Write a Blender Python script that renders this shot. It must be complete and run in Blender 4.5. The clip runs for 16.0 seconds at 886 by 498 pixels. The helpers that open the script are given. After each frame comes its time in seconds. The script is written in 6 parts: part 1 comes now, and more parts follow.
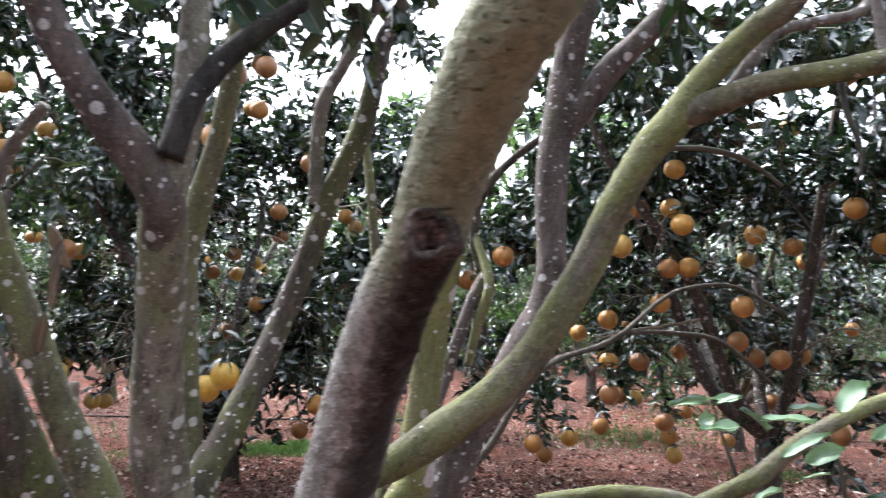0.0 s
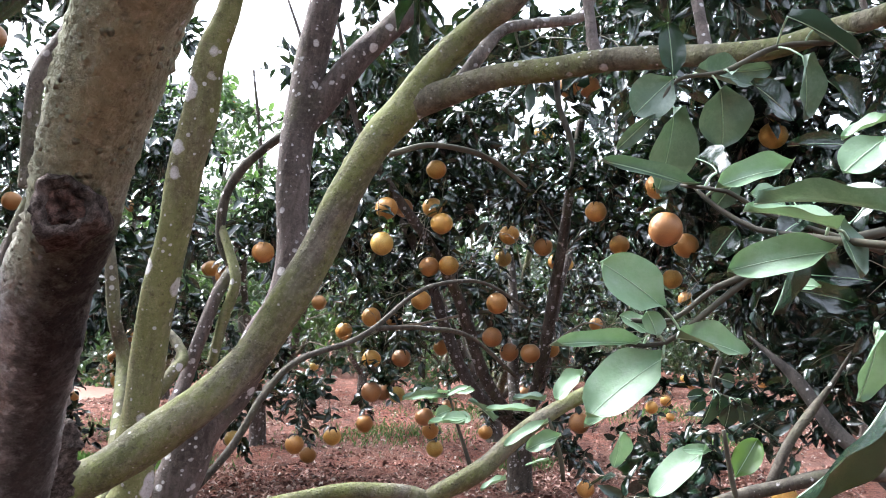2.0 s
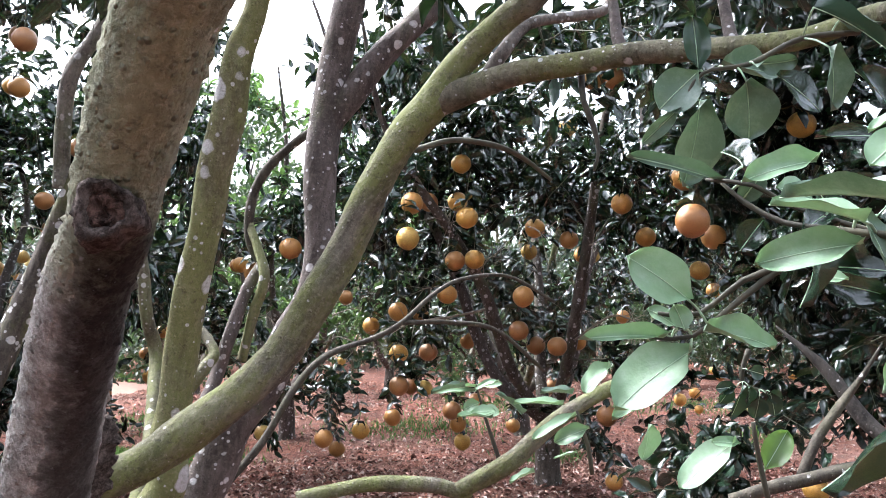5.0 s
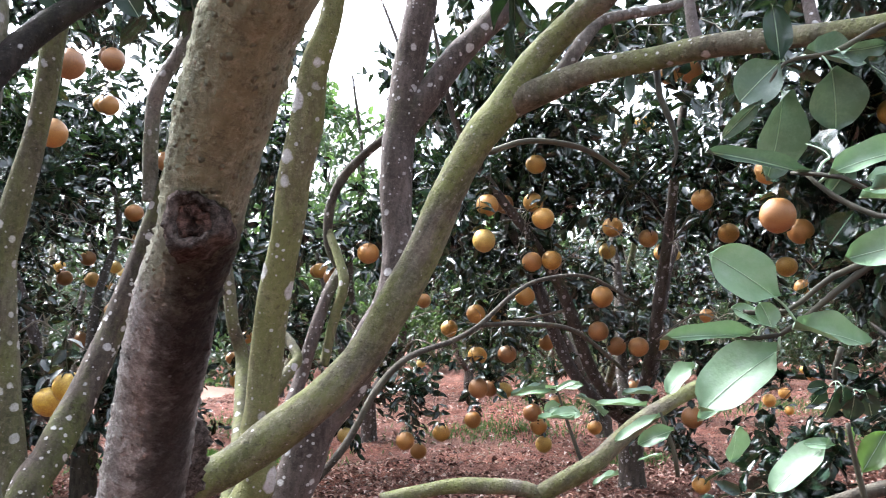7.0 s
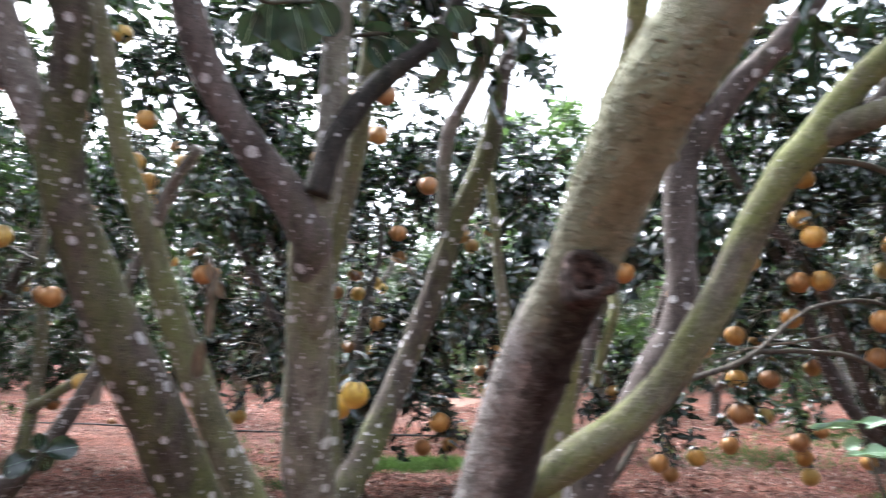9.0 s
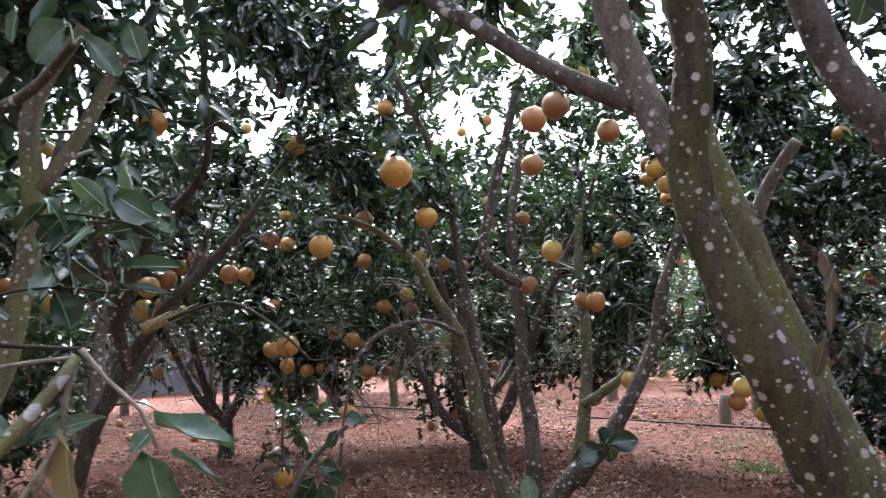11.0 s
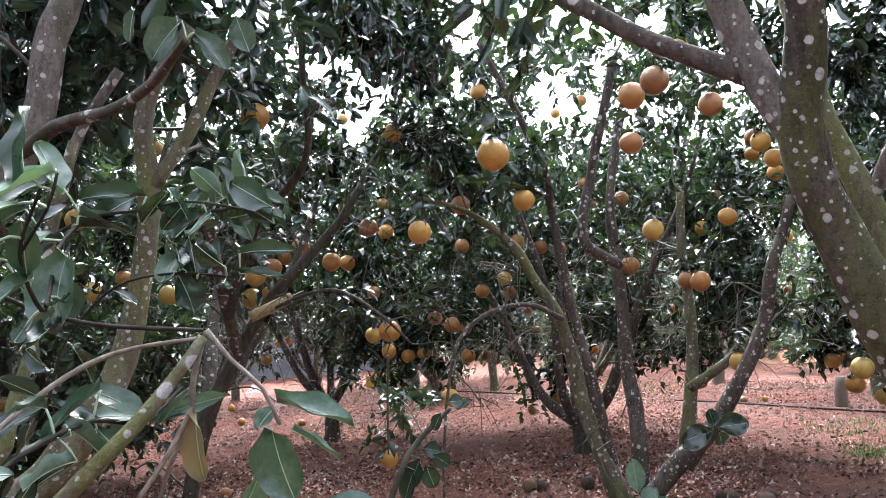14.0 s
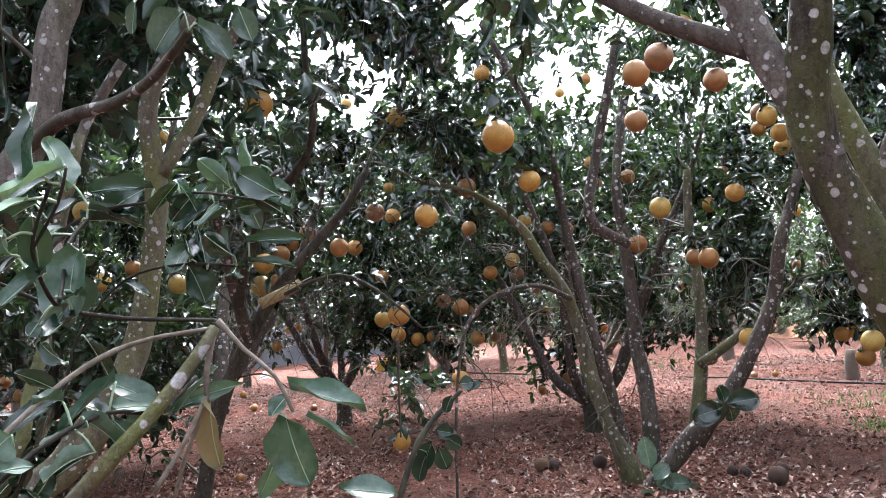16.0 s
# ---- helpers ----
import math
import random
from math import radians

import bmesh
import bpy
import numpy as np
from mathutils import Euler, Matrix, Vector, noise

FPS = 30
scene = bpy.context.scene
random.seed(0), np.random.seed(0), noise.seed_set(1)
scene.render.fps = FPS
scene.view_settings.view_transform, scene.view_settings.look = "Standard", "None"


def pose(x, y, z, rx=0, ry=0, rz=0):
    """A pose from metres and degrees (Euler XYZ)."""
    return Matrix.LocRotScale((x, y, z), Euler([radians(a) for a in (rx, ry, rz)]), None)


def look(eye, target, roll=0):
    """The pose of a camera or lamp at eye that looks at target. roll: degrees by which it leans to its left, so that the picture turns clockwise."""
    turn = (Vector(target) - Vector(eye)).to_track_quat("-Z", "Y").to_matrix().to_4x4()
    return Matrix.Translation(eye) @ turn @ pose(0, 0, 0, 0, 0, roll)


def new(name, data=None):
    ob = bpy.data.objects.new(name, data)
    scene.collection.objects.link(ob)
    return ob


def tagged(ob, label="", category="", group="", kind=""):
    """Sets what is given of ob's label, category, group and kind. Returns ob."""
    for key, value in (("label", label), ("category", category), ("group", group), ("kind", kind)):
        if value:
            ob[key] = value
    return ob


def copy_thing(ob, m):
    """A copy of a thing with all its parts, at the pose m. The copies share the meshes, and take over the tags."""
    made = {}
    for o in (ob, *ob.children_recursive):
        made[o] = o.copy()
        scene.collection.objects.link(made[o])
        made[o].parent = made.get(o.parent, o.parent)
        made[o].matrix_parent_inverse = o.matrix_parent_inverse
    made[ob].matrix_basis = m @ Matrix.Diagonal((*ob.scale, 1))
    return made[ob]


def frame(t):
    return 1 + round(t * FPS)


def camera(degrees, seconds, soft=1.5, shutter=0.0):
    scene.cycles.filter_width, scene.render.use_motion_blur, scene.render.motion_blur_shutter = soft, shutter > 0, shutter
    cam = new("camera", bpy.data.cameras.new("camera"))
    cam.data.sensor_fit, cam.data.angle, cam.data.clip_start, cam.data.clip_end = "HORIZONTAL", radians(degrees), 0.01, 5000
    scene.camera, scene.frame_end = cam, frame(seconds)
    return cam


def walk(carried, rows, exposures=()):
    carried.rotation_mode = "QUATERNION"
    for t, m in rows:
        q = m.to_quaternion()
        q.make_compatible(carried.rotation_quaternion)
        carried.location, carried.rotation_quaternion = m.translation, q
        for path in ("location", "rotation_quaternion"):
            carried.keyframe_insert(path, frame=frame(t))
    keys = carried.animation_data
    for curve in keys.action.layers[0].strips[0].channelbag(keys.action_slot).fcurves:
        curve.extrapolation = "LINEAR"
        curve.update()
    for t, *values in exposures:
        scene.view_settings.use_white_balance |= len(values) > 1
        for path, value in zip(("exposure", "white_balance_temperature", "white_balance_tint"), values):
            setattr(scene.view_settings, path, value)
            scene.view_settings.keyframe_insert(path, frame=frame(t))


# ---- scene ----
cam = camera(57.3, 16.0, soft=0.8, shutter=0.5)
PATH = [
    (0, (-0.050, 0.107, 1.375), (-0.052, 2.097, 1.573), 1.12),
    (0.5, (0.031, 0.148, 1.388), (0.176, 2.135, 1.566), 0.26),
    (1, (0.050, 0.166, 1.374), (0.321, 2.142, 1.517), -0.29),
    (1.5, (0.057, 0.154, 1.371), (0.485, 2.101, 1.534), -0.31),
    (2, (0.071, 0.173, 1.364), (0.605, 2.089, 1.568), 0.30),
    (2.5, (0.066, 0.163, 1.365), (0.617, 2.074, 1.573), 0.13),
    (3, (0.064, 0.161, 1.364), (0.596, 2.078, 1.567), 0.17),
    (3.5, (0.062, 0.161, 1.365), (0.565, 2.086, 1.559), -0.03),
    (6, (0.065, 0.158, 1.366), (0.488, 2.103, 1.557), -0.29),
    (6.5, (0.063, 0.159, 1.365), (0.415, 2.118, 1.566), -0.53),
    (7, (0.062, 0.155, 1.366), (0.352, 2.124, 1.562), -1.00),
    (7.5, (0.059, 0.148, 1.367), (0.283, 2.126, 1.562), -1.24),
    (8, (0.057, 0.145, 1.368), (0.213, 2.128, 1.579), -0.64),
    (8.5, (0.006, 0.120, 1.374), (0.020, 2.106, 1.606), 0.41),
    (9, (-0.101, 0.042, 1.398), (-0.376, 2.010, 1.628), 0.70),
    (9.5, (-0.209, -0.043, 1.418), (-0.805, 1.852, 1.649), 0.38),
    (10, (-0.316, -0.105, 1.420), (-1.242, 1.652, 1.650), -0.31),
    (10.2, (-0.357, -0.119, 1.418), (-1.409, 1.568, 1.642), -0.15),
    (12.3, (-0.416, -0.151, 1.398), (-1.826, 1.245, 1.654), -2.26),
    (12.5, (-0.414, -0.153, 1.398), (-1.834, 1.231, 1.658), -2.18),
    (13, (-0.414, -0.153, 1.398), (-1.856, 1.207, 1.658), -2.33),
    (13.5, (-0.419, -0.151, 1.396), (-1.876, 1.200, 1.628), -2.04),
    (14, (-0.416, -0.153, 1.397), (-1.892, 1.182, 1.597), -2.24),
    (14.5, (-0.410, -0.156, 1.399), (-1.897, 1.167, 1.593), -3.27),
    (15, (-0.412, -0.156, 1.400), (-1.902, 1.164, 1.593), -3.76),
    (15.5, (-0.413, -0.154, 1.398), (-1.902, 1.169, 1.571), -3.78),
    (16, (-0.413, -0.157, 1.400), (-1.905, 1.166, 1.558), -3.56),
]
EXPOSURES = [(0, 2.72), (1, 2.82), (3.7, 2.92), (8, 2.95), (9, 2.9), (10, 2.58), (12.3, 2.84), (14.5, 2.97), (16, 2.95)]
walk(cam, [(t, look(eye, target, roll)) for t, eye, target, roll in PATH], [(t, stops, 5950, 12) for t, stops in EXPOSURES])

# ---- sky, sun, exposure ----
SUN_AZ, SUN_EL = radians(48), radians(52)
world = bpy.data.worlds.new("overcast_sky")
scene.world = world
world.use_nodes = True
wn, wl = world.node_tree.nodes, world.node_tree.links
sky = wn.new("ShaderNodeTexSky")
sky.sky_type, sky.sun_disc = "NISHITA", False
sky.sun_elevation, sky.sun_rotation = SUN_EL, -SUN_AZ
sky.air_density, sky.dust_density, sky.ozone_density = 1.0, 6.0, 1.0
grey = wn.new("ShaderNodeHueSaturation")
grey.inputs["Saturation"].default_value = 0.32
wl.new(sky.outputs[0], grey.inputs["Color"])
wl.new(grey.outputs[0], wn["Background"].inputs["Color"])
wn["Background"].inputs["Strength"].default_value = 0.15
sun = new("sun", bpy.data.lights.new("sun", "SUN"))
sun.data.energy, sun.data.angle, sun.data.color = 1.5, radians(18), (1.0, 0.98, 0.95)
sun_from = Vector((-math.sin(SUN_AZ) * math.cos(SUN_EL), math.cos(SUN_AZ) * math.cos(SUN_EL), math.sin(SUN_EL)))
sun.matrix_world = look(sun_from * 60, (0, 0, 0))


# ---- materials ----
def material(name, rough=0.6, spec=0.4):
    m = bpy.data.materials.new(name)
    m.use_nodes = True
    b = m.node_tree.nodes["Principled BSDF"]
    b.inputs["Roughness"].default_value = rough
    b.inputs["Specular IOR Level"].default_value = spec
    return m, m.node_tree.nodes, m.node_tree.links, b


def noise_tex(n, l, scale, detail=4, rough=0.6, coord="Object"):
    tc = n.new("ShaderNodeTexCoord")
    tex = n.new("ShaderNodeTexNoise")
    tex.inputs["Scale"].default_value, tex.inputs["Detail"].default_value, tex.inputs["Roughness"].default_value = scale, detail, rough
    l.new(tc.outputs[coord], tex.inputs["Vector"])
    return tex.outputs["Fac"]


def ramp(n, l, fac, stops):
    r = n.new("ShaderNodeValToRGB")
    el = r.color_ramp.elements
    while len(el) < len(stops):
        el.new(0.5)
    for e, (p, c) in zip(el, stops):
        e.position, e.color = p, (*c, 1) if len(c) == 3 else c
    l.new(fac, r.inputs["Fac"])
    return r.outputs["Color"]


def mix(n, l, fac, a, b, mode="MIX"):
    x = n.new("ShaderNodeMix")
    x.data_type, x.blend_type = "RGBA", mode
    for sock, v in ((x.inputs[0], fac), (x.inputs[6], a), (x.inputs[7], b)):
        if isinstance(v, (int, float)):
            sock.default_value = v
        elif isinstance(v, tuple):
            sock.default_value = (*v, 1)
        else:
            l.new(v, sock)
    return x.outputs[2]


def math_node(n, l, op, a, b=0.0):
    x = n.new("ShaderNodeMath")
    x.operation = op
    for sock, v in ((x.inputs[0], a), (x.inputs[1], b)):
        if isinstance(v, (int, float)):
            sock.default_value = v
        else:
            l.new(v, sock)
    return x.outputs[0]


def bump(n, l, bsdf, height, strength=0.5, dist=0.01):
    b = n.new("ShaderNodeBump")
    b.inputs["Strength"].default_value, b.inputs["Distance"].default_value = strength, dist
    l.new(height, b.inputs["Height"])
    l.new(b.outputs[0], bsdf.inputs["Normal"])


def spots(n, l, scale, size, few=0.35):
    """Round patches of uneven size: 1 inside, 0 outside."""
    tc = n.new("ShaderNodeTexCoord")
    wob = n.new("ShaderNodeTexNoise")
    wob.inputs["Scale"].default_value = scale * 3.1
    l.new(tc.outputs["Object"], wob.inputs["Vector"])
    add = n.new("ShaderNodeVectorMath")
    add.operation = "MULTIPLY_ADD"
    add.inputs[1].default_value = (0.2 / scale,) * 3
    l.new(wob.outputs["Color"], add.inputs[0])
    l.new(tc.outputs["Object"], add.inputs[2])
    v = n.new("ShaderNodeTexVoronoi")
    v.inputs["Scale"].default_value = scale
    l.new(add.outputs[0], v.inputs["Vector"])
    sep = n.new("ShaderNodeSeparateColor")
    l.new(v.outputs["Color"], sep.inputs[0])
    rad = math_node(n, l, "MULTIPLY", math_node(n, l, "MAXIMUM", math_node(n, l, "SUBTRACT", sep.outputs[0], few), 0.0), size / (1 - few))
    gap = math_node(n, l, "SUBTRACT", rad, v.outputs["Distance"])
    return ramp(n, l, math_node(n, l, "MULTIPLY_ADD", gap, 7.0), [(0.0, (0, 0, 0)), (0.12, (0.45, 0.45, 0.45)), (0.5, (1, 1, 1))])


def grain_noise(n, l, way, scale, stretch, detail=5, rough=0.7):
    """Noise drawn out along a stem's run."""
    tc = n.new("ShaderNodeTexCoord")
    mp = n.new("ShaderNodeMapping")
    mp.vector_type = "TEXTURE"
    mp.inputs["Rotation"].default_value = Vector(way).to_track_quat("Z", "Y").to_euler()
    mp.inputs["Scale"].default_value = (1, 1, stretch)
    l.new(tc.outputs["Object"], mp.inputs["Vector"])
    tex = n.new("ShaderNodeTexNoise")
    tex.inputs["Scale"].default_value, tex.inputs["Detail"].default_value, tex.inputs["Roughness"].default_value = scale, detail, rough
    l.new(mp.outputs[0], tex.inputs["Vector"])
    return tex.outputs["Fac"]


def pimples(n, l, scale, cut=0.55):
    """Small raised lenticels: 1 at the heart of some cells."""
    tc = n.new("ShaderNodeTexCoord")
    v = n.new("ShaderNodeTexVoronoi")
    v.inputs["Scale"].default_value = scale
    l.new(tc.outputs["Object"], v.inputs["Vector"])
    sep = n.new("ShaderNodeSeparateColor")
    l.new(v.outputs["Color"], sep.inputs[0])
    on = ramp(n, l, sep.outputs[1], [(cut - 0.02, (0, 0, 0)), (cut + 0.02, (1, 1, 1))])
    return math_node(n, l, "MULTIPLY", on, ramp(n, l, v.outputs["Distance"], [(0.1, (1, 1, 1)), (0.42, (0, 0, 0))]))


def bark(name, dark, mid, green, algae, lichen, spot=23, way=(0.1, -0.1, 1), rot=None):
    """Citrus bark: brown-grey in streaks, green algae in drifts, pale round lichen; rot: the line and width of a rotten strip."""
    m, n, l, b = material(name, 0.85, 0.22)
    base = ramp(n, l, grain_noise(n, l, way, 26, 3.2), [(0.36, dark), (0.64, mid)])
    drift = ramp(n, l, grain_noise(n, l, way, 5.5, 2.6, 6), [(0.62 - algae * 0.35, (0, 0, 0)), (0.74 - algae * 0.3, (1, 1, 1))])
    leafy = mix(n, l, grain_noise(n, l, way, 17, 3.0), tuple(c * 0.58 for c in green), tuple(c * 1.2 for c in green))
    col = mix(n, l, math_node(n, l, "MULTIPLY", drift, 0.9), base, leafy)
    stain = ramp(n, l, grain_noise(n, l, way, 8, 4.0, 6, 0.75), [(0.5, (0, 0, 0)), (0.64, (1, 1, 1))])
    col = mix(n, l, math_node(n, l, "MULTIPLY", stain, 0.48), col, tuple(c * 0.45 for c in dark))
    film = ramp(n, l, grain_noise(n, l, way, 12, 2.2, 7, 0.75), [(0.52, (0, 0, 0)), (0.66, (1, 1, 1))])
    col = mix(n, l, math_node(n, l, "MULTIPLY", film, 0.22), col, tuple(min(1, c * 1.35 + 0.03) for c in mid))
    fleck = ramp(n, l, noise_tex(n, l, 95, 4, 0.75), [(0.5, (0, 0, 0)), (0.68, (1, 1, 1))])
    col = mix(n, l, math_node(n, l, "MULTIPLY", fleck, 0.32), col, tuple(min(1, c * 1.7) for c in mid))
    pit = ramp(n, l, noise_tex(n, l, 60, 5, 0.8), [(0.34, (1, 1, 1)), (0.47, (0, 0, 0))])
    col = mix(n, l, math_node(n, l, "MULTIPLY", pit, 0.6), col, tuple(c * 0.5 for c in dark))
    knob = pimples(n, l, 105, 0.72)
    col = mix(n, l, math_node(n, l, "MULTIPLY", knob, 0.18), col, tuple(min(1, c * 1.5) for c in mid))
    h = math_node(n, l, "ADD", math_node(n, l, "MULTIPLY", noise_tex(n, l, 130, 4, 0.7), 0.55), math_node(n, l, "MULTIPLY", grain_noise(n, l, way, 34, 3.0), 1.0))
    h = math_node(n, l, "ADD", h, math_node(n, l, "MULTIPLY", knob, 0.45 if not rot else 0.9))
    if rot:
        p0, p1, width = Vector(rot[0]), Vector(rot[1]), rot[2]
        line = (p1 - p0).normalized()
        tc = n.new("ShaderNodeTexCoord")
        off = n.new("ShaderNodeVectorMath")
        off.operation = "SUBTRACT"
        off.inputs[1].default_value = p0
        l.new(tc.outputs["Object"], off.inputs[0])
        dot = n.new("ShaderNodeVectorMath")
        dot.operation = "DOT_PRODUCT"
        dot.inputs[1].default_value = line
        l.new(off.outputs[0], dot.inputs[0])
        cl = n.new("ShaderNodeClamp")
        cl.inputs["Max"].default_value = (p1 - p0).length
        l.new(dot.outputs["Value"], cl.inputs["Value"])
        foot = n.new("ShaderNodeVectorMath")
        foot.operation = "SCALE"
        foot.inputs[0].default_value = line
        l.new(cl.outputs[0], foot.inputs["Scale"])
        gap = n.new("ShaderNodeVectorMath")
        gap.operation = "DISTANCE"
        l.new(off.outputs[0], gap.inputs[0])
        l.new(foot.outputs[0], gap.inputs[1])
        along = math_node(n, l, "DIVIDE", dot.outputs["Value"], (p1 - p0).length)
        # below the stub the bark is mauve-brown under a pale lichen film
        low = ramp(n, l, math_node(n, l, "ADD", along, math_node(n, l, "MULTIPLY", math_node(n, l, "SUBTRACT", noise_tex(n, l, 8, 6, 0.7), 0.5), 0.9)), [(0.0, (0, 0, 0)), (0.3, (1, 1, 1))])
        mauve = ramp(n, l, noise_tex(n, l, 42, 7, 0.85), [(0.36, (0.12, 0.107, 0.1)), (0.5, (0.29, 0.268, 0.253)), (0.62, (0.52, 0.5, 0.485))])
        pale = ramp(n, l, noise_tex(n, l, 14, 7, 0.75), [(0.54, (0, 0, 0)), (0.66, (0.75, 0.75, 0.75))])
        mauve = mix(n, l, pale, mauve, (0.5, 0.45, 0.44))
        col = mix(n, l, math_node(n, l, "MULTIPLY", low, 0.85), col, mauve)
        edge = math_node(n, l, "ADD", gap.outputs["Value"], math_node(n, l, "MULTIPLY", math_node(n, l, "SUBTRACT", noise_tex(n, l, 19, 8, 0.85), 0.5), width * 2.4))
        strip = ramp(n, l, math_node(n, l, "DIVIDE", edge, width), [(0.45, (1, 1, 1)), (1.05, (0, 0, 0))])
        fade = ramp(n, l, along, [(0.3, (1, 1, 1)), (1.0, (0.8, 0.8, 0.8))])
        strip = math_node(n, l, "MULTIPLY", math_node(n, l, "MULTIPLY", strip, fade), ramp(n, l, noise_tex(n, l, 42, 6, 0.8), [(0.34, (0.35, 0.35, 0.35)), (0.5, (1, 1, 1))]))
        col = mix(n, l, math_node(n, l, "MULTIPLY", strip, 0.95), col, ramp(n, l, noise_tex(n, l, 80, 6, 0.8), [(0.38, (0.008, 0.006, 0.006)), (0.6, (0.05, 0.036, 0.032)), (0.72, (0.13, 0.09, 0.08))]))
        h = math_node(n, l, "ADD", h, math_node(n, l, "MULTIPLY", math_node(n, l, "MULTIPLY", strip, noise_tex(n, l, 75, 6, 0.85)), 3.0))
    big, small = spots(n, l, spot, min(lichen, 0.37)), spots(n, l, 62, lichen * 0.85, 0.7)
    white = mix(n, l, noise_tex(n, l, 110, 4, 0.8), (0.26, 0.25, 0.24), (0.66, 0.64, 0.65))
    crust = math_node(n, l, "MULTIPLY", math_node(n, l, "MAXIMUM", big, small), ramp(n, l, noise_tex(n, l, 60, 4, 0.8), [(0.3, (0.45, 0.45, 0.45)), (0.55, (0.95, 0.95, 0.95))]))
    col = mix(n, l, crust, col, white)
    l.new(col, b.inputs["Base Color"])
    bump(n, l, b, h, 0.75 if not rot else 1.0, 0.007 if not rot else 0.012)
    return m


BARK_C = bark("bark_brown", (0.045, 0.035, 0.031), (0.125, 0.103, 0.094), (0.075, 0.075, 0.04), 0.1, 0.36)
BARK_BARE = bark("bark_bare", (0.028, 0.024, 0.019), (0.085, 0.075, 0.058), (0.06, 0.065, 0.032), 0.2, 0.12)
BARK_OLIVE = bark("bark_olive", (0.06, 0.053, 0.037), (0.165, 0.15, 0.106), (0.14, 0.152, 0.058), 0.55, 0.34)
BARK_GREEN = bark("bark_green", (0.055, 0.047, 0.037), (0.19, 0.172, 0.132), (0.155, 0.172, 0.056), 0.62, 0.05, way=(0.5, -0.2, 0.7))
# the darkest bark, near-black brown
BARK_BLACKISH = bark("bark_blackish", (0.012, 0.01, 0.009), (0.042, 0.036, 0.031), (0.04, 0.042, 0.022), 0.2, 0.08)
BARK_YELLOW = bark("bark_yellow_olive", (0.075, 0.065, 0.04), (0.18, 0.162, 0.1), (0.165, 0.172, 0.065), 0.72, 0.37, spot=15)
BARK_VTREE = bark("bark_vtree", (0.06, 0.052, 0.042), (0.21, 0.193, 0.16), (0.155, 0.165, 0.085), 0.42, 0.42)
BARK_PALE = bark("bark_pale_olive", (0.085, 0.072, 0.055), (0.19, 0.168, 0.13), (0.155, 0.166, 0.055), 0.5, 0.35, spot=34)
BARK_MOSS = bark("bark_mossy", (0.026, 0.02, 0.017), (0.095, 0.078, 0.064), (0.09, 0.1, 0.032), 0.5, 0.46, spot=27)
BARK_DARK = bark("bark_dark", (0.038, 0.03, 0.025), (0.115, 0.097, 0.082), (0.08, 0.085, 0.04), 0.2, 0.37)
BARK_GREY = bark("bark_grey", (0.07, 0.058, 0.05), (0.2, 0.178, 0.158), (0.1, 0.105, 0.06), 0.25, 0.4)
BARK_TRUNK = bark("bark_trunk", (0.17, 0.16, 0.122), (0.33, 0.322, 0.25), (0.27, 0.28, 0.17), 0.7, 0.03, way=(0.22, -0.56, 0.5), rot=((-0.06, 1.075, 1.45), (-0.16, 1.405, 1.12), 0.05))

COLLAR, n_, l_, b_ = material("stub_collar", 0.95, 0.1)
l_.new(ramp(n_, l_, noise_tex(n_, l_, 75, 7, 0.8), [(0.36, (0.018, 0.013, 0.011)), (0.5, (0.1, 0.078, 0.068)), (0.64, (0.27, 0.215, 0.19))]), b_.inputs["Base Color"])
bump(n_, l_, b_, noise_tex(n_, l_, 95, 6, 0.8), 1.0, 0.015)

LICHEN, n_, l_, b_ = material("lichen_crust", 0.95, 0.1)
l_.new(ramp(n_, l_, noise_tex(n_, l_, 120, 5, 0.8), [(0.35, (0.4, 0.37, 0.38)), (0.6, (0.68, 0.65, 0.68))]), b_.inputs["Base Color"])
bump(n_, l_, b_, noise_tex(n_, l_, 160, 4), 0.6, 0.004)

STUBWOOD, n_, l_, b_ = material("rotten_stub", 0.95, 0.1)
l_.new(ramp(n_, l_, noise_tex(n_, l_, 70, 6, 0.8), [(0.38, (0.02, 0.013, 0.011)), (0.52, (0.14, 0.085, 0.07)), (0.68, (0.34, 0.2, 0.16))]), b_.inputs["Base Color"])
bump(n_, l_, b_, noise_tex(n_, l_, 110, 6, 0.8), 1.0, 0.012)

CUTWOOD, n_, l_, b_ = material("cut_wood", 0.8, 0.2)
l_.new(ramp(n_, l_, noise_tex(n_, l_, 40, 5), [(0.3, (0.2, 0.15, 0.07)), (0.7, (0.42, 0.35, 0.2))]), b_.inputs["Base Color"])

TWIG, n_, l_, b_ = material("twig_bark", 0.7, 0.3)
l_.new(ramp(n_, l_, noise_tex(n_, l_, 9, 4), [(0.35, (0.035, 0.032, 0.024)), (0.7, (0.09, 0.085, 0.055))]), b_.inputs["Base Color"])

TWIG_DARK, n_, l_, b_ = material("dark_twig", 0.75, 0.15)
l_.new(ramp(n_, l_, noise_tex(n_, l_, 30, 5), [(0.35, (0.014, 0.012, 0.01)), (0.7, (0.045, 0.037, 0.03))]), b_.inputs["Base Color"])

TWIG_PALE, n_, l_, b_ = material("dead_twig", 0.85, 0.2)
l_.new(ramp(n_, l_, noise_tex(n_, l_, 35, 5), [(0.3, (0.1, 0.08, 0.06)), (0.7, (0.34, 0.3, 0.25))]), b_.inputs["Base Color"])
bump(n_, l_, b_, noise_tex(n_, l_, 120, 4), 0.5, 0.004)


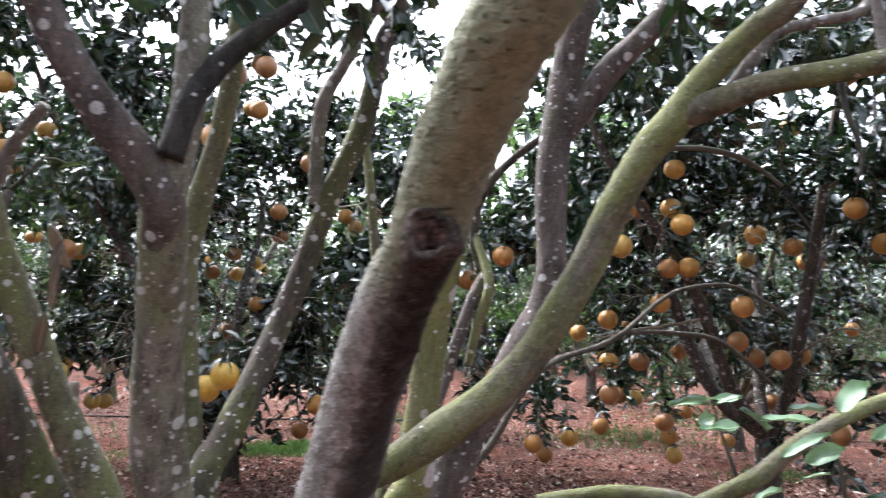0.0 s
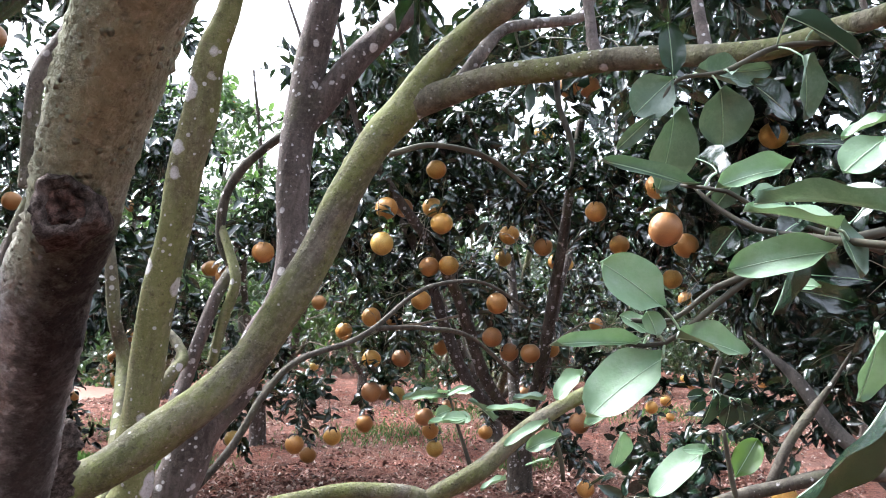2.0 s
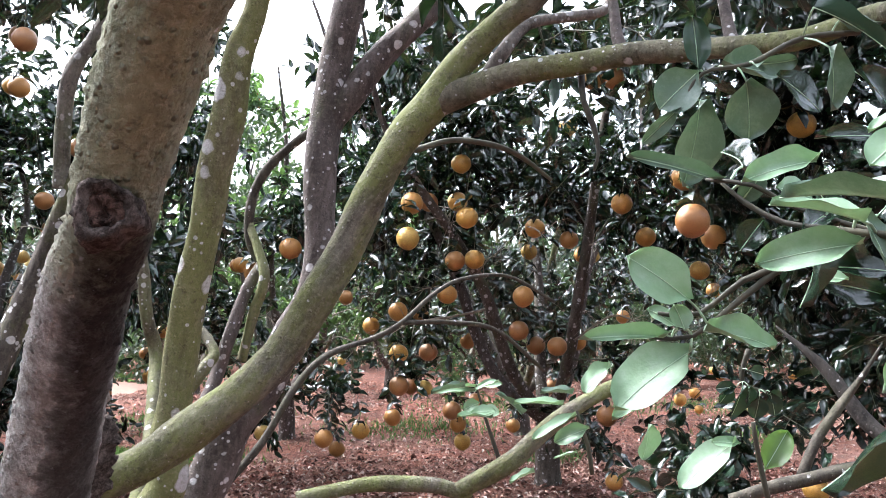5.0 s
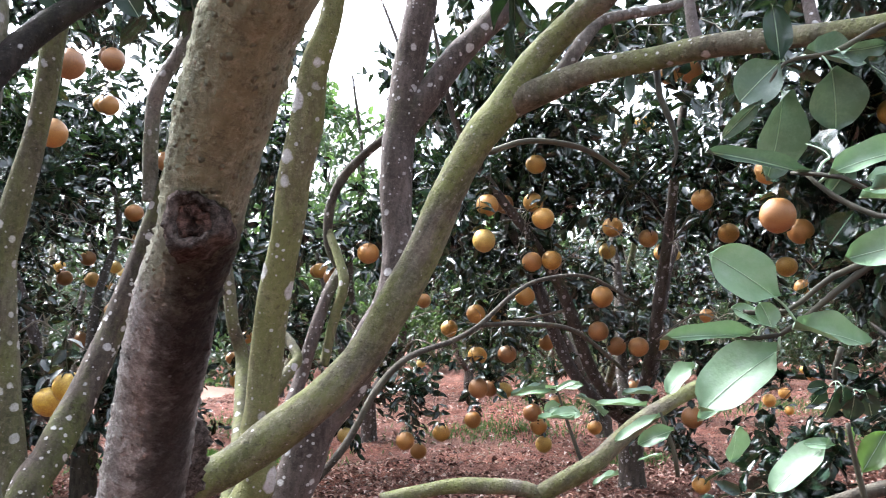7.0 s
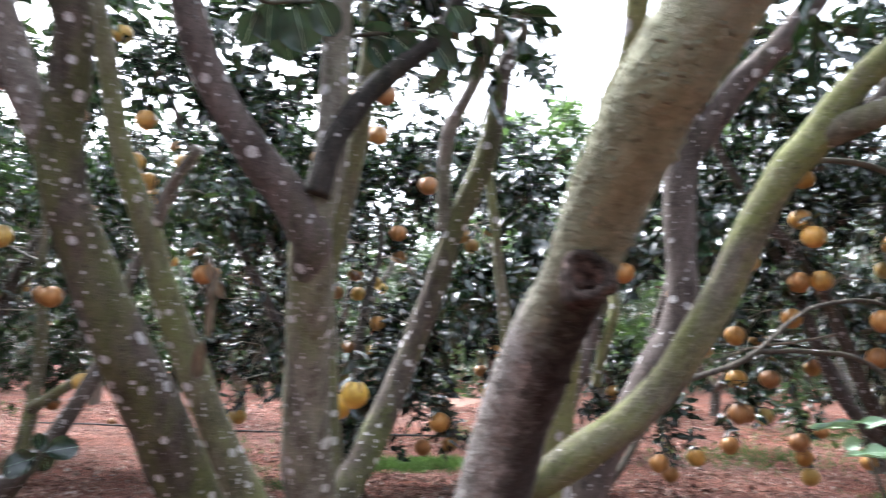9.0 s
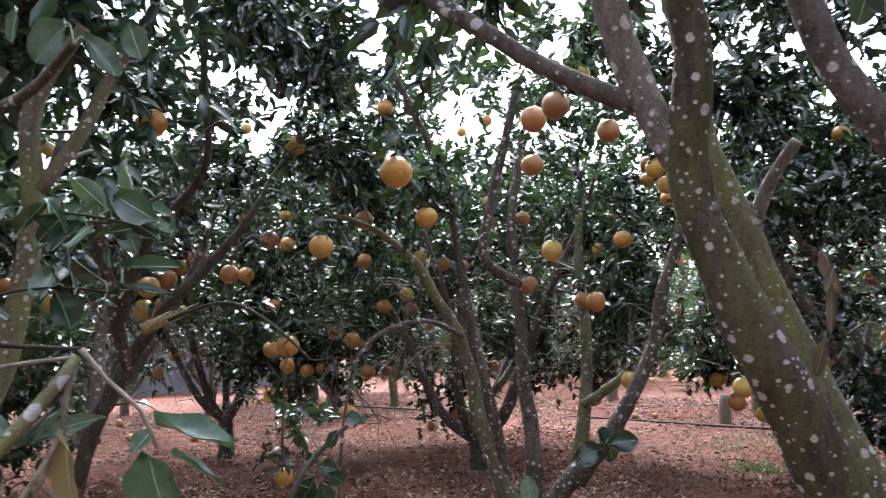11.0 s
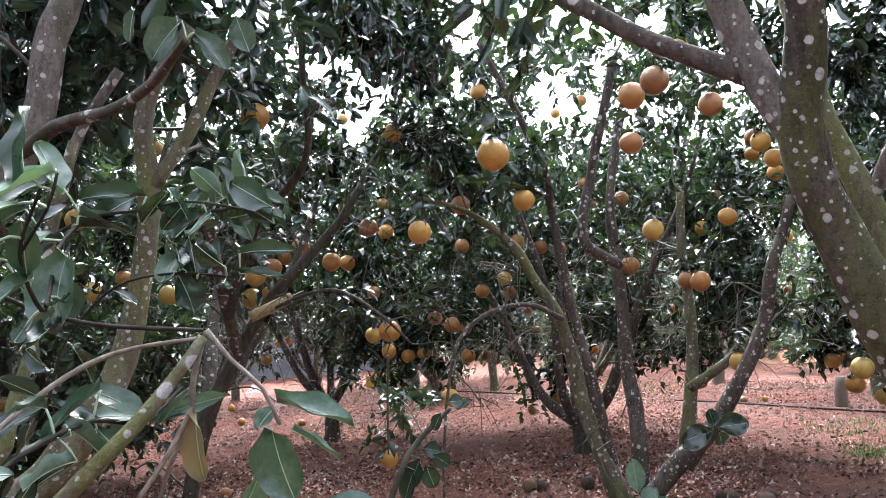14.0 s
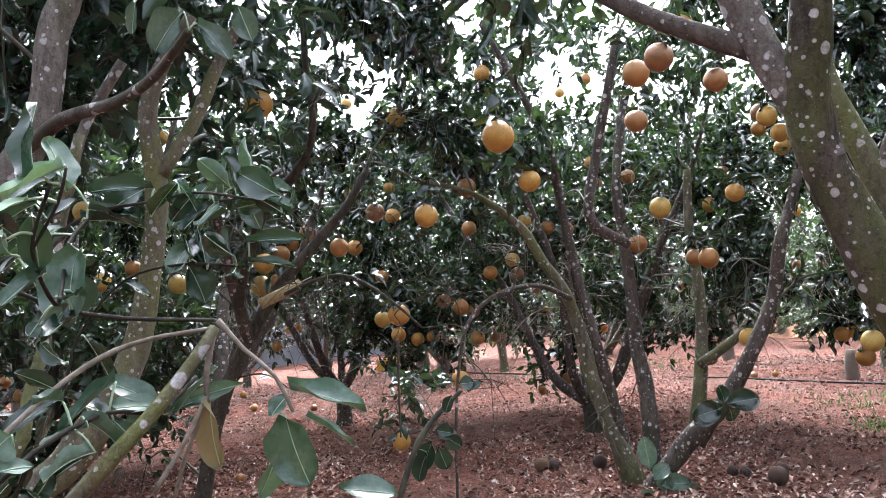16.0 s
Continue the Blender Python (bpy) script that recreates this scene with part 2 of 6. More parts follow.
def leaf_material(name, a, b_col, glow, rough=0.32, through_part=0.3, spec=0.5, glare=0.0):
    """Glossy citrus leaf, lighter where the sky shines through it."""
    m, n, l, b = material(name, rough, spec)
    geo = n.new("ShaderNodeNewGeometry")
    tone = ramp(n, l, geo.outputs["Random Per Island"], [(0.0, a), (0.7, b_col), (1.0, tuple(min(1, c * 1.5) for c in b_col))])
    blot = noise_tex(n, l, 45, 4)
    col = mix(n, l, blot, tone, mix(n, l, 1.0, tone, (0.62, 0.7, 0.6), "MULTIPLY"))
    if glare:
        # patchy whitish sky glare, painted into the leaf colour as pale blotches
        film = ramp(n, l, noise_tex(n, l, 28, 7, 0.75), [(0.46, (0, 0, 0)), (0.64, (1, 1, 1))])
        col = mix(n, l, math_node(n, l, "MULTIPLY", film, glare), col, (0.3, 0.37, 0.31))
    l.new(col, b.inputs["Base Color"])
    bump(n, l, b, noise_tex(n, l, 70, 3), 0.25, 0.004)
    tr = n.new("ShaderNodeBsdfTranslucent")
    tr.inputs["Color"].default_value = (*glow, 1)
    mx = n.new("ShaderNodeMixShader")
    mx.inputs[0].default_value = through_part
    l.new(b.outputs[0], mx.inputs[1])
    l.new(tr.outputs[0], mx.inputs[2])
    l.new(mx.outputs[0], n["Material Output"].inputs["Surface"])
    return m


# near-black base: the shade inside the crowns is put into the leaf colour
LEAF_SHADED = leaf_material("leaf_shaded", (0.006, 0.014, 0.009), (0.014, 0.03, 0.018), (0.035, 0.075, 0.016), 0.17, 0.07, 0.8)
# far, backlit and middle crowns: same leaf, through-light put into brighter base colours
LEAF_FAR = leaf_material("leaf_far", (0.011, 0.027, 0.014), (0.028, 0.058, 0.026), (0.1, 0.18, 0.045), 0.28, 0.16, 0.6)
LEAF_BACKLIT = leaf_material("leaf_backlit", (0.016, 0.037, 0.018), (0.038, 0.078, 0.032), (0.14, 0.25, 0.06), 0.3, 0.32, 0.55)
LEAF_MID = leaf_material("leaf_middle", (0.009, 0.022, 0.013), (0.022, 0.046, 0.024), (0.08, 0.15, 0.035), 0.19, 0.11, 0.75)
# the same leaves near by, sky light and sheen put into the pale colour
LEAF_NEAR_LIT = leaf_material("leaf_near_lit", (0.17, 0.265, 0.165), (0.225, 0.34, 0.215), (0.16, 0.29, 0.11), 0.48, 0.18, 0.45, 0.4)
LEAF_DULL = leaf_material("leaf_dull", (0.011, 0.025, 0.017), (0.024, 0.05, 0.034), (0.05, 0.1, 0.035), 0.26, 0.1, 0.55)
# slate and sage: back-lit and sky-lit leaf tones, put into the colour
LEAF_SLATE = leaf_material("leaf_slate", (0.03, 0.05, 0.043), (0.05, 0.078, 0.068), (0.05, 0.1, 0.05), 0.26, 0.12, 0.75, 0.2)
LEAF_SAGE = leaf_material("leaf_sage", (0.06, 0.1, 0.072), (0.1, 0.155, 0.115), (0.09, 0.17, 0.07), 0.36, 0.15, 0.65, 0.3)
LEAF_RIB = leaf_material("leaf_rib", (0.4, 0.52, 0.38), (0.46, 0.58, 0.43), (0.2, 0.32, 0.12), 0.5, 0.1)
LEAF_YOUNG = leaf_material("leaf_young", (0.05, 0.105, 0.025), (0.085, 0.16, 0.04), (0.14, 0.26, 0.05), 0.38, 0.3)
LEAF_DRY = leaf_material("leaf_dry", (0.17, 0.14, 0.07), (0.3, 0.25, 0.13), (0.2, 0.15, 0.06), 0.6, 0.12)
LEAF_GLOSS = leaf_material("leaf_glossy", (0.02, 0.05, 0.032), (0.04, 0.085, 0.055), (0.06, 0.12, 0.04), 0.3, 0.12, 0.7, 0.25)

LEAF_BROWN = leaf_material("leaf_brown", (0.09, 0.065, 0.055), (0.18, 0.135, 0.12), (0.12, 0.08, 0.05), 0.7, 0.1, 0.3)
LITTER, n_, l_, b_ = material("leaf_litter", 0.75, 0.3)
g_ = n_.new("ShaderNodeNewGeometry")
l_.new(ramp(n_, l_, g_.outputs["Random Per Island"], [(0.0, (0.04, 0.02, 0.016)), (0.28, (0.18, 0.085, 0.063)), (0.6, (0.36, 0.205, 0.16)), (0.9, (0.47, 0.34, 0.285)), (1.0, (0.66, 0.57, 0.51))]), b_.inputs["Base Color"])

GRASS = leaf_material("grass_blades", (0.05, 0.1, 0.028), (0.1, 0.18, 0.05), (0.12, 0.22, 0.05), 0.55, 0.25)

PEEL, n_, l_, b_ = material("pomelo_peel", 0.42, 0.45)
o_ = n_.new("ShaderNodeObjectInfo")
# browner tones and blotches: peel stains, and shade put into the fruit's colour
tone_ = ramp(n_, l_, o_.outputs["Random"], [(0.0, (0.21, 0.095, 0.04)), (0.25, (0.33, 0.15, 0.045)), (0.55, (0.45, 0.225, 0.05)), (0.85, (0.52, 0.29, 0.055)), (1.0, (0.48, 0.36, 0.09))])
tone_ = mix(n_, l_, ramp(n_, l_, noise_tex(n_, l_, 16, 4), [(0.4, (0, 0, 0)), (0.72, (0.75, 0.75, 0.75))]), tone_, (0.33, 0.155, 0.045))
tone_ = mix(n_, l_, math_node(n_, l_, "MULTIPLY", spots(n_, l_, 75, 0.42), 0.7), tone_, (0.13, 0.06, 0.02))
l_.new(tone_, b_.inputs["Base Color"])
bump(n_, l_, b_, noise_tex(n_, l_, 420, 2), 0.35, 0.002)

PEEL_YELLOW, n_, l_, b_ = material("yellow_peel", 0.42, 0.45)
tone_ = ramp(n_, l_, noise_tex(n_, l_, 12, 4), [(0.35, (0.4, 0.23, 0.035)), (0.65, (0.55, 0.38, 0.055))])
l_.new(mix(n_, l_, math_node(n_, l_, "MULTIPLY", spots(n_, l_, 75, 0.3), 0.6), tone_, (0.18, 0.1, 0.02)), b_.inputs["Base Color"])
bump(n_, l_, b_, noise_tex(n_, l_, 420, 2), 0.35, 0.002)

PEEL_ROTTEN, n_, l_, b_ = material("rotten_peel", 0.85, 0.2)
o_ = n_.new("ShaderNodeObjectInfo")
tone_ = ramp(n_, l_, o_.outputs["Random"], [(0.0, (0.02, 0.015, 0.014)), (0.6, (0.07, 0.045, 0.04)), (1.0, (0.3, 0.18, 0.1))])
l_.new(mix(n_, l_, noise_tex(n_, l_, 30, 5), tone_, (0.1, 0.07, 0.06)), b_.inputs["Base Color"])
bump(n_, l_, b_, noise_tex(n_, l_, 60, 5), 0.8, 0.01)

SOIL, n_, l_, b_ = material("red_soil", 0.95, 0.15)
clod = noise_tex(n_, l_, 6, 9, 0.8)
patch = noise_tex(n_, l_, 0.55, 5, 0.6)
grit = noise_tex(n_, l_, 48, 8, 0.9)
crumb = noise_tex(n_, l_, 95, 4, 0.75)
soil = ramp(n_, l_, clod, [(0.34, (0.08, 0.029, 0.022)), (0.5, (0.32, 0.125, 0.085)), (0.66, (0.53, 0.24, 0.175))])
soil = mix(n_, l_, ramp(n_, l_, grit, [(0.43, (0.9, 0.9, 0.9)), (0.52, (0, 0, 0))]), soil, mix(n_, l_, 1.0, soil, (0.34, 0.3, 0.3), "MULTIPLY"))
soil = mix(n_, l_, ramp(n_, l_, grit, [(0.58, (0, 0, 0)), (0.68, (0.8, 0.8, 0.8))]), soil, (0.42, 0.24, 0.19))
dull = mix(n_, l_, noise_tex(n_, l_, 34, 7, 0.85), (0.06, 0.034, 0.029), (0.36, 0.225, 0.185))
soil = mix(n_, l_, ramp(n_, l_, patch, [(0.4, (0, 0, 0)), (0.65, (0.7, 0.7, 0.7))]), soil, dull)
soil = mix(n_, l_, ramp(n_, l_, crumb, [(0.36, (0.85, 0.85, 0.85)), (0.46, (0, 0, 0))]), soil, mix(n_, l_, 1.0, soil, (0.25, 0.22, 0.22), "MULTIPLY"))
soil = mix(n_, l_, ramp(n_, l_, crumb, [(0.58, (0, 0, 0)), (0.66, (0.55, 0.55, 0.55))]), soil, (0.52, 0.34, 0.28))
l_.new(soil, b_.inputs["Base Color"])
bump(n_, l_, b_, math_node(n_, l_, "ADD", clod, math_node(n_, l_, "ADD", math_node(n_, l_, "MULTIPLY", grit, 0.8), math_node(n_, l_, "MULTIPLY", crumb, 0.35))), 1.0, 0.07)

PLASTER, n_, l_, b_ = material("grey_render", 0.9, 0.2)
l_.new(mix(n_, l_, ramp(n_, l_, noise_tex(n_, l_, 1.3, 6, 0.7), [(0.35, (0, 0, 0)), (0.7, (1, 1, 1))]), (0.12, 0.125, 0.14), (0.22, 0.225, 0.24)), b_.inputs["Base Color"])
bump(n_, l_, b_, noise_tex(n_, l_, 40, 4), 0.3, 0.01)


def plain(name, col, rough=0.6):
    m, n, l, b = material(name, rough, 0.4)
    l.new(mix(n, l, noise_tex(n, l, 14, 5), col, tuple(c * 0.6 for c in col)), b.inputs["Base Color"])
    return m


HOSE = plain("black_polythene", (0.018, 0.018, 0.02), 0.7)
# near-black colour for the shade within the shed's openings
INNER_SHADE = plain("inner_shade", (0.02, 0.021, 0.023), 0.3)
CRATE = plain("yellow_plastic", (0.6, 0.36, 0.03), 0.5)
SACK = plain("white_sack", (0.7, 0.7, 0.68), 0.7)
TARP = plain("blue_plastic", (0.03, 0.14, 0.32), 0.5)
SAND = plain("orange_sand", (0.5, 0.27, 0.16), 0.95)
EARTH = plain("pale_earth", (0.3, 0.17, 0.125), 0.95)
POST = plain("pale_post", (0.24, 0.2, 0.165), 0.9)


# ---- mesh helpers ----

def big_mesh(name, verts, tris, mat_, smooth=True):
    """A mesh from arrays of vertices and of triangles."""
    me = bpy.data.meshes.new(name)
    verts, tris = np.asarray(verts, np.float32), np.asarray(tris, np.int32)
    me.vertices.add(len(verts))
    me.vertices.foreach_set("co", verts.ravel())
    me.loops.add(tris.size)
    me.loops.foreach_set("vertex_index", tris.ravel())
    me.polygons.add(len(tris))
    me.polygons.foreach_set("loop_start", np.arange(0, tris.size, 3, dtype=np.int32))
    me.polygons.foreach_set("use_smooth", np.full(len(tris), smooth))
    me.materials.append(mat_)
    me.update(calc_edges=True)
    return me


def part(name, me, parent=None, label=""):
    ob = new(name, me)
    if parent is not None:
        ob.parent = parent
    if label:
        ob["label"] = label
    return ob


def smooth_path(pts, step):
    """A Catmull-Rom line through points of (x, y, z, radius)."""
    p = np.asarray(pts, float)
    p = np.vstack([2 * p[0] - p[1], p, 2 * p[-1] - p[-2]])
    out = []
    for i in range(1, len(p) - 2):
        n = max(2, int(np.linalg.norm(p[i + 1, :3] - p[i, :3]) / step))
        t = np.linspace(0, 1, n, endpoint=False)[:, None]
        a, b, c, d = p[i - 1], p[i], p[i + 1], p[i + 2]
        out.append(0.5 * (2 * b + (c - a) * t + (2 * a - 5 * b + 4 * c - d) * t * t + (3 * b - a - 3 * c + d) * t**3))
    out.append(p[-2:-1])
    out = np.vstack(out)
    out[:, 3] = np.maximum(out[:, 3], 0.0008)
    return out


def tube(pts, sides=14, step=0.03, rough=0.06, seed=0, grain=0.0):
    """Vertices and triangles of a tapering, slightly uneven limb."""
    rng = np.random.default_rng(seed)
    q = smooth_path(pts, step)
    tang = np.gradient(q[:, :3], axis=0)
    tang /= np.maximum(np.linalg.norm(tang, axis=1, keepdims=True), 1e-9)
    side = np.cross(tang[0], (0.31, 0.87, 0.2))
    rings, ang = [], np.linspace(0, 2 * np.pi, sides, endpoint=False)
    ph = rng.uniform(0, 6.28, 6)
    along = np.r_[0, np.cumsum(np.linalg.norm(np.diff(q[:, :3], axis=0), axis=1))]
    for k in range(len(q)):
        side = side - tang[k] * (side @ tang[k])
        side /= np.linalg.norm(side)
        up = np.cross(tang[k], side)
        s = along[k]
        w = 1 + rough * (np.sin(2 * ang + ph[0] + 5 * s) * 0.6 + np.sin(3 * ang + ph[1] - 9 * s) * 0.4 + np.sin(13 * s + ph[2]) * 0.5 + np.sin(31 * s + 2 * ang + ph[3]) * 0.35 + rng.normal(0, 0.16 if not grain else 0.03, sides))
        w += grain / q[k, 3] * np.abs(rng.normal(0, 1, sides)) ** 1.6
        rings.append(q[k, :3] + q[k, 3] * w[:, None] * (np.cos(ang)[:, None] * side + np.sin(ang)[:, None] * up))
    v = np.vstack(rings)
    n = len(q)
    a = (np.arange(n - 1)[:, None] * sides + np.arange(sides)).ravel()
    b = (np.arange(n - 1)[:, None] * sides + (np.arange(sides) + 1) % sides).ravel()
    t = np.vstack([np.c_[a, b, b + sides], np.c_[a, b + sides, a + sides]])
    v = np.vstack([v, q[0, :3], q[-1, :3]])
    i = np.arange(sides)
    e = (n - 1) * sides
    t = np.vstack([t, np.c_[np.full(sides, len(v) - 2), (i + 1) % sides, i], np.c_[np.full(sides, len(v) - 1), e + i, e + (i + 1) % sides]])
    return v, t


def limb(name, pts, mat_, parent, label="", sides=14, step=0.03, rough=0.06, seed=None, grain=0.0):
    v, t = tube(pts, sides, step, rough, len(bpy.data.meshes) if seed is None else seed, grain)
    return part(name, big_mesh(name, v, t, mat_), parent, label)


# leaf outline: along, across, lift
LEAF_V = np.array([(0, 0, 0), (0.28, -0.42, 0.10), (0.30, 0, 0.0), (0.28, 0.42, 0.10), (0.68, -0.36, 0.06), (0.70, 0, -0.05), (0.68, 0.36, 0.06), (1, 0, -0.16)])
LEAF_T = np.array([(0, 1, 2), (0, 2, 3), (1, 4, 5), (1, 5, 2), (2, 5, 6), (2, 6, 3), (4, 7, 5), (5, 7, 6)])
FAR_V = np.array([(0, 0, 0), (0.45, -0.45, 0.10), (0.5, 0, -0.02), (0.45, 0.45, 0.10), (1, 0, -0.12)])
FAR_T = np.array([(0, 1, 2), (0, 2, 3), (1, 4, 2), (2, 4, 3)])


def unit(a):
    return a / np.maximum(np.linalg.norm(a, axis=-1, keepdims=True), 1e-9)


def leaf_cloud(base, way, face, length, width, shape=(LEAF_V, LEAF_T)):
    way = unit(way)
    face = unit(face - way * (face * way).sum(-1, keepdims=True))
    across = np.cross(face, way)
    lv, lt = shape
    v = base[:, None] + lv[None, :, :1] * (way * length[:, None])[:, None] + lv[None, :, 1:2] * (across * width[:, None])[:, None] + lv[None, :, 2:] * (face * length[:, None])[:, None]
    t = lt[None] + (np.arange(len(base)) * len(lv))[:, None, None]
    return v.reshape(-1, 3), t.reshape(-1, 3)


def foliage(rng, limbs, clumps, twigs=12, leaves=9, size=0.118, far=False, reach=0.34):
    """Branches from the limbs to the clumps, twigs round each clump, leaves along the twigs."""
    pts = np.vstack([smooth_path(l, 0.15) for l in limbs])
    clumps = np.asarray(clumps, float)
    clumps = clumps[np.argsort([np.linalg.norm(pts[:, :3] - c, axis=1).min() for c in clumps])]
    bv, bt, off = [], [], 0
    tb, td, tl = [], [], []
    for c in clumps:
        d = np.linalg.norm((pts[:, :3] - c) * (1, 1, 0.8), axis=1) + np.where(pts[:, 2] > c[2] + 0.3, 0.3, 0)
        s = pts[np.argmin(d + rng.uniform(0, 0.25, len(d)))]
        span = np.linalg.norm(c - s[:3])
        mid = (s[:3] + c) / 2 + np.array((0, 0, 0.16 * span)) + rng.normal(0, 0.06 * span, 3)
        r = min(s[3] * 0.6, 0.006 + 0.006 * span)
        line = [(*s[:3], r), (*((s[:3] * 2 + mid) / 3 + rng.normal(0, 0.02, 3)), r * 0.9), (*mid, r * 0.75), (*((mid + c) / 2 + (0, 0, 0.04 * span)), r * 0.55), (*c, 0.002)]
        v, t = tube(line, 5 if not far else 4, 0.12 if not far else 0.3, 0.1, int(rng.integers(1e6)))
        bv.append(v)
        bt.append(t + off)
        off += len(v)
        q = smooth_path(line, 0.05)[:, :3]
        side = smooth_path(line, 0.2)[1:]
        pts = np.vstack([pts, np.c_[side[:, :3], side[:, 3] * 1.2]])
        k = rng.integers(int(len(q) * 0.35), len(q), twigs)
        w = unit(rng.normal(0, 1, (twigs, 3)) + unit(c - s[:3]) * 0.5 + (0, 0, 0.25))
        tb.append(q[k])
        td.append(w)
        tl.append(rng.uniform(0.55, 1.15, twigs) * reach)
    tb, td, tl = np.vstack(tb), np.vstack(td), np.concatenate(tl)
    n = len(tb)
    rings = 3 if not far else 2
    s = np.linspace(0, 1, rings)
    line = tb[:, None] + td[:, None] * (s[None, :, None] * tl[:, None, None]) + np.array((0, 0, -0.35)) * (s**2)[None, :, None] * tl[:, None, None]
    u = unit(np.cross(td, rng.normal(0, 1, (n, 3))))
    w = np.cross(td, u)
    ang = np.array([0, 2.09, 4.19])
    ring = np.cos(ang)[:, None] * u[:, None] + np.sin(ang)[:, None] * w[:, None]
    rad = np.array([0.0034, 0.0026, 0.001]) if not far else np.array([0.0052, 0.002])
    v = (line[:, :, None] + rad[None, :, None, None] * ring[:, None]).reshape(n, rings * 3, 3)
    one = [(k * 3 + a, k * 3 + (a + 1) % 3, k * 3 + 3 + (a + 1) % 3) for k in range(rings - 1) for a in range(3)] + [(k * 3 + a, k * 3 + 3 + (a + 1) % 3, k * 3 + 3 + a) for k in range(rings - 1) for a in range(3)]
    t = np.array(one)[None] + (np.arange(n) * rings * 3)[:, None, None] + off
    bv.append(v.reshape(-1, 3))
    bt.append(t.reshape(-1, 3))
    f = rng.uniform(0.2, 1.0, (n, leaves))
    at = tb[:, None] + td[:, None] * (f * tl[:, None])[..., None] + np.array((0, 0, -0.35)) * (f**2 * tl[:, None])[..., None]
    way = td[:, None] * 0.55 + rng.normal(0, 0.62, (n, leaves, 3)) + (0, 0, -0.28)
    face = rng.normal(0, 0.85, (n, leaves, 3)) + (0, 0, 0.9)
    length = size * rng.uniform(0.6, 1.2, n * leaves)
    lv, lt = leaf_cloud(at.reshape(-1, 3), way.reshape(-1, 3), face.reshape(-1, 3), length, length * rng.uniform(0.42, 0.6, n * leaves), (FAR_V, FAR_T) if far else (LEAF_V, LEAF_T))
    return np.vstack(bv), np.vstack(bt), lv, lt


def add_crown(tree, rng, limbs, clumps, leaf=None, label="", **kw):
    bv, bt, lv, lt = foliage(rng, limbs, clumps, **kw)
    part("twig", big_mesh("twig", bv, bt, TWIG), tree)["kind"] = "stuff"
    part("crown", big_mesh("crown", lv, lt, leaf or LEAF_SHADED), tree, label)["kind"] = "stuff"


def thing(name, at, label, category, group="", kind=""):
    e = new(name)
    e.location = at
    e.empty_display_size = 0.2
    return tagged(e, label, category, group, kind)


def tree_empty(name, label, at=(0, 0, 0), group="pomelo trees"):
    return tagged(new(name), label, "tree", group)


# ---- ground ----
def axis(lo, hi, near_lo, near_hi, step):
    mid = np.arange(near_lo, near_hi + step, step)
    out_hi = near_hi + np.cumsum(step * 1.28 ** np.arange(1, 34))
    out_lo = near_lo - np.cumsum(step * 1.28 ** np.arange(1, 34))
    return np.r_[out_lo[out_lo > lo][::-1], mid, out_hi[out_hi < hi]]


gx, gy = axis(-1400, 1400, -13, 8, 0.1), axis(-1400, 1400, -2, 19, 0.1)
X, Y = np.meshgrid(gx, gy, indexing="ij")
rng = np.random.default_rng(3)
Z = np.zeros_like(X)
for k in range(26):
    a, fr = rng.uniform(0, 6.28), 0.4 * 1.21**k
    Z += 0.026 / (1 + 0.35 * k) * np.sin(fr * (X * np.cos(a) + Y * np.sin(a)) + rng.uniform(0, 6.28))
Z += rng.normal(0, 0.006, X.shape)
Z *= np.clip(1.5 - np.hypot(X + 2, Y - 6) / 60, 0, 1)
nx, ny = X.shape
i = (np.arange(nx - 1)[:, None] * ny + np.arange(ny - 1)).ravel()
ground = part("ground", big_mesh("ground", np.c_[X.ravel(), Y.ravel(), Z.ravel()], np.vstack([np.c_[i, i + ny, i + ny + 1], np.c_[i, i + ny + 1, i + 1]]), SOIL))
tagged(ground, "bare red soil strewn with dry leaves and clods", "ground", kind="structure")


def ground_z(x, y):
    a, b = np.clip(np.searchsorted(gx, x) - 1, 0, nx - 2), np.clip(np.searchsorted(gy, y) - 1, 0, ny - 2)
    u, v = (x - gx[a]) / (gx[a + 1] - gx[a]), (y - gy[b]) / (gy[b + 1] - gy[b])
    return (Z[a, b] * (1 - u) + Z[a + 1, b] * u) * (1 - v) + (Z[a, b + 1] * (1 - u) + Z[a + 1, b + 1] * u) * v


# ---- the big tree of many stems beside the path ----
FRUIT_AT = []


def fruits(rows):
    FRUIT_AT.extend(rows)


fruits([(-1.28, 5.48, 3.13, 0.152), (-1.52, 6.36, 3.07, 0.152), (-1.50, 7.13, 2.37, 0.152), (-1.77, 8.63, 2.32, 0.152), (-2.63, 12.04, 2.87, 0.152), (-2.38, 10.16, 2.16, 0.152), (-2.49, 11.05, 2.14, 0.152), (0.36, 5.69, 1.89, 0.152), (0.03, 7.66, 1.92, 0.152), (0.13, 6.40, 1.77, 0.152), (1.15, 5.46, 2.19, 0.152), (1.47, 6.36, 2.34, 0.152), (1.60, 5.96, 2.29, 0.152), (1.51, 5.37, 2.09, 0.152), (1.10, 5.36, 1.94, 0.152), (1.86, 7.16, 2.14, 0.152), (1.59, 6.00, 1.85, 0.152), (1.73, 5.97, 1.86, 0.152), (1.62, 5.92, 2.57, 0.152), (2.52, 6.02, 2.93, 0.152), (3.77, 7.72, 3.14, 0.152), (2.64, 5.36, 2.22, 0.152), (2.96, 5.63, 2.02, 0.152), (1.54, 6.04, 1.60, 0.152)])
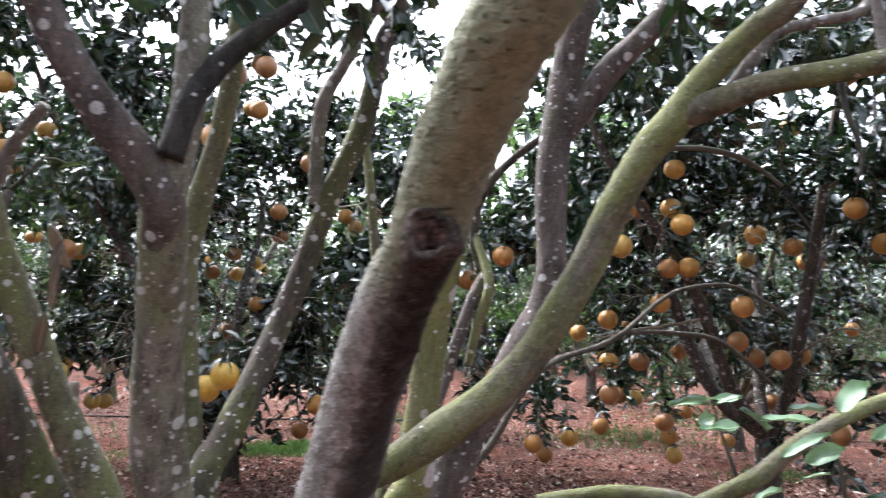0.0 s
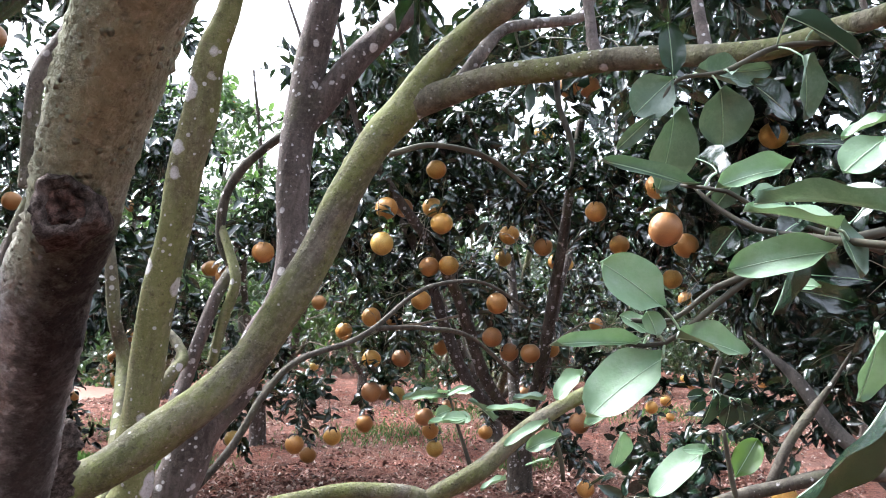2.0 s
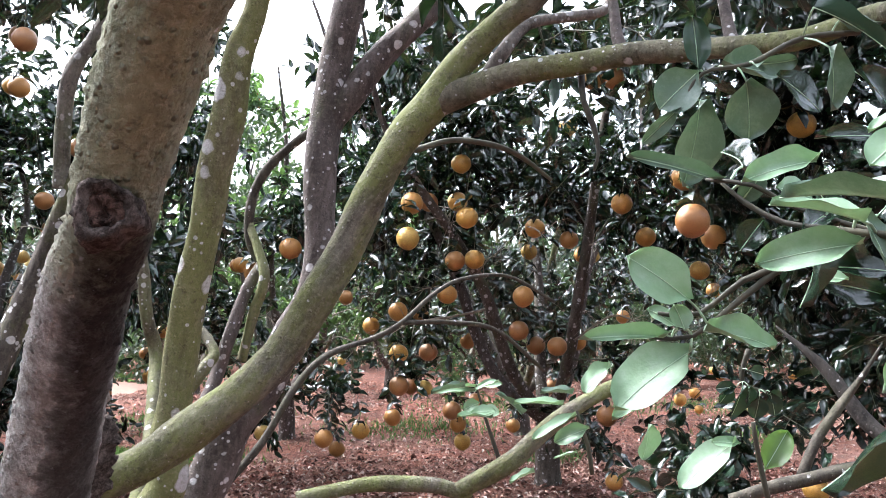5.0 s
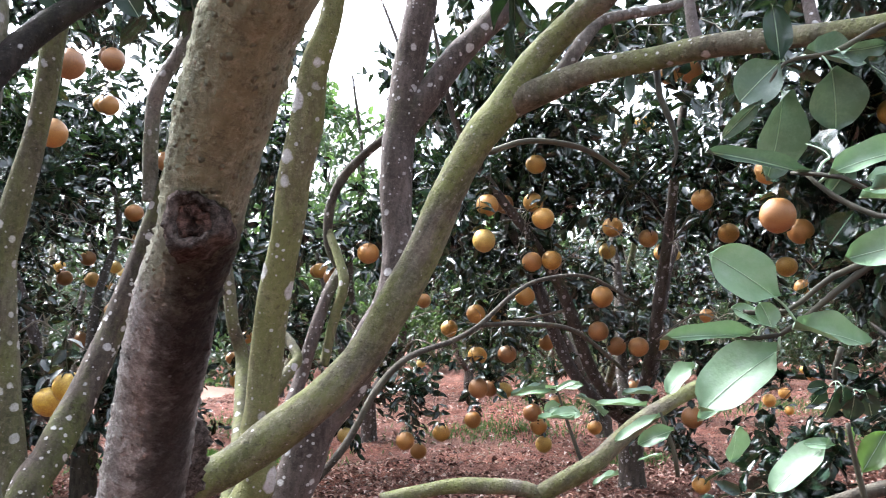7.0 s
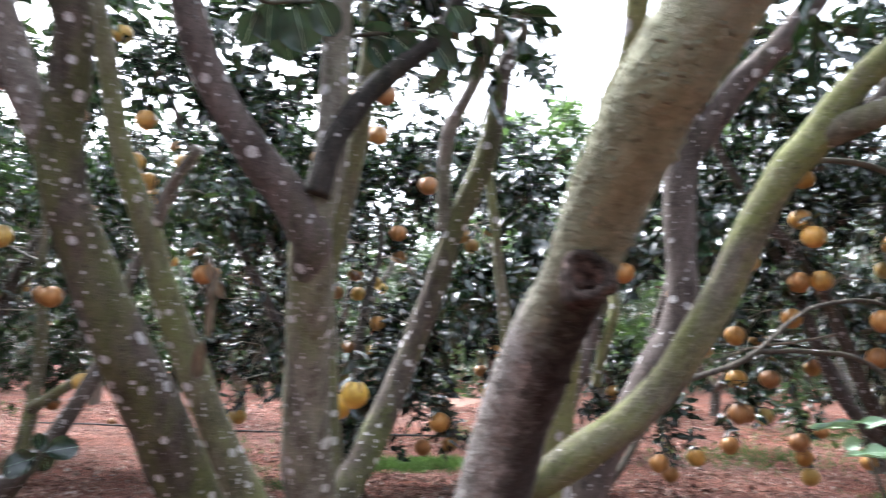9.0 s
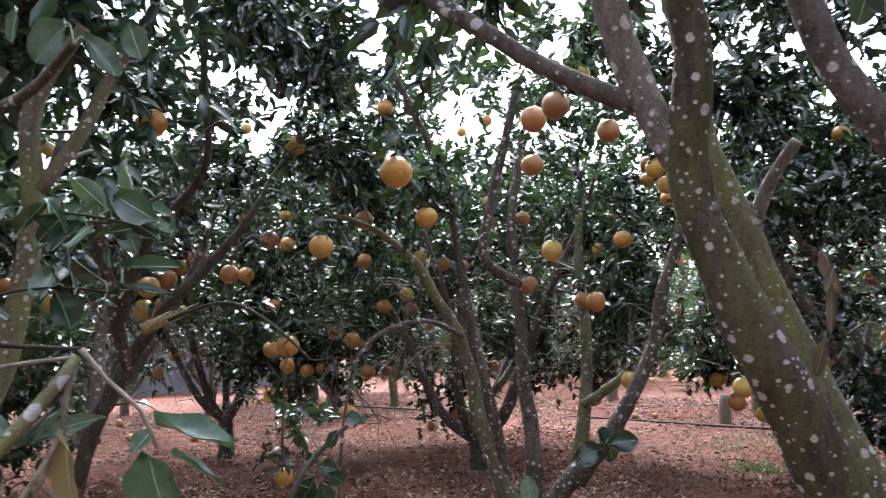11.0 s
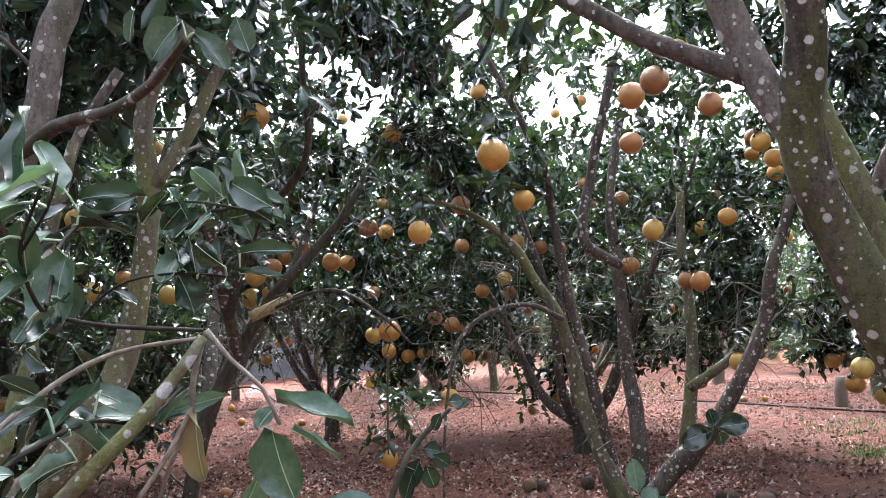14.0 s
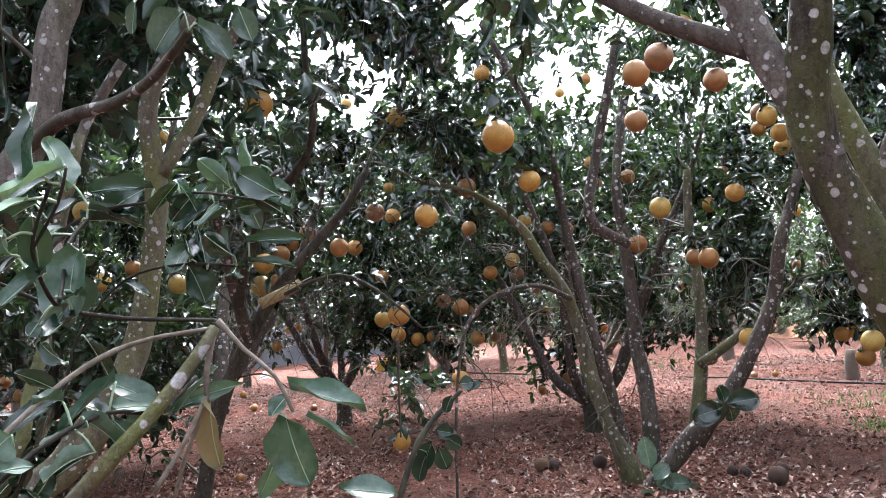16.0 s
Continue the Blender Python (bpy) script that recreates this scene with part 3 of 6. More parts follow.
fruits([(1.25, 6.50, 1.48, 0.152), (1.61, 7.30, 1.45, 0.152), (1.17, 9.25, 1.96, 0.152), (1.26, 6.53, 1.15, 0.152), (1.49, 6.47, 1.16, 0.152), (2.16, 7.72, 1.22, 0.152), (3.43, 11.85, 1.48, 0.152), (2.06, 5.93, 1.33, 0.152), (2.31, 6.25, 1.21, 0.152), (2.34, 5.87, 1.21, 0.152), (2.97, 6.96, 1.22, 0.152), (1.20, 6.20, 0.92, 0.152), (1.53, 7.38, 0.83, 0.152), (1.65, 7.35, 0.81, 0.152), (1.68, 6.47, 0.70, 0.152), (1.95, 7.31, 0.49, 0.152), (1.99, 7.31, 0.33, 0.152), (0.70, 6.75, 0.48, 0.152), (0.90, 7.60, 0.27, 0.152), (1.04, 7.07, 0.49, 0.152), (1.38, 7.45, 0.55, 0.152), (1.68, 13.95, 0.79, 0.152), (2.61, 9.02, 0.54, 0.152), (2.16, 5.83, 2.09, 0.152)])
fruits([(2.55, 6.11, 2.04, 0.152), (3.20, 7.36, 2.04, 0.152), (1.98, 5.60, 1.57, 0.152), (2.31, 5.07, 3.01, 0.152), (2.44, 5.03, 3.01, 0.152), (4.27, 8.21, 4.21, 0.152), (2.00, 3.38, 1.83, 0.152), (2.83, 4.53, 1.90, 0.152), (2.54, 4.35, 2.22, 0.152), (3.35, 5.55, 1.77, 0.152), (2.94, 3.83, 2.43, 0.152), (4.43, 7.08, 1.69, 0.152), (2.57, 5.53, 0.73, 0.152), (2.79, 8.26, 0.34, 0.152), (2.95, 7.55, 0.78, 0.152), (2.50, 5.29, 0.32, 0.122), (4.18, 8.51, 1.46, 0.152), (3.73, 8.41, -0.11, 0.122), (3.32, 4.33, 0.41, 0.152), (8.80, 14.14, 0.50, 0.152), (7.83, 12.37, 0.50, 0.152), (5.25, 9.19, 0.46, 0.152), (5.95, 10.04, 0.46, 0.152), (6.01, 10.04, 0.24, 0.122)])
fruits([(6.62, 11.54, -0.08, 0.122), (6.58, 8.81, 0.76, 0.152), (8.50, 10.53, 1.41, 0.152), (7.20, 8.58, 1.47, 0.152), (7.95, 9.42, 1.37, 0.152), (9.20, 10.38, 1.08, 0.152), (11.14, 13.51, 0.67, 0.152), (-0.80, 8.53, 0.89, 0.152), (-1.14, 8.12, 0.41, 0.152), (-1.73, 12.05, 0.48, 0.152), (-0.82, 9.84, 1.31, 0.152), (-1.00, 9.91, 1.07, 0.152), (0.21, 12.37, 4.70, 0.152), (-1.39, 7.93, 2.98, 0.152), (0.25, 7.76, 0.41, 0.152), (0.46, 8.19, 0.94, 0.152), (-3.39, 5.65, 3.73, 0.152), (-3.21, 5.74, 3.07, 0.152), (-3.51, 6.10, 2.86, 0.152), (-4.19, 7.42, 3.01, 0.152), (-3.08, 6.14, 2.82, 0.152), (-4.41, 8.64, 3.60, 0.152), (-1.18, 4.27, 2.70, 0.152), (-1.30, 4.43, 2.39, 0.152)])
fruits([(-1.49, 6.20, 3.39, 0.152), (-1.75, 7.06, 3.27, 0.152), (-2.23, 7.05, 3.05, 0.152), (-1.20, 4.46, 1.11, 0.152), (-1.34, 4.62, 1.03, 0.152), (-3.30, 7.77, 0.65, 0.152), (-1.88, 8.99, 2.37, 0.152), (-2.38, 8.30, 1.91, 0.152), (-2.91, 12.01, 2.04, 0.152), (-1.81, 7.78, 1.58, 0.152), (-1.10, 6.32, 2.64, 0.152), (-3.52, 8.89, 2.10, 0.152), (-2.63, 5.61, 1.87, 0.152), (-5.39, 10.53, 2.46, 0.152), (-4.24, 1.98, 2.58, 0.152), (-6.86, 4.09, 3.57, 0.152), (-9.21, 6.07, 4.28, 0.152), (-5.07, 3.58, 2.88, 0.152), (-9.13, 3.50, 3.56, 0.152), (-3.00, 2.52, 2.20, 0.152), (-5.45, 4.90, 3.52, 0.152), (-6.46, 7.69, 4.14, 0.152), (-8.07, 9.15, 4.57, 0.152), (-2.99, 3.65, 2.67, 0.152)])
fruits([(-2.71, 3.45, 2.65, 0.152), (-2.91, 4.37, 2.72, 0.152), (-3.77, 5.50, 3.57, 0.152), (-3.39, 4.20, 2.55, 0.152), (-3.24, 5.66, 2.72, 0.152), (-3.35, 6.08, 2.66, 0.152), (-3.74, 6.93, 2.70, 0.152), (-4.38, 7.00, 2.57, 0.152), (-3.63, 5.81, 2.21, 0.152), (-4.81, 7.46, 2.35, 0.152), (-5.34, 6.82, 2.69, 0.152), (-5.99, 7.14, 2.74, 0.152), (-6.00, 7.09, 2.98, 0.152), (-4.05, 3.88, 2.25, 0.152), (-5.03, 4.23, 2.38, 0.152), (-4.34, 3.20, 2.03, 0.152), (-6.51, 4.63, 2.36, 0.152), (-5.52, 3.68, 2.23, 0.152), (-8.17, 5.90, 2.96, 0.152), (-7.81, 5.08, 2.78, 0.152), (-6.23, 3.50, 2.14, 0.152), (-7.18, 3.90, 2.16, 0.152), (-5.74, 2.94, 1.91, 0.152), (-5.54, 2.69, 1.83, 0.152)])
fruits([(-5.85, 2.83, 1.69, 0.152), (-6.43, 3.32, 1.75, 0.152), (-5.74, 3.47, 1.97, 0.152), (-6.78, 4.36, 2.08, 0.152), (-7.67, 5.34, 1.85, 0.152), (-6.47, 5.59, 2.26, 0.152), (-6.09, 6.02, 2.29, 0.152), (-5.94, 6.20, 2.22, 0.152), (-5.81, 6.35, 2.19, 0.152), (-4.18, 5.24, 1.85, 0.152), (-3.65, 4.79, 2.05, 0.152), (-6.55, 9.28, 2.45, 0.152), (-8.19, 11.60, 2.16, 0.152), (-8.29, 11.51, 1.96, 0.152), (-4.11, 5.94, 1.74, 0.152), (-3.63, 5.34, 1.69, 0.152), (-7.15, 10.54, 1.58, 0.152), (-4.97, 9.66, 1.71, 0.152), (-6.02, 11.81, 1.62, 0.152), (-6.21, 5.93, 1.91, 0.152), (-6.67, 6.48, 1.79, 0.152), (-8.60, 8.90, 1.66, 0.152), (-7.40, 6.92, 1.63, 0.152), (-6.37, 5.76, 1.79, 0.152)])
fruits([(-6.72, 5.40, 1.53, 0.152), (-6.17, 5.13, 1.45, 0.152), (-6.53, 5.63, 1.41, 0.152), (-4.72, 3.23, 1.41, 0.152), (-6.25, 4.25, 1.38, 0.152), (-7.36, 5.78, 1.15, 0.152), (-7.06, 5.05, 1.21, 0.152), (-7.48, 5.65, 1.13, 0.152), (-6.53, 5.67, 1.13, 0.152), (-8.20, 7.59, 1.04, 0.152), (-5.51, 4.47, 0.84, 0.152), (-5.89, 4.10, 0.35, 0.152), (-8.54, 9.01, 1.34, 0.152), (-7.99, 9.66, 1.04, 0.152), (-3.49, 5.57, 1.08, 0.152), (-4.96, 7.47, 0.77, 0.152), (-3.78, 7.88, 0.96, 0.152), (-3.68, 7.99, 0.97, 0.152), (-2.64, 5.62, 1.04, 0.152), (-3.08, 6.60, 0.85, 0.152), (-6.04, 1.64, 2.23, 0.152), (-7.00, 2.06, 1.81, 0.152), (-7.68, 2.57, 1.97, 0.152), (-6.26, 2.37, 1.74, 0.152)])
fruits([(-10.18, 2.42, 2.66, 0.152), (-8.45, 1.83, 0.90, 0.152), (-12.61, 2.65, 0.84, 0.152), (-12.42, 6.93, 1.29, 0.152), (-12.32, 7.03, 1.33, 0.152), (-10.15, 5.39, 1.10, 0.152), (-13.17, 6.10, 1.11, 0.152), (-7.85, 8.07, 0.29, 0.122), (-6.97, 7.54, 0.51, 0.152), (-9.31, 10.57, 0.15, 0.152), (-7.53, 8.44, 0.29, 0.122), (-2.15, 8.20, 2.09, 0.152), (-2.28, 8.84, 1.93, 0.152), (-3.40, 11.48, 2.28, 0.152), (-3.23, 9.74, 1.05, 0.152), (-2.20, 8.28, 1.32, 0.152), (-0.01, 8.58, 1.98, 0.152), (1.17, 7.37, 1.37, 0.152), (1.08, 8.49, 1.66, 0.152), (2.59, 7.15, 2.04, 0.152), (3.67, 8.15, 2.10, 0.152), (2.99, 8.99, 1.59, 0.152), (-1.00, 7.83, 2.44, 0.152), (-0.97, 8.43, 2.41, 0.152)])
fruits([(-0.89, 9.93, 2.78, 0.152), (-1.00, 10.98, 2.22, 0.152), (-2.69, 10.07, 1.35, 0.152), (-2.90, 12.29, 1.27, 0.152), (-0.98, 6.25, 0.80, 0.152), (-1.31, 7.51, 0.45, 0.152), (-3.28, 8.01, 0.63, 0.152), (-4.03, 8.44, 2.34, 0.152), (-3.32, 7.35, 2.01, 0.152), (-5.53, 10.95, 2.51, 0.152)])

multi = tree_empty("pomelo_tree", "large many-stemmed pomelo tree, bark green with algae and lichen")
M_LIMBS = {}


def stem(key, pts, mat_, below=(), label="", grain=0.0004, sides=30, step=0.011, **kw):
    pts = list(below) + list(pts)
    M_LIMBS[key] = pts
    return limb("stem", pts, mat_, multi, label, sides=sides, step=step, grain=grain, **kw)


root = [(-0.62, 2.5, -0.05, 0.2), (-0.62, 2.5, 0.1, 0.16), (-0.6, 2.48, 0.3, 0.13)]
A_PTS = [(-0.58, 2.4, 0.3, 0.09), (-0.46, 2.06, 0.55, 0.08), (-0.31, 1.72, 0.84, 0.07)] + [(-0.212, 1.46, 1.13, 0.062), (-0.166, 1.335, 1.28, 0.057), (-0.138, 1.25, 1.35, 0.053), (-0.11, 1.16, 1.42, 0.049), (-0.08, 1.09, 1.47, 0.045), (-0.06, 1.02, 1.52, 0.045), (-0.04, 0.97, 1.57, 0.046), (-0.02, 0.92, 1.61, 0.045), (0.00, 0.87, 1.65, 0.045)] + [(0.03, 0.82, 1.69, 0.044), (0.13, 0.72, 1.84, 0.04), (0.27, 0.62, 2.1, 0.035), (0.42, 0.52, 2.5, 0.025)]
limb("stem", root, BARK_DARK, multi, "flared base of the stems", sides=22, step=0.03)
stemA = stem("A", A_PTS, BARK_TRUNK, label="leaning brown-olive stem with a cut stub", rough=0.035, grain=0.0008, sides=60, step=0.007)
stem("L", [(-0.24, 2.04, 1.03, 0.046), (-0.15, 2.03, 1.07, 0.043), (-0.06, 2.03, 1.13, 0.045), (0.06, 2.0, 1.22, 0.041), (0.15, 1.99, 1.31, 0.041), (0.22, 1.95, 1.43, 0.039), (0.28, 1.93, 1.54, 0.038), (0.33, 1.89, 1.66, 0.037), (0.39, 1.85, 1.77, 0.038), (0.44, 1.82, 1.83, 0.039)] + [(0.44, 1.82, 1.83, 0.035), (0.50, 1.78, 1.92, 0.031), (0.58, 1.71, 2.00, 0.028), (0.64, 1.65, 2.05, 0.026)][1:] + [(0.75, 1.6, 2.25, 0.022), (0.85, 1.5, 2.6, 0.015)], BARK_GREEN, [(-0.58, 2.42, 0.3, 0.075), (-0.5, 2.25, 0.7, 0.064), (-0.34, 2.08, 0.95, 0.056)], "bright green algae-covered stem")
stem("L2", [(0.37, 1.86, 1.74, 0.03)] + [(0.44, 1.82, 1.83, 0.033), (0.52, 1.76, 1.86, 0.027), (0.60, 1.69, 1.88, 0.025), (0.69, 1.61, 1.88, 0.022), (0.77, 1.53, 1.88, 0.021), (0.85, 1.46, 1.87, 0.020), (0.90, 1.37, 1.85, 0.019), (0.96, 1.29, 1.84, 0.018), (1.01, 1.21, 1.85, 0.017), (1.02, 1.11, 1.84, 0.015)] + [(1.05, 0.9, 1.86, 0.012), (1.06, 0.6, 1.95, 0.007)], BARK_OLIVE)
stem("B", [(-0.128, 2.36, 0.94, 0.048), (-0.118, 2.34, 1.06, 0.047), (-0.098, 2.3, 1.17, 0.045), (-0.078, 2.26, 1.34, 0.042), (-0.058, 2.21, 1.47, 0.039), (-0.028, 2.16, 1.61, 0.038), (-0.008, 2.12, 1.74, 0.039), (0.022, 2.08, 1.86, 0.037), (0.042, 2.04, 1.99, 0.033), (0.082, 2.0, 2.11, 0.026)] + [(0.12, 1.95, 2.4, 0.03), (0.2, 1.9, 2.9, 0.018)], BARK_YELLOW, [(-0.55, 2.5, 0.25, 0.08), (-0.36, 2.45, 0.6, 0.07)])
stem("C", [(-0.04, 2.57, 0.91, 0.061), (0.03, 2.56, 1.08, 0.057), (0.12, 2.57, 1.19, 0.055), (0.19, 2.57, 1.33, 0.052), (0.25, 2.58, 1.43, 0.050), (0.28, 2.58, 1.55, 0.049), (0.28, 2.59, 1.67, 0.047), (0.28, 2.60, 1.84, 0.048), (0.30, 2.61, 2.02, 0.048), (0.33, 2.60, 2.20, 0.048), (0.37, 2.57, 2.41, 0.044)] + [(0.42, 2.55, 2.8, 0.03), (0.5, 2.5, 3.3, 0.016)], BARK_C, [(-0.55, 2.52, 0.25, 0.08), (-0.3, 2.57, 0.6, 0.068)])
stem("C2", [(0.29, 2.61, 1.9, 0.036)] + [(0.31, 2.61, 1.98, 0.039), (0.39, 2.60, 2.10, 0.042), (0.47, 2.59, 2.21, 0.040), (0.56, 2.58, 2.30, 0.037), (0.65, 2.58, 2.40, 0.036)] + [(0.85, 2.6, 2.7, 0.025), (1.0, 2.6, 3.1, 0.014)], BARK_C)
stem("V", [(-0.76, 2.24, 0.98, 0.069), (-0.76, 2.16, 1.18, 0.061), (-0.73, 2.07, 1.39, 0.058), (-0.70, 1.98, 1.56, 0.056), (-0.685, 1.925, 1.66, 0.05)] + [(-0.68, 1.91, 1.64, 0.040), (-0.65, 1.925, 1.826, 0.042), (-0.646, 1.94, 1.938, 0.037), (-0.644, 1.95, 2.045, 0.035), (-0.644, 1.96, 2.154, 0.034)][1:] + [(-0.62, 1.95, 2.5, 0.026), (-0.58, 1.92, 2.9, 0.016)], BARK_VTREE, [(-0.66, 2.5, 0.25, 0.09), (-0.72, 2.4, 0.55, 0.078)], "grey-brown stem forking into three")
stem("V1", [(-0.715, 2.03, 1.46, 0.04), (-0.7, 1.96, 1.57, 0.047)] + [(-0.68, 1.91, 1.64, 0.046), (-0.73, 1.88, 1.74, 0.047), (-0.79, 1.83, 1.82, 0.043), (-0.85, 1.79, 1.92, 0.041), (-0.89, 1.75, 2.01, 0.038), (-0.92, 1.71, 2.13, 0.037)] + [(-0.98, 1.62, 2.5, 0.028), (-1.0, 1.5, 2.9, 0.016)], BARK_C)
stem("V3", [(-0.846, 2.75, 0.924, 0.046), (-0.873, 2.74, 1.197, 0.044), (-0.885, 2.72, 1.438, 0.043), (-0.881, 2.71, 1.611, 0.042), (-0.849, 2.7, 1.741, 0.041), (-0.798, 2.68, 1.923, 0.036), (-0.758, 2.66, 2.097, 0.034), (-0.738, 2.65, 2.256, 0.034), (-0.718, 2.64, 2.398, 0.033)] + [(-0.72, 2.62, 2.75, 0.028), (-0.66, 2.6, 3.1, 0.018)], BARK_OLIVE, [(-0.66, 2.52, 0.2, 0.07), (-0.84, 2.68, 0.55, 0.052)])
stem("V4", [(-0.66, 1.87, 1.74, 0.03)] + [(-0.635, 1.9, 1.869, 0.03), (-0.603, 1.94, 1.951, 0.03), (-0.564, 1.98, 2.021, 0.029), (-0.509, 2.02, 2.09, 0.027), (-0.443, 2.06, 2.155, 0.025), (-0.394, 2.1, 2.222, 0.023)] + [(-0.3, 2.16, 2.5, 0.014)], BARK_BLACKISH)
stem("T1", [(-0.762, 2.6, 0.9, 0.05), (-0.723, 2.68, 1.02, 0.047), (-0.672, 2.772, 1.17, 0.045), (-0.605, 2.835, 1.36, 0.042), (-0.529, 2.85, 1.56, 0.041), (-0.475, 2.85, 1.73, 0.039), (-0.415, 2.85, 1.89, 0.038), (-0.35, 2.86, 2.04, 0.038), (-0.31, 2.87, 2.20, 0.036), (-0.28, 2.87, 2.38, 0.029), (-0.22, 2.86, 2.49, 0.023), (-0.22, 2.85, 2.59, 0.019)], BARK_MOSS, [(-0.66, 2.5, 0.2, 0.07), (-0.76, 2.53, 0.55, 0.058)])
stem("T2", [(-0.49, 2.84, 1.79, 0.026), (-0.49, 2.83, 1.99, 0.022), (-0.47, 2.82, 2.15, 0.024), (-0.40, 2.83, 2.29, 0.022), (-0.32, 2.84, 2.46, 0.020), (-0.23, 2.85, 2.59, 0.018)], BARK_GREY)
stem("G1", [(-0.27, 3.59, 1.19, 0.029), (-0.31, 3.58, 1.41, 0.025), (-0.33, 3.56, 1.61, 0.022), (-0.35, 3.55, 1.77, 0.020), (-0.37, 3.53, 1.99, 0.018), (-0.41, 3.52, 2.26, 0.016)], BARK_OLIVE, [(-0.6, 2.7, 0.3, 0.03), (-0.3, 3.1, 0.7, 0.026)])
stem("G2", [(-0.13, 3.25, 1.13, 0.022), (-0.07, 3.27, 1.22, 0.023), (-0.04, 3.31, 1.27, 0.021), (-0.09, 3.37, 1.35, 0.017), (-0.18, 3.44, 1.41, 0.011)], BARK_OLIVE)
stem("G3", [(-0.06, 3.44, 1.11, 0.028), (0.01, 3.45, 1.32, 0.026), (0.07, 3.47, 1.50, 0.025), (0.13, 3.54, 1.62, 0.021)], BARK_C, [(-0.58, 2.65, 0.25, 0.035), (-0.25, 2.95, 0.7, 0.03)])
stem("G4", [(0.06, 3.50, 1.23, 0.020), (0.10, 3.47, 1.41, 0.020), (0.14, 3.45, 1.55, 0.020), (0.12, 3.49, 1.66, 0.018), (0.08, 3.54, 1.78, 0.016)], BARK_OLIVE)
stem("U", [(-1.05, 2.11, 0.99, 0.075), (-1.10, 2.00, 1.21, 0.077), (-1.15, 1.90, 1.39, 0.068), (-1.20, 1.83, 1.57, 0.06), (-1.225, 1.76, 1.71, 0.054), (-1.225, 1.72, 1.85, 0.05), (-1.19, 1.69, 1.98, 0.045), (-1.17, 1.66, 2.11, 0.043), (-1.17, 1.61, 2.24, 0.041)] + [(-1.15, 1.5, 2.6, 0.035), (-1.1, 1.4, 3.0, 0.02)], BARK_MOSS, [(-0.7, 2.48, 0.25, 0.09), (-0.9, 2.3, 0.6, 0.082)], "dark stem thickly spotted with pale lichen")
stem("U2", [(-1.21, 1.77, 1.7, 0.04)] + [(-1.23, 1.75, 1.77, 0.038), (-1.28, 1.69, 1.92, 0.042), (-1.32, 1.66, 2.04, 0.042), (-1.34, 1.62, 2.15, 0.039), (-1.35, 1.58, 2.27, 0.040)] + [(-1.4, 1.5, 2.6, 0.028), (-1.45, 1.4, 3.0, 0.016)], BARK_GREY)
stem("U3", [(-1.31, 1.67, 1.97, 0.026), (-1.44, 1.61, 2.05, 0.025), (-1.56, 1.57, 2.13, 0.025), (-1.67, 1.54, 2.22, 0.024), (-1.78, 1.51, 2.31, 0.023), (-1.89, 1.47, 2.40, 0.022)] + [(-2.1, 1.42, 2.55, 0.015), (-2.3, 1.4, 2.7, 0.008)], BARK_DARK)
stem("W", [(-1.04, 2.47, 0.92, 0.064), (-1.12, 2.42, 1.13, 0.051), (-1.20, 2.37, 1.36, 0.046), (-1.26, 2.32, 1.55, 0.041), (-1.30, 2.29, 1.71, 0.037), (-1.35, 2.26, 1.87, 0.034), (-1.38, 2.24, 1.98, 0.032), (-1.41, 2.22, 2.16, 0.029), (-1.44, 2.19, 2.35, 0.027)] + [(-1.5, 2.15, 2.7, 0.018)], BARK_OLIVE, [(-0.7, 2.53, 0.22, 0.08), (-0.88, 2.52, 0.55, 0.07)])
stem("W2", [(-1.28, 2.29, 1.74, 0.021), (-1.21, 2.25, 1.85, 0.019), (-1.12, 2.22, 1.95, 0.017)], BARK_GREY)


for twig_pts, twig_bark in (([(0.77, 1.56, 1.88, 0.013), (0.77, 1.59, 1.94, 0.012), (0.78, 1.62, 2.01, 0.011), (0.79, 1.67, 2.11, 0.011)], BARK_C), ([(0.93, 1.44, 1.87, 0.014), (0.94, 1.47, 1.93, 0.012), (0.95, 1.50, 2.00, 0.011), (0.96, 1.54, 2.08, 0.010)], BARK_C), ([(0.55, 1.81, 1.88, 0.016), (0.61, 1.81, 1.97, 0.015), (0.67, 1.83, 2.04, 0.014), (0.77, 1.84, 2.07, 0.013), (0.87, 1.85, 2.10, 0.012), (0.93, 1.88, 2.20, 0.011)], BARK_GREY), ([(0.71, 1.63, 1.87, 0.007), (0.71, 1.62, 1.81, 0.006), (0.73, 1.62, 1.76, 0.006), (0.74, 1.62, 1.71, 0.004), (0.73, 1.62, 1.67, 0.003)], TWIG), ([(0.71, 3.26, 2.06, 0.013), (0.88, 3.31, 2.12, 0.012), (1.07, 3.36, 2.12, 0.012), (1.22, 3.43, 2.09, 0.010), (1.38, 3.50, 2.01, 0.008)], TWIG), ([(0.93, 2.11, 0.99, 0.006), (0.92, 2.11, 1.06, 0.006), (0.89, 2.11, 1.15, 0.004)], TWIG)):
    limb("branch", twig_pts, twig_bark, multi, sides=12, step=0.03, rough=0.09)


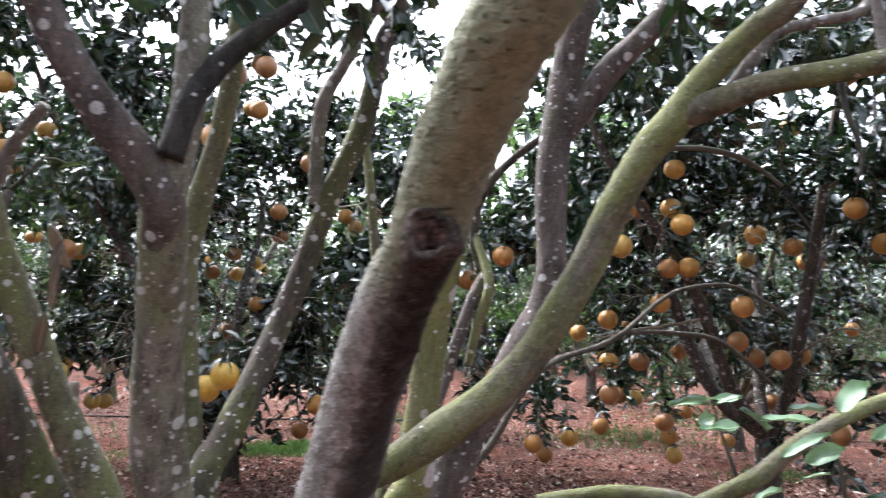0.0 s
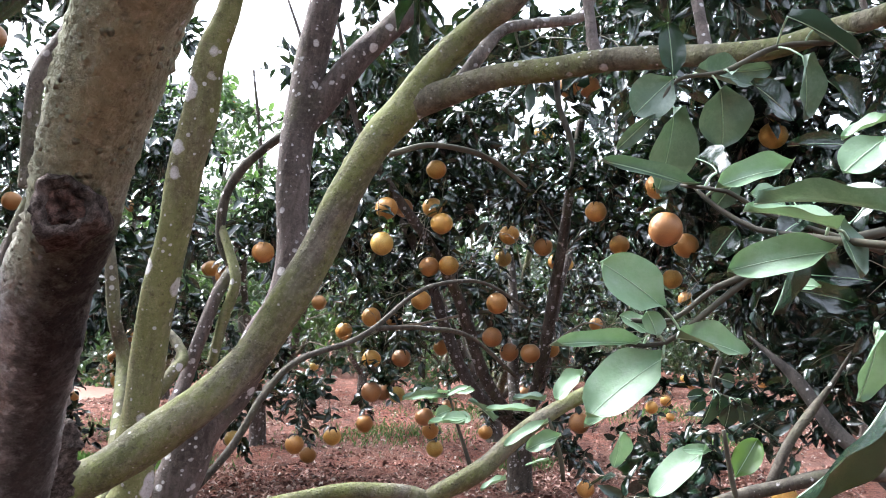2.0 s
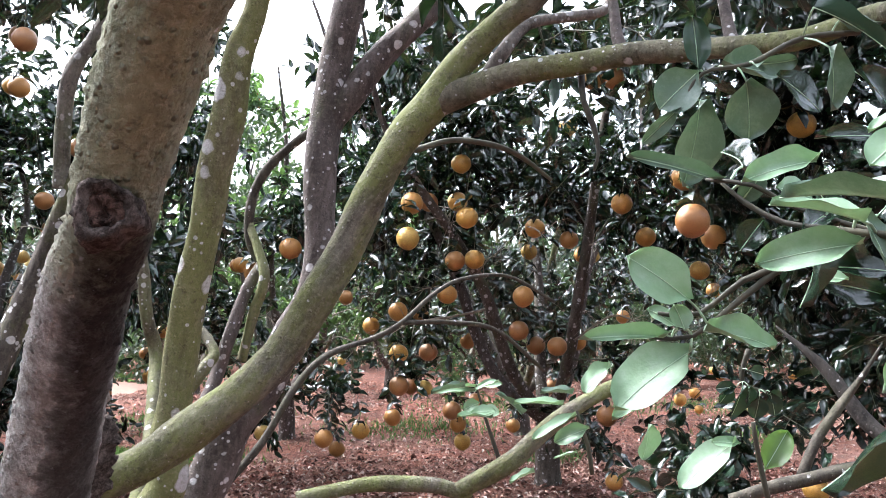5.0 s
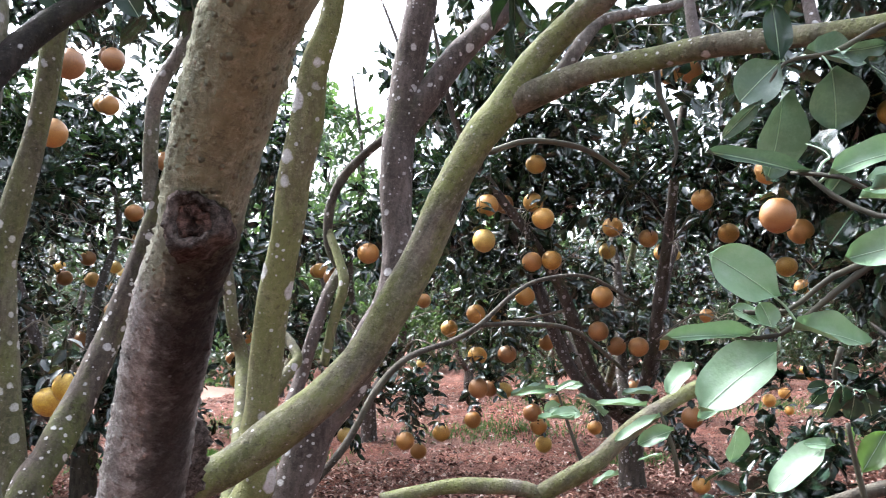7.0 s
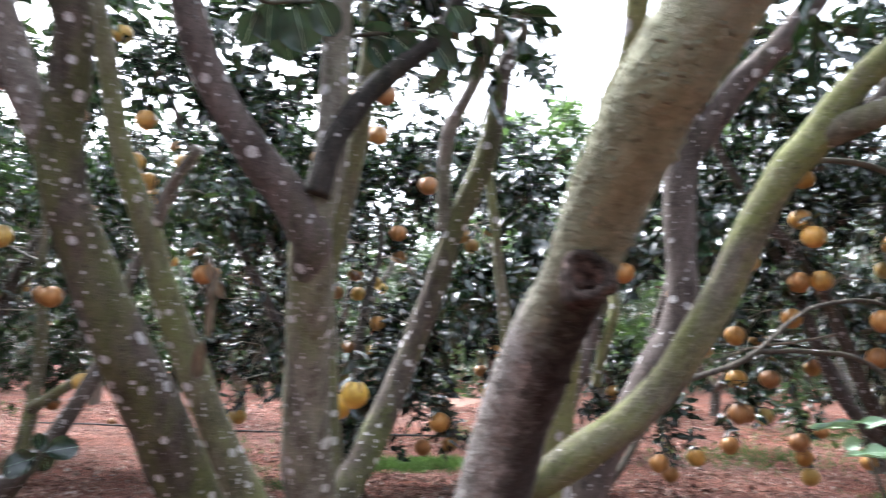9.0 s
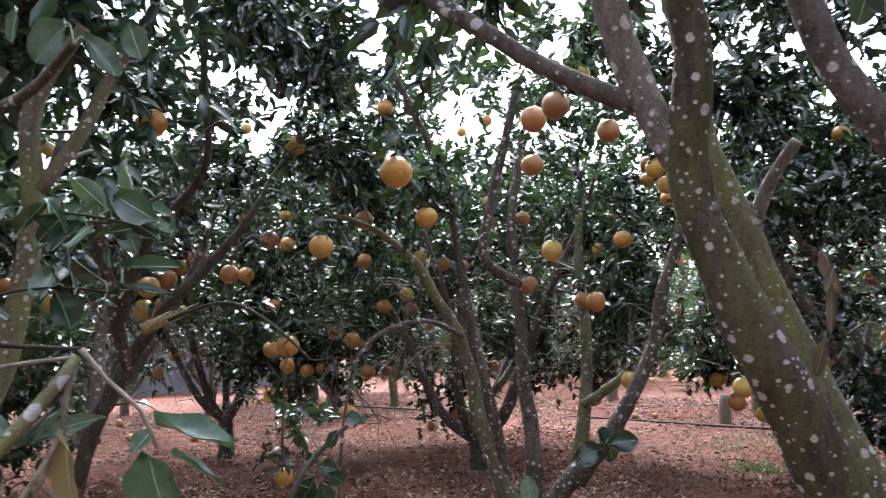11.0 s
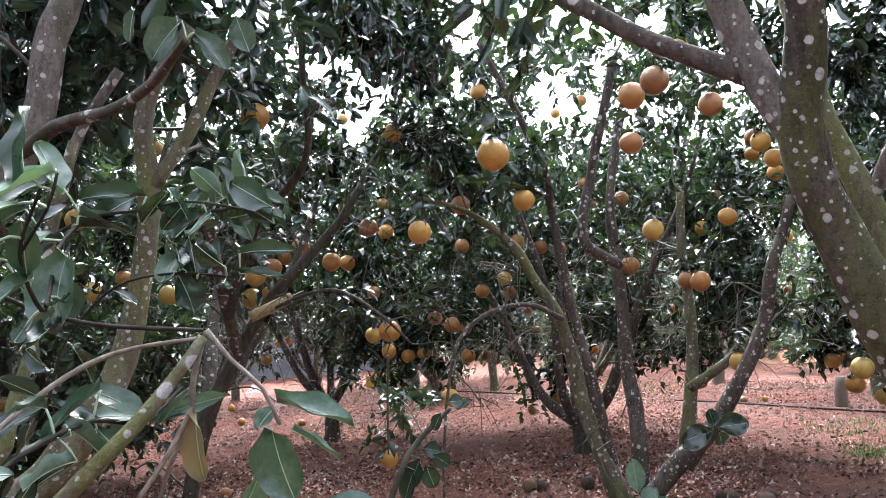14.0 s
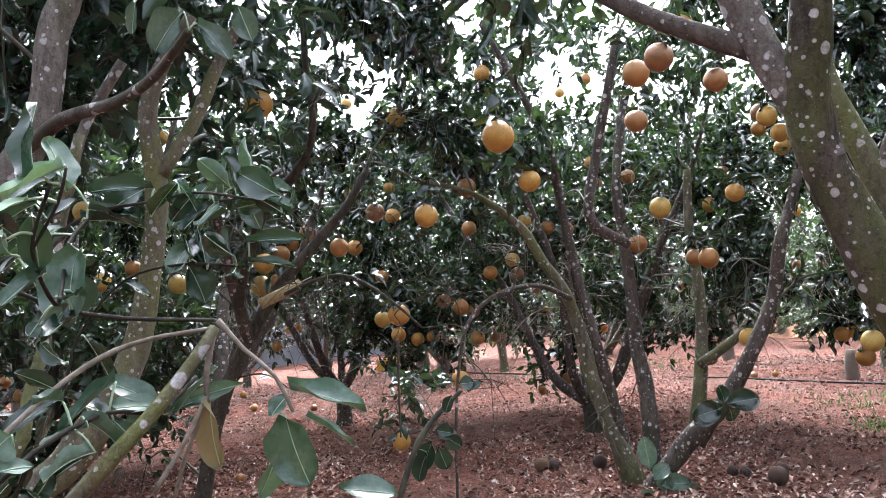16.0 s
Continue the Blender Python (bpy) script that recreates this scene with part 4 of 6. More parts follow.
def stub(at, way, r, parent):
    """The frayed dark collar of a sawn-off branch round its rotten heart."""
    rng = np.random.default_rng(9)
    w = Vector(way).normalized()
    s = w.orthogonal().normalized()
    u = w.cross(s)

    def turned(prof, n, jag):
        v = []
        for h, rr in prof:
            for k in range(n):
                a = 2 * math.pi * k / n
                e = rr * r * (1 + rng.normal(0, jag) + 0.1 * math.sin(3 * a + 1) + 0.05 * math.sin(7 * a))
                v.append(Vector(at) + w * (h * r * (1 + rng.normal(0, jag))) + (s * math.cos(a) + u * math.sin(a)) * e)
        i = (np.arange(len(prof) - 1)[:, None] * n + np.arange(n)).ravel()
        j = (np.arange(len(prof) - 1)[:, None] * n + (np.arange(n) + 1) % n).ravel()
        return np.array([tuple(c) for c in v]), np.vstack([np.c_[i, j, j + n], np.c_[i, j + n, i + n]])

    collar = part("cut_stub", big_mesh("cut_stub", *turned([(-0.5, 1.3), (0.0, 1.22), (0.3, 1.16), (0.6, 1.15), (0.9, 1.12), (1.1, 1.04), (1.18, 0.9), (1.1, 0.76), (0.95, 0.66), (0.8, 0.6)], 40, 0.045), COLLAR), parent, "rotten stub of a sawn-off branch")
    part("heartwood", big_mesh("heartwood", *turned([(0.72, 0.78), (0.86, 0.6), (0.95, 0.42), (0.82, 0.25), (0.78, 0.02)], 22, 0.09), STUBWOOD), collar, "pinkish crumbling heartwood")


def lichen_plate(at, out, size, parent):
    """A thin crusty disc of lichen lying on the bark."""
    rng = np.random.default_rng(int(size * 1e4))
    w = Vector(out).normalized()
    s = w.orthogonal().normalized()
    u = w.cross(s)
    v, n = [Vector(at) + w * 0.003], 22
    wave = [1 + 0.16 * math.sin(2 * math.pi * 3 * k / n + 1) + rng.normal(0, 0.08) for k in range(n)]
    for ring, lift in ((0.4, 0.0028), (0.8, 0.002), (1.0, -0.004)):
        v += [Vector(at) + w * lift - w * (ring * size) ** 2 * 7 * math.cos(2 * math.pi * k / n) ** 2 + (s * math.cos(2 * math.pi * k / n) * 0.8 + u * math.sin(2 * math.pi * k / n)) * ring * size * wave[k] for k in range(n)]
    t = [(0, 1 + k, 1 + (k + 1) % n) for k in range(n)]
    for g in range(2):
        t += [q for k in range(n) for q in ((1 + g * n + k, 1 + g * n + n + k, 1 + g * n + n + (k + 1) % n), (1 + g * n + k, 1 + g * n + n + (k + 1) % n, 1 + g * n + (k + 1) % n))]
    part("lichen", big_mesh("lichen", np.array([tuple(c) for c in v]), np.array(t), LICHEN), parent, "pale lilac-white crust of lichen")


stub((-0.066, 0.995, 1.474), (0.02, -0.97, 0.06), 0.027, stemA)
lichen_plate((-0.232, 1.41, 1.12), (-0.4, -0.72, -0.55), 0.022, stemA)
lichen_plate((-0.119, 1.108, 1.432), (-0.55, -0.62, -0.55), 0.009, stemA)

rng = np.random.default_rng(11)
v, t = tube([(-0.22, 1.86, 1.05, 0.03), (-0.2, 1.83, 1.12, 0.026), (-0.19, 1.82, 1.17, 0.02), (-0.185, 1.81, 1.2, 0.008)], 18, 0.006, 0.25, 3, 0.004)
part("dead_stub", big_mesh("dead_stub", v, t, COLLAR), multi, "dark frayed stub in the crotch")
crown_m = []
while len(crown_m) < 36:
    p = np.array((rng.uniform(-2.0, 1.6), rng.uniform(1.1, 3.6), rng.uniform(2.5, 4.1)))
    if p[2] > 1.45 + (p[1] + 0.2) * 0.45 and math.hypot(p[0] + 0.3, p[1] - 2.3) < 2:
        crown_m.append(p)
crown_m += [(1.3, 3.3, 2.45), (1.6, 3.1, 2.55), (-0.6, 2.3, 2.42), (-0.35, 2.5, 2.45), (-1.9, 1.6, 2.5)]
add_crown(multi, rng, [v for v in M_LIMBS.values()], crown_m, LEAF_SHADED, size=0.11)

# ---- trees with limbs of their own ----

def own_tree(label, limbs, clumps, seed, leaf=None, bare=True, **kw):
    rng = np.random.default_rng(seed)
    tree = tree_empty("pomelo_tree", label)
    for pts, mat_ in limbs:
        limb("limb", pts, mat_, tree, sides=12, step=0.05, rough=0.07)
    add_crown(tree, rng, [p for p, _ in limbs], clumps, leaf, **kw)
    if not bare:
        return tree
    low = [p[:3] for q, _ in limbs for p in smooth_path(q, 0.45) if 0.7 < p[2] < 2.6]
    ends = [np.array(p) + rng.normal(0, (0.42, 0.42, 0.3)) + (0, 0, 0.1) for p in low]
    bv, bt, lv, lt = foliage(rng, [p for p, _ in limbs], ends, twigs=5, leaves=1, reach=0.3)
    part("bare_twig", big_mesh("bare_twig", bv, bt, TWIG), tree, "thin bare twigs under the crown")["kind"] = "stuff"
    return tree


def dome(rng, centre, radius, z0, z1, count, hollow=0.45):
    """Places of leaf clumps over a rounded crown whose skirt hangs low."""
    out = []
    while len(out) < count:
        a, r, z = rng.uniform(0, 2 * math.pi), math.sqrt(rng.uniform(hollow**2, 1)), rng.uniform(0, 1)
        lim = math.sqrt(max(0, 1 - max(0, z - 0.35) ** 2 / 0.46))
        if r < lim + 0.05:
            out.append((centre[0] + radius * r * math.cos(a), centre[1] + radius * r * math.sin(a), z0 + (z1 - z0) * z + rng.normal(0, 0.08)))
    return out


def near_fruit(rng, centre, radius, each=1):
    """Clumps of leaves round the fruit that hang within a crown."""
    out = []
    for x, y, z, s in FRUIT_AT:
        if math.hypot(x - centre[0], y - centre[1]) < radius:
            for _ in range(each):
                d = math.hypot(x, y)
                k = abs(rng.normal(0.2, 0.15)) / d
                out.append((x * (1 + k) + rng.normal(0, 0.08), y * (1 + k) + rng.normal(0, 0.08), z + rng.uniform(0.05, 0.4)))
    return out


def bared(places, gap=0.4, also=()):
    """Leaves out the clumps that would bury the fruit on the path's side."""
    f = np.array(list(FRUIT_AT) + list(also))[:, :3] - (-0.15, 0, 1.4)
    d = np.linalg.norm(f, axis=1)
    out = []
    for p in places:
        q = np.array(p) - (-0.15, 0, 1.4)
        along = f @ q / d
        off = np.linalg.norm(q - f / d[:, None] * along[:, None], axis=1)
        if not ((along > 0.3) & (along > d - (30 if p[0] < -2.2 else 2.2)) & (along < d - 0.05) & (off < gap)).any():
            out.append(p)
    return out


def crown_places(seed, centre, radius, z0, z1, count):
    rng = np.random.default_rng(seed)
    return bared(dome(rng, centre, radius, z0, z1, count)) + bared(near_fruit(rng, centre, radius + 0.5), 0.38)


def mass(seed, centre, radii, count):
    """Clumps filling a rounded bough of leaves."""
    rng = np.random.default_rng(seed)
    p = rng.normal(0, 1, (count, 3))
    p = unit(p) * rng.uniform(0.25, 1, (count, 1)) ** 0.5 * radii + centre
    return bared([tuple(c) for c in p], 0.38)



own_tree("pomelo tree with four spreading limbs, lichen-dotted, laden with fruit",
         [([(-4.22, 5.02, 0.01, 0.098), (-4.29, 4.89, 0.44, 0.068), (-4.38, 4.81, 0.79, 0.055), (-4.44, 4.79, 1.14, 0.053), (-4.49, 4.69, 1.49, 0.046), (-4.58, 4.55, 1.76, 0.040), (-4.67, 4.42, 2.03, 0.032), (-4.80, 4.09, 2.28, 0.021), (-4.87, 3.70, 2.37, 0.015)], BARK_OLIVE), ([(-4.24, 4.95, 0.35, 0.041), (-4.22, 4.75, 0.93, 0.039), (-4.26, 4.66, 1.31, 0.037), (-4.30, 4.56, 1.82, 0.034), (-4.31, 4.49, 2.20, 0.031), (-4.26, 4.37, 2.53, 0.028), (-4.32, 4.26, 2.82, 0.028), (-4.36, 4.03, 3.18, 0.024), (-4.44, 3.91, 3.47, 0.021)], BARK_DARK), ([(-4.23, 5.30, 0.08, 0.067), (-4.27, 5.33, 0.65, 0.062), (-4.35, 5.35, 1.10, 0.056), (-4.33, 5.31, 1.55, 0.049), (-4.39, 5.34, 2.02, 0.047), (-4.38, 5.30, 2.39, 0.040), (-4.35, 5.42, 2.97, 0.037), (-4.30, 5.57, 3.46, 0.034)], BARK_DARK), ([(-4.03, 4.93, 0.00, 0.078), (-3.74, 5.05, 0.38, 0.071), (-3.55, 5.24, 0.64, 0.063), (-3.33, 5.29, 1.00, 0.057), (-3.19, 5.41, 1.39, 0.048), (-3.08, 5.34, 1.74, 0.042), (-3.00, 5.40, 2.01, 0.037), (-2.94, 5.43, 2.24, 0.032)], BARK_DARK), ([(-4.21, 5.90, 0.31, 0.062), (-4.16, 5.92, 0.63, 0.059), (-4.16, 6.02, 1.05, 0.053), (-4.13, 5.99, 1.53, 0.047), (-4.19, 6.02, 2.01, 0.041), (-4.15, 6.00, 2.50, 0.034)], BARK_OLIVE), ([(-4.08, 5.83, 0.85, 0.042), (-3.73, 5.89, 1.09, 0.038), (-3.48, 5.85, 1.29, 0.030)], BARK_OLIVE), ([(-4.13, 5.05, 1.84, 0.036), (-4.24, 4.75, 2.05, 0.042), (-4.16, 4.78, 2.54, 0.039), (-4.00, 4.76, 2.98, 0.035), (-3.91, 4.81, 3.39, 0.032)], BARK_DARK), ([(-4.40, 4.64, 1.45, 0.020), (-4.42, 4.30, 1.56, 0.018), (-4.48, 3.94, 1.51, 0.016), (-4.56, 3.72, 1.33, 0.014), (-4.56, 3.60, 1.03, 0.011), (-4.54, 3.52, 0.62, 0.010), (-4.58, 3.53, 0.16, 0.009)], BARK_DARK)],
         crown_places(21, (-4.1, 5.4), 2.1, 1.6, 4.3, 70) + mass(1, (-4.1, 5.0, 2.8), (1.5, 1.1, 1.2), 20) + mass(15, (-4.4, 5.6, 3.6), (1.2, 0.8, 0.5), 8) + mass(31, (-3.05, 7.0, 2.5), (1.2, 0.8, 1.3), 55), 22, LEAF_MID)
P_LINE = smooth_path([(-3.80, 0.64, 0.77, 0.068), (-3.75, 0.82, 0.92, 0.068), (-3.68, 0.95, 1.12, 0.066), (-3.64, 1.05, 1.33, 0.056), (-3.58, 1.09, 1.59, 0.047), (-3.54, 1.11, 1.81, 0.042), (-3.52, 1.11, 2.01, 0.043), (-3.51, 1.08, 2.26, 0.036), (-3.46, 1.12, 2.43, 0.030), (-3.36, 1.21, 2.63, 0.026)], 0.15)[6:]
own_tree("pomelo tree with a leaning algae-green trunk forking high",
         [([(-4.1, 0.1, -0.05, 0.13), (-3.95, 0.3, 0.35, 0.1)] + [(-3.80, 0.64, 0.77, 0.068), (-3.75, 0.82, 0.92, 0.068), (-3.68, 0.95, 1.12, 0.066), (-3.64, 1.05, 1.33, 0.056), (-3.58, 1.09, 1.59, 0.047), (-3.54, 1.11, 1.81, 0.042), (-3.52, 1.11, 2.01, 0.043), (-3.51, 1.08, 2.26, 0.036), (-3.46, 1.12, 2.43, 0.030), (-3.36, 1.21, 2.63, 0.026)], BARK_PALE), ([(-3.50, 1.12, 2.01, 0.030), (-3.45, 1.24, 2.22, 0.027), (-3.41, 1.33, 2.45, 0.025), (-3.31, 1.42, 2.67, 0.022)], BARK_PALE), ([(-3.6, 0.1, 1.3, 0.05)] + [(-3.24, 0.39, 1.72, 0.057), (-3.12, 0.51, 1.94, 0.054), (-3.05, 0.57, 2.09, 0.052), (-3.00, 0.59, 2.33, 0.049), (-2.96, 0.63, 2.47, 0.044)] + [(-2.94, 0.67, 2.8, 0.035), (-2.9, 0.72, 3.2, 0.02)], BARK_GREY), ([(-2.87, 0.48, 1.94, 0.021), (-2.60, 0.49, 1.96, 0.018), (-2.31, 0.52, 1.94, 0.013), (-2.05, 0.51, 1.93, 0.011), (-1.80, 0.48, 1.95, 0.008)], BARK_DARK), ([(-3.27, 0.90, 2.37, 0.018), (-3.38, 0.80, 2.15, 0.020), (-3.43, 0.76, 1.95, 0.020), (-3.48, 0.73, 1.76, 0.022), (-3.51, 0.72, 1.56, 0.024)], BARK_GREY), ([(-3.3, 0.1, 0.6, 0.03)] + [(-2.90, 0.41, 1.05, 0.020), (-2.89, 0.47, 1.24, 0.019), (-2.90, 0.52, 1.40, 0.018), (-2.85, 0.54, 1.64, 0.016), (-2.83, 0.55, 1.75, 0.016), (-2.78, 0.59, 1.97, 0.014)], BARK_OLIVE)],
         bared(crown_places(23, (-3.9, 0.9), 1.9, 1.2, 4.2, 80) + mass(2, (-3.6, 0.9, 2.9), (1.2, 0.9, 0.9), 24) + mass(38, (-4.5, 1.1, 2.95), (1.0, 0.7, 0.7), 40) + mass(39, (-4.35, 1.45, 1.85), (0.6, 0.7, 0.6), 26), 0.38, P_LINE), 24, LEAF_DULL, bare=False)
own_tree("pomelo tree with a dark crooked limb ending in a sawn stub",
         [([(-6.1, 2.36, -0.1, 0.11)] + [(-6.05, 2.40, 0.18, 0.063), (-5.90, 2.49, 0.83, 0.054), (-5.72, 2.64, 1.30, 0.047), (-5.52, 2.82, 1.69, 0.044), (-5.33, 3.00, 1.96, 0.038), (-5.17, 3.15, 2.19, 0.032), (-5.04, 3.27, 2.46, 0.025)], BARK_BARE), ([(-4.22, 2.28, 3.28, 0.019), (-4.25, 2.29, 2.90, 0.021), (-4.34, 2.38, 2.60, 0.022), (-4.45, 2.42, 2.43, 0.023), (-4.62, 2.41, 2.29, 0.025), (-4.93, 2.38, 2.12, 0.028), (-5.21, 2.40, 1.86, 0.033), (-5.47, 2.44, 1.54, 0.037)], BARK_BARE), ([(-5.34, 2.73, 1.60, 0.014), (-5.10, 2.84, 1.68, 0.014), (-4.89, 2.93, 1.69, 0.012), (-4.69, 3.01, 1.59, 0.011), (-4.51, 3.08, 1.45, 0.009), (-4.43, 3.18, 1.32, 0.007)], BARK_BARE), ([(-4.30, 2.88, 1.26, 0.009), (-4.33, 2.89, 0.96, 0.007), (-4.35, 2.90, 0.67, 0.005)], TWIG), ([(-5.9, 2.49, 0.8, 0.06), (-6.4, 2.8, 1.6, 0.045), (-6.8, 3.2, 2.4, 0.03), (-6.9, 3.4, 3.2, 0.015)], BARK_DARK), ([(-5.72, 2.64, 1.3, 0.05), (-5.2, 2.2, 2.0, 0.035), (-4.9, 1.9, 2.8, 0.02)], BARK_DARK), ([(-5.9, 2.5, 0.9, 0.05), (-6.0, 3.2, 1.8, 0.035), (-6.1, 3.7, 2.8, 0.02)], BARK_DARK)],
         crown_places(25, (-5.6, 2.9), 2.1, 1.1, 4.4, 100) + mass(3, (-5.0, 3.3, 2.4), (1.2, 1.1, 1.4), 60) + mass(16, (-5.4, 3.2, 3.4), (1.0, 0.9, 0.7), 16) + mass(40, (-6.1, 4.1, 2.3), (0.9, 0.9, 0.9), 36), 26)

cut = limb("cut_stub", [(-5.37, 2.87, 1.67, 0.036), (-5.39, 2.74, 1.61, 0.040), (-5.46, 2.60, 1.54, 0.041)], CUTWOOD, bpy.data.objects["pomelo_tree.003"], "pale sawn-off branch end", sides=12, step=0.03)


# ---- trees grown from a seed ----
def seed_limbs(rng, height=3.4, spread=1.7, count=5):
    trunk = rng.uniform(0.35, 0.7)
    out = [([(0, 0, -0.1, 0.15), (0.01, 0.01, 0.08, 0.11), (rng.normal(0, 0.03), rng.normal(0, 0.03), trunk, 0.095)])]
    a0 = rng.uniform(0, 6.28)
    for k in range(count):
        a = a0 + k * 6.28 / count + rng.normal(0, 0.25)
        c, s = math.cos(a), math.sin(a)
        r = spread * rng.uniform(0.45, 0.95)
        h = height * rng.uniform(0.75, 1.0)
        out.append([(0, 0, trunk * 0.8, 0.06), (c * r * 0.22, s * r * 0.22, trunk + 0.3, 0.052), (c * r * 0.5 + rng.normal(0, 0.06), s * r * 0.5 + rng.normal(0, 0.06), trunk + 0.4 * (h - trunk), 0.042), (c * r * 0.8 + rng.normal(0, 0.1), s * r * 0.8 + rng.normal(0, 0.1), trunk + 0.72 * (h - trunk), 0.028), (c * r, s * r, h, 0.01)])
    return out


def seed_tree(seed, label, far=False, count=52, height=3.5, spread=1.9, z0=0.9, extra=(), at=(0, 0, 0), leaf=None, **kw):
    rng = np.random.default_rng(seed)
    limbs = seed_limbs(rng, height, spread)
    tree = tree_empty("pomelo_tree", label)
    tree.location = at
    for k, pts in enumerate(limbs):
        limb("limb" if k else "trunk", pts, ((BARK_DARK, BARK_BARE, BARK_C) if not far else (BARK_GREY, BARK_DARK, BARK_OLIVE))[int(rng.integers(3))], tree, sides=10 if not far else 7, step=0.09, rough=0.08)
    places = dome(rng, (0, 0), spread, z0, height + 0.4, count)
    if not far:
        places = [(x - at[0], y - at[1], z) for x, y, z in bared([(x + at[0], y + at[1], z) for x, y, z in places])]
    places += [(x - at[0], y - at[1], z - at[2]) for x, y, z in extra]
    add_crown(tree, rng, limbs, places, leaf or (LEAF_FAR if far else LEAF_SHADED), far=far, **kw)
    if not far:
        bv, bt, lv, lt = foliage(rng, limbs, dome(rng, (0, 0), spread * 0.9, z0 - 0.1, z0 + 1.3, 26, 0.2), twigs=9, leaves=1, reach=0.3)
        part("bare_twig", big_mesh("bare_twig", bv, bt, TWIG_PALE), tree, "bare brown twigs under the crown")["kind"] = "stuff"
    return tree


rng = np.random.default_rng(31)
for seed, (x, y), spread, height, z0, label, masses in [
    (41, (2.6, 6.8), 2.4, 4.5, 1.1, "pomelo tree hung with many orange fruit over bare soil", [(4, (1.4, 5.2, 2.3), (1.0, 0.8, 1.2), 32), (5, (1.0, 4.3, 3.0), (0.7, 0.4, 0.6), 4), (6, (2.0, 6.3, 1.9), (1.7, 1.0, 1.4), 90), (32, (2.06, 6.7, 2.15), (1.2, 0.6, 1.1), 38), (34, (2.3, 4.6, 3.1), (0.9, 0.6, 0.4), 10)]),
    (42, (-1.9, 7.3), 2.1, 4.2, 1.1, "dense pomelo tree with a thin dark trunk and fruit", [(7, (-1.5, 6.3, 2.1), (1.8, 0.9, 1.6), 80), (14, (-2.3, 6.0, 3.4), (1.5, 0.8, 0.8), 32), (35, (-1.7, 8.2, 2.3), (1.7, 0.8, 1.5), 90), (36, (-2.1, 8.4, 1.3), (1.2, 0.7, 0.5), 26)]),
    (43, (4.9, 3.9), 2.2, 4.2, 1.35, "pomelo tree with low leafy branches and ripe fruit", [(8, (3.3, 4.4, 2.4), (1.3, 1.0, 1.1), 42), (9, (2.5, 3.6, 2.85), (0.9, 0.6, 0.5), 20), (13, (4.1, 4.7, 1.3), (1.2, 0.8, 0.6), 26), (22, (3.11, 3.76, 1.02), (0.6, 0.5, 0.4), 3), (23, (2.30, 4.01, 0.64), (0.35, 0.3, 0.18), 7), (24, (3.21, 3.68, 1.54), (0.6, 0.5, 0.5), 6)]),
    (44, (-6.04, 6.82), 2.0, 4.4, 1.2, "pomelo tree with a bare lower trunk and fruit", [(10, (-6.3, 8.0, 2.2), (2.4, 1.2, 1.4), 110), (21, (-7.4, 9.3, 3.0), (2.6, 1.2, 0.9), 90), (37, (-4.5, 8.5, 2.5), (1.6, 0.8, 1.2), 60)]),
    (45, (-9.7, 6.1), 2.1, 4.5, 1.1, "pomelo tree with flared roots and a dense dark crown", [(11, (-9.2, 6.4, 2.0), (1.8, 1.6, 1.5), 90), (18, (-9.4, 5.8, 3.4), (1.9, 1.8, 1.0), 60)]),
    (46, (-9.2, 2.2), 2.1, 4.6, 0.9, "dark leafy pomelo tree beside the plot's edge", [(12, (-8.2, 2.2, 2.2), (1.3, 1.3, 1.6), 50), (17, (-9.3, 2.4, 3.2), (1.9, 1.9, 1.2), 80), (20, (-8.9, 2.4, 0.9), (1.0, 1.6, 0.6), 44)]),
    (48, (-7.6, -0.9), 2.0, 4.2, 0.9, "dark pomelo tree at the plot's side", [(19, (-6.5, 0.7, 0.8), (1.0, 0.8, 0.5), 26)]),
    (49, (-12.6, 2.4), 2.2, 4.6, 0.7, "dark pomelo tree before the farm shed", []),
    (47, (0.6, 10.6), 2.1, 4.4, 1.2, "pomelo tree in the next row, its crown backlit bright green", []),
]:
    seed_tree(seed, label, at=(x, y, 0), spread=spread, height=height, z0=z0, count=95, leaf={47: LEAF_BACKLIT, 44: LEAF_MID, 45: LEAF_MID, 46: LEAF_FAR}.get(seed, LEAF_SHADED), extra=bared(near_fruit(rng, (x, y), spread + 0.7), 0.38) + [c for m in masses for c in mass(*m)])


# further rows: a few kinds, each set out many times
ROW_LABEL = "pomelo tree in a further row, green crown over a short trunk"
kinds = []
for k, (x, y) in enumerate([(4.7, 13.2), (-3.6, 11.4), (-9.4, 15.6), (8.6, 9.4), (-5.9, 14.6)]):
    kinds.append(seed_tree(60 + k, ROW_LABEL, far=True, count=80, height=4.3 + 0.35 * (k % 3), spread=2.2, z0=1.05, at=(x, y, 0), leaf=(LEAF_FAR, LEAF_SHADED)[k % 2], size=0.135, twigs=9, leaves=7))
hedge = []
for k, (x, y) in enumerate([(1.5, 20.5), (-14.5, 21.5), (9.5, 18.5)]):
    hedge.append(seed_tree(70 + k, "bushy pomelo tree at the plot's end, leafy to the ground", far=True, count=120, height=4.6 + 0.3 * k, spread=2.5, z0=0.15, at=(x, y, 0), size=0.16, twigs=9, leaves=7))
rng = np.random.default_rng(77)
taken = [(k.location.x, k.location.y) for k in kinds + hedge] + [(2.6, 6.8), (-1.9, 7.3), (4.9, 3.9), (-6.04, 6.82), (-9.7, 6.1), (-9.2, 2.2), (-7.6, -0.9), (-12.6, 2.4), (0.6, 10.6), (-4.1, 5.4), (-0.6, 2.5), (-3.9, 0.9), (-5.6, 2.9), (-0.2, -0.2)]
rows_at = []
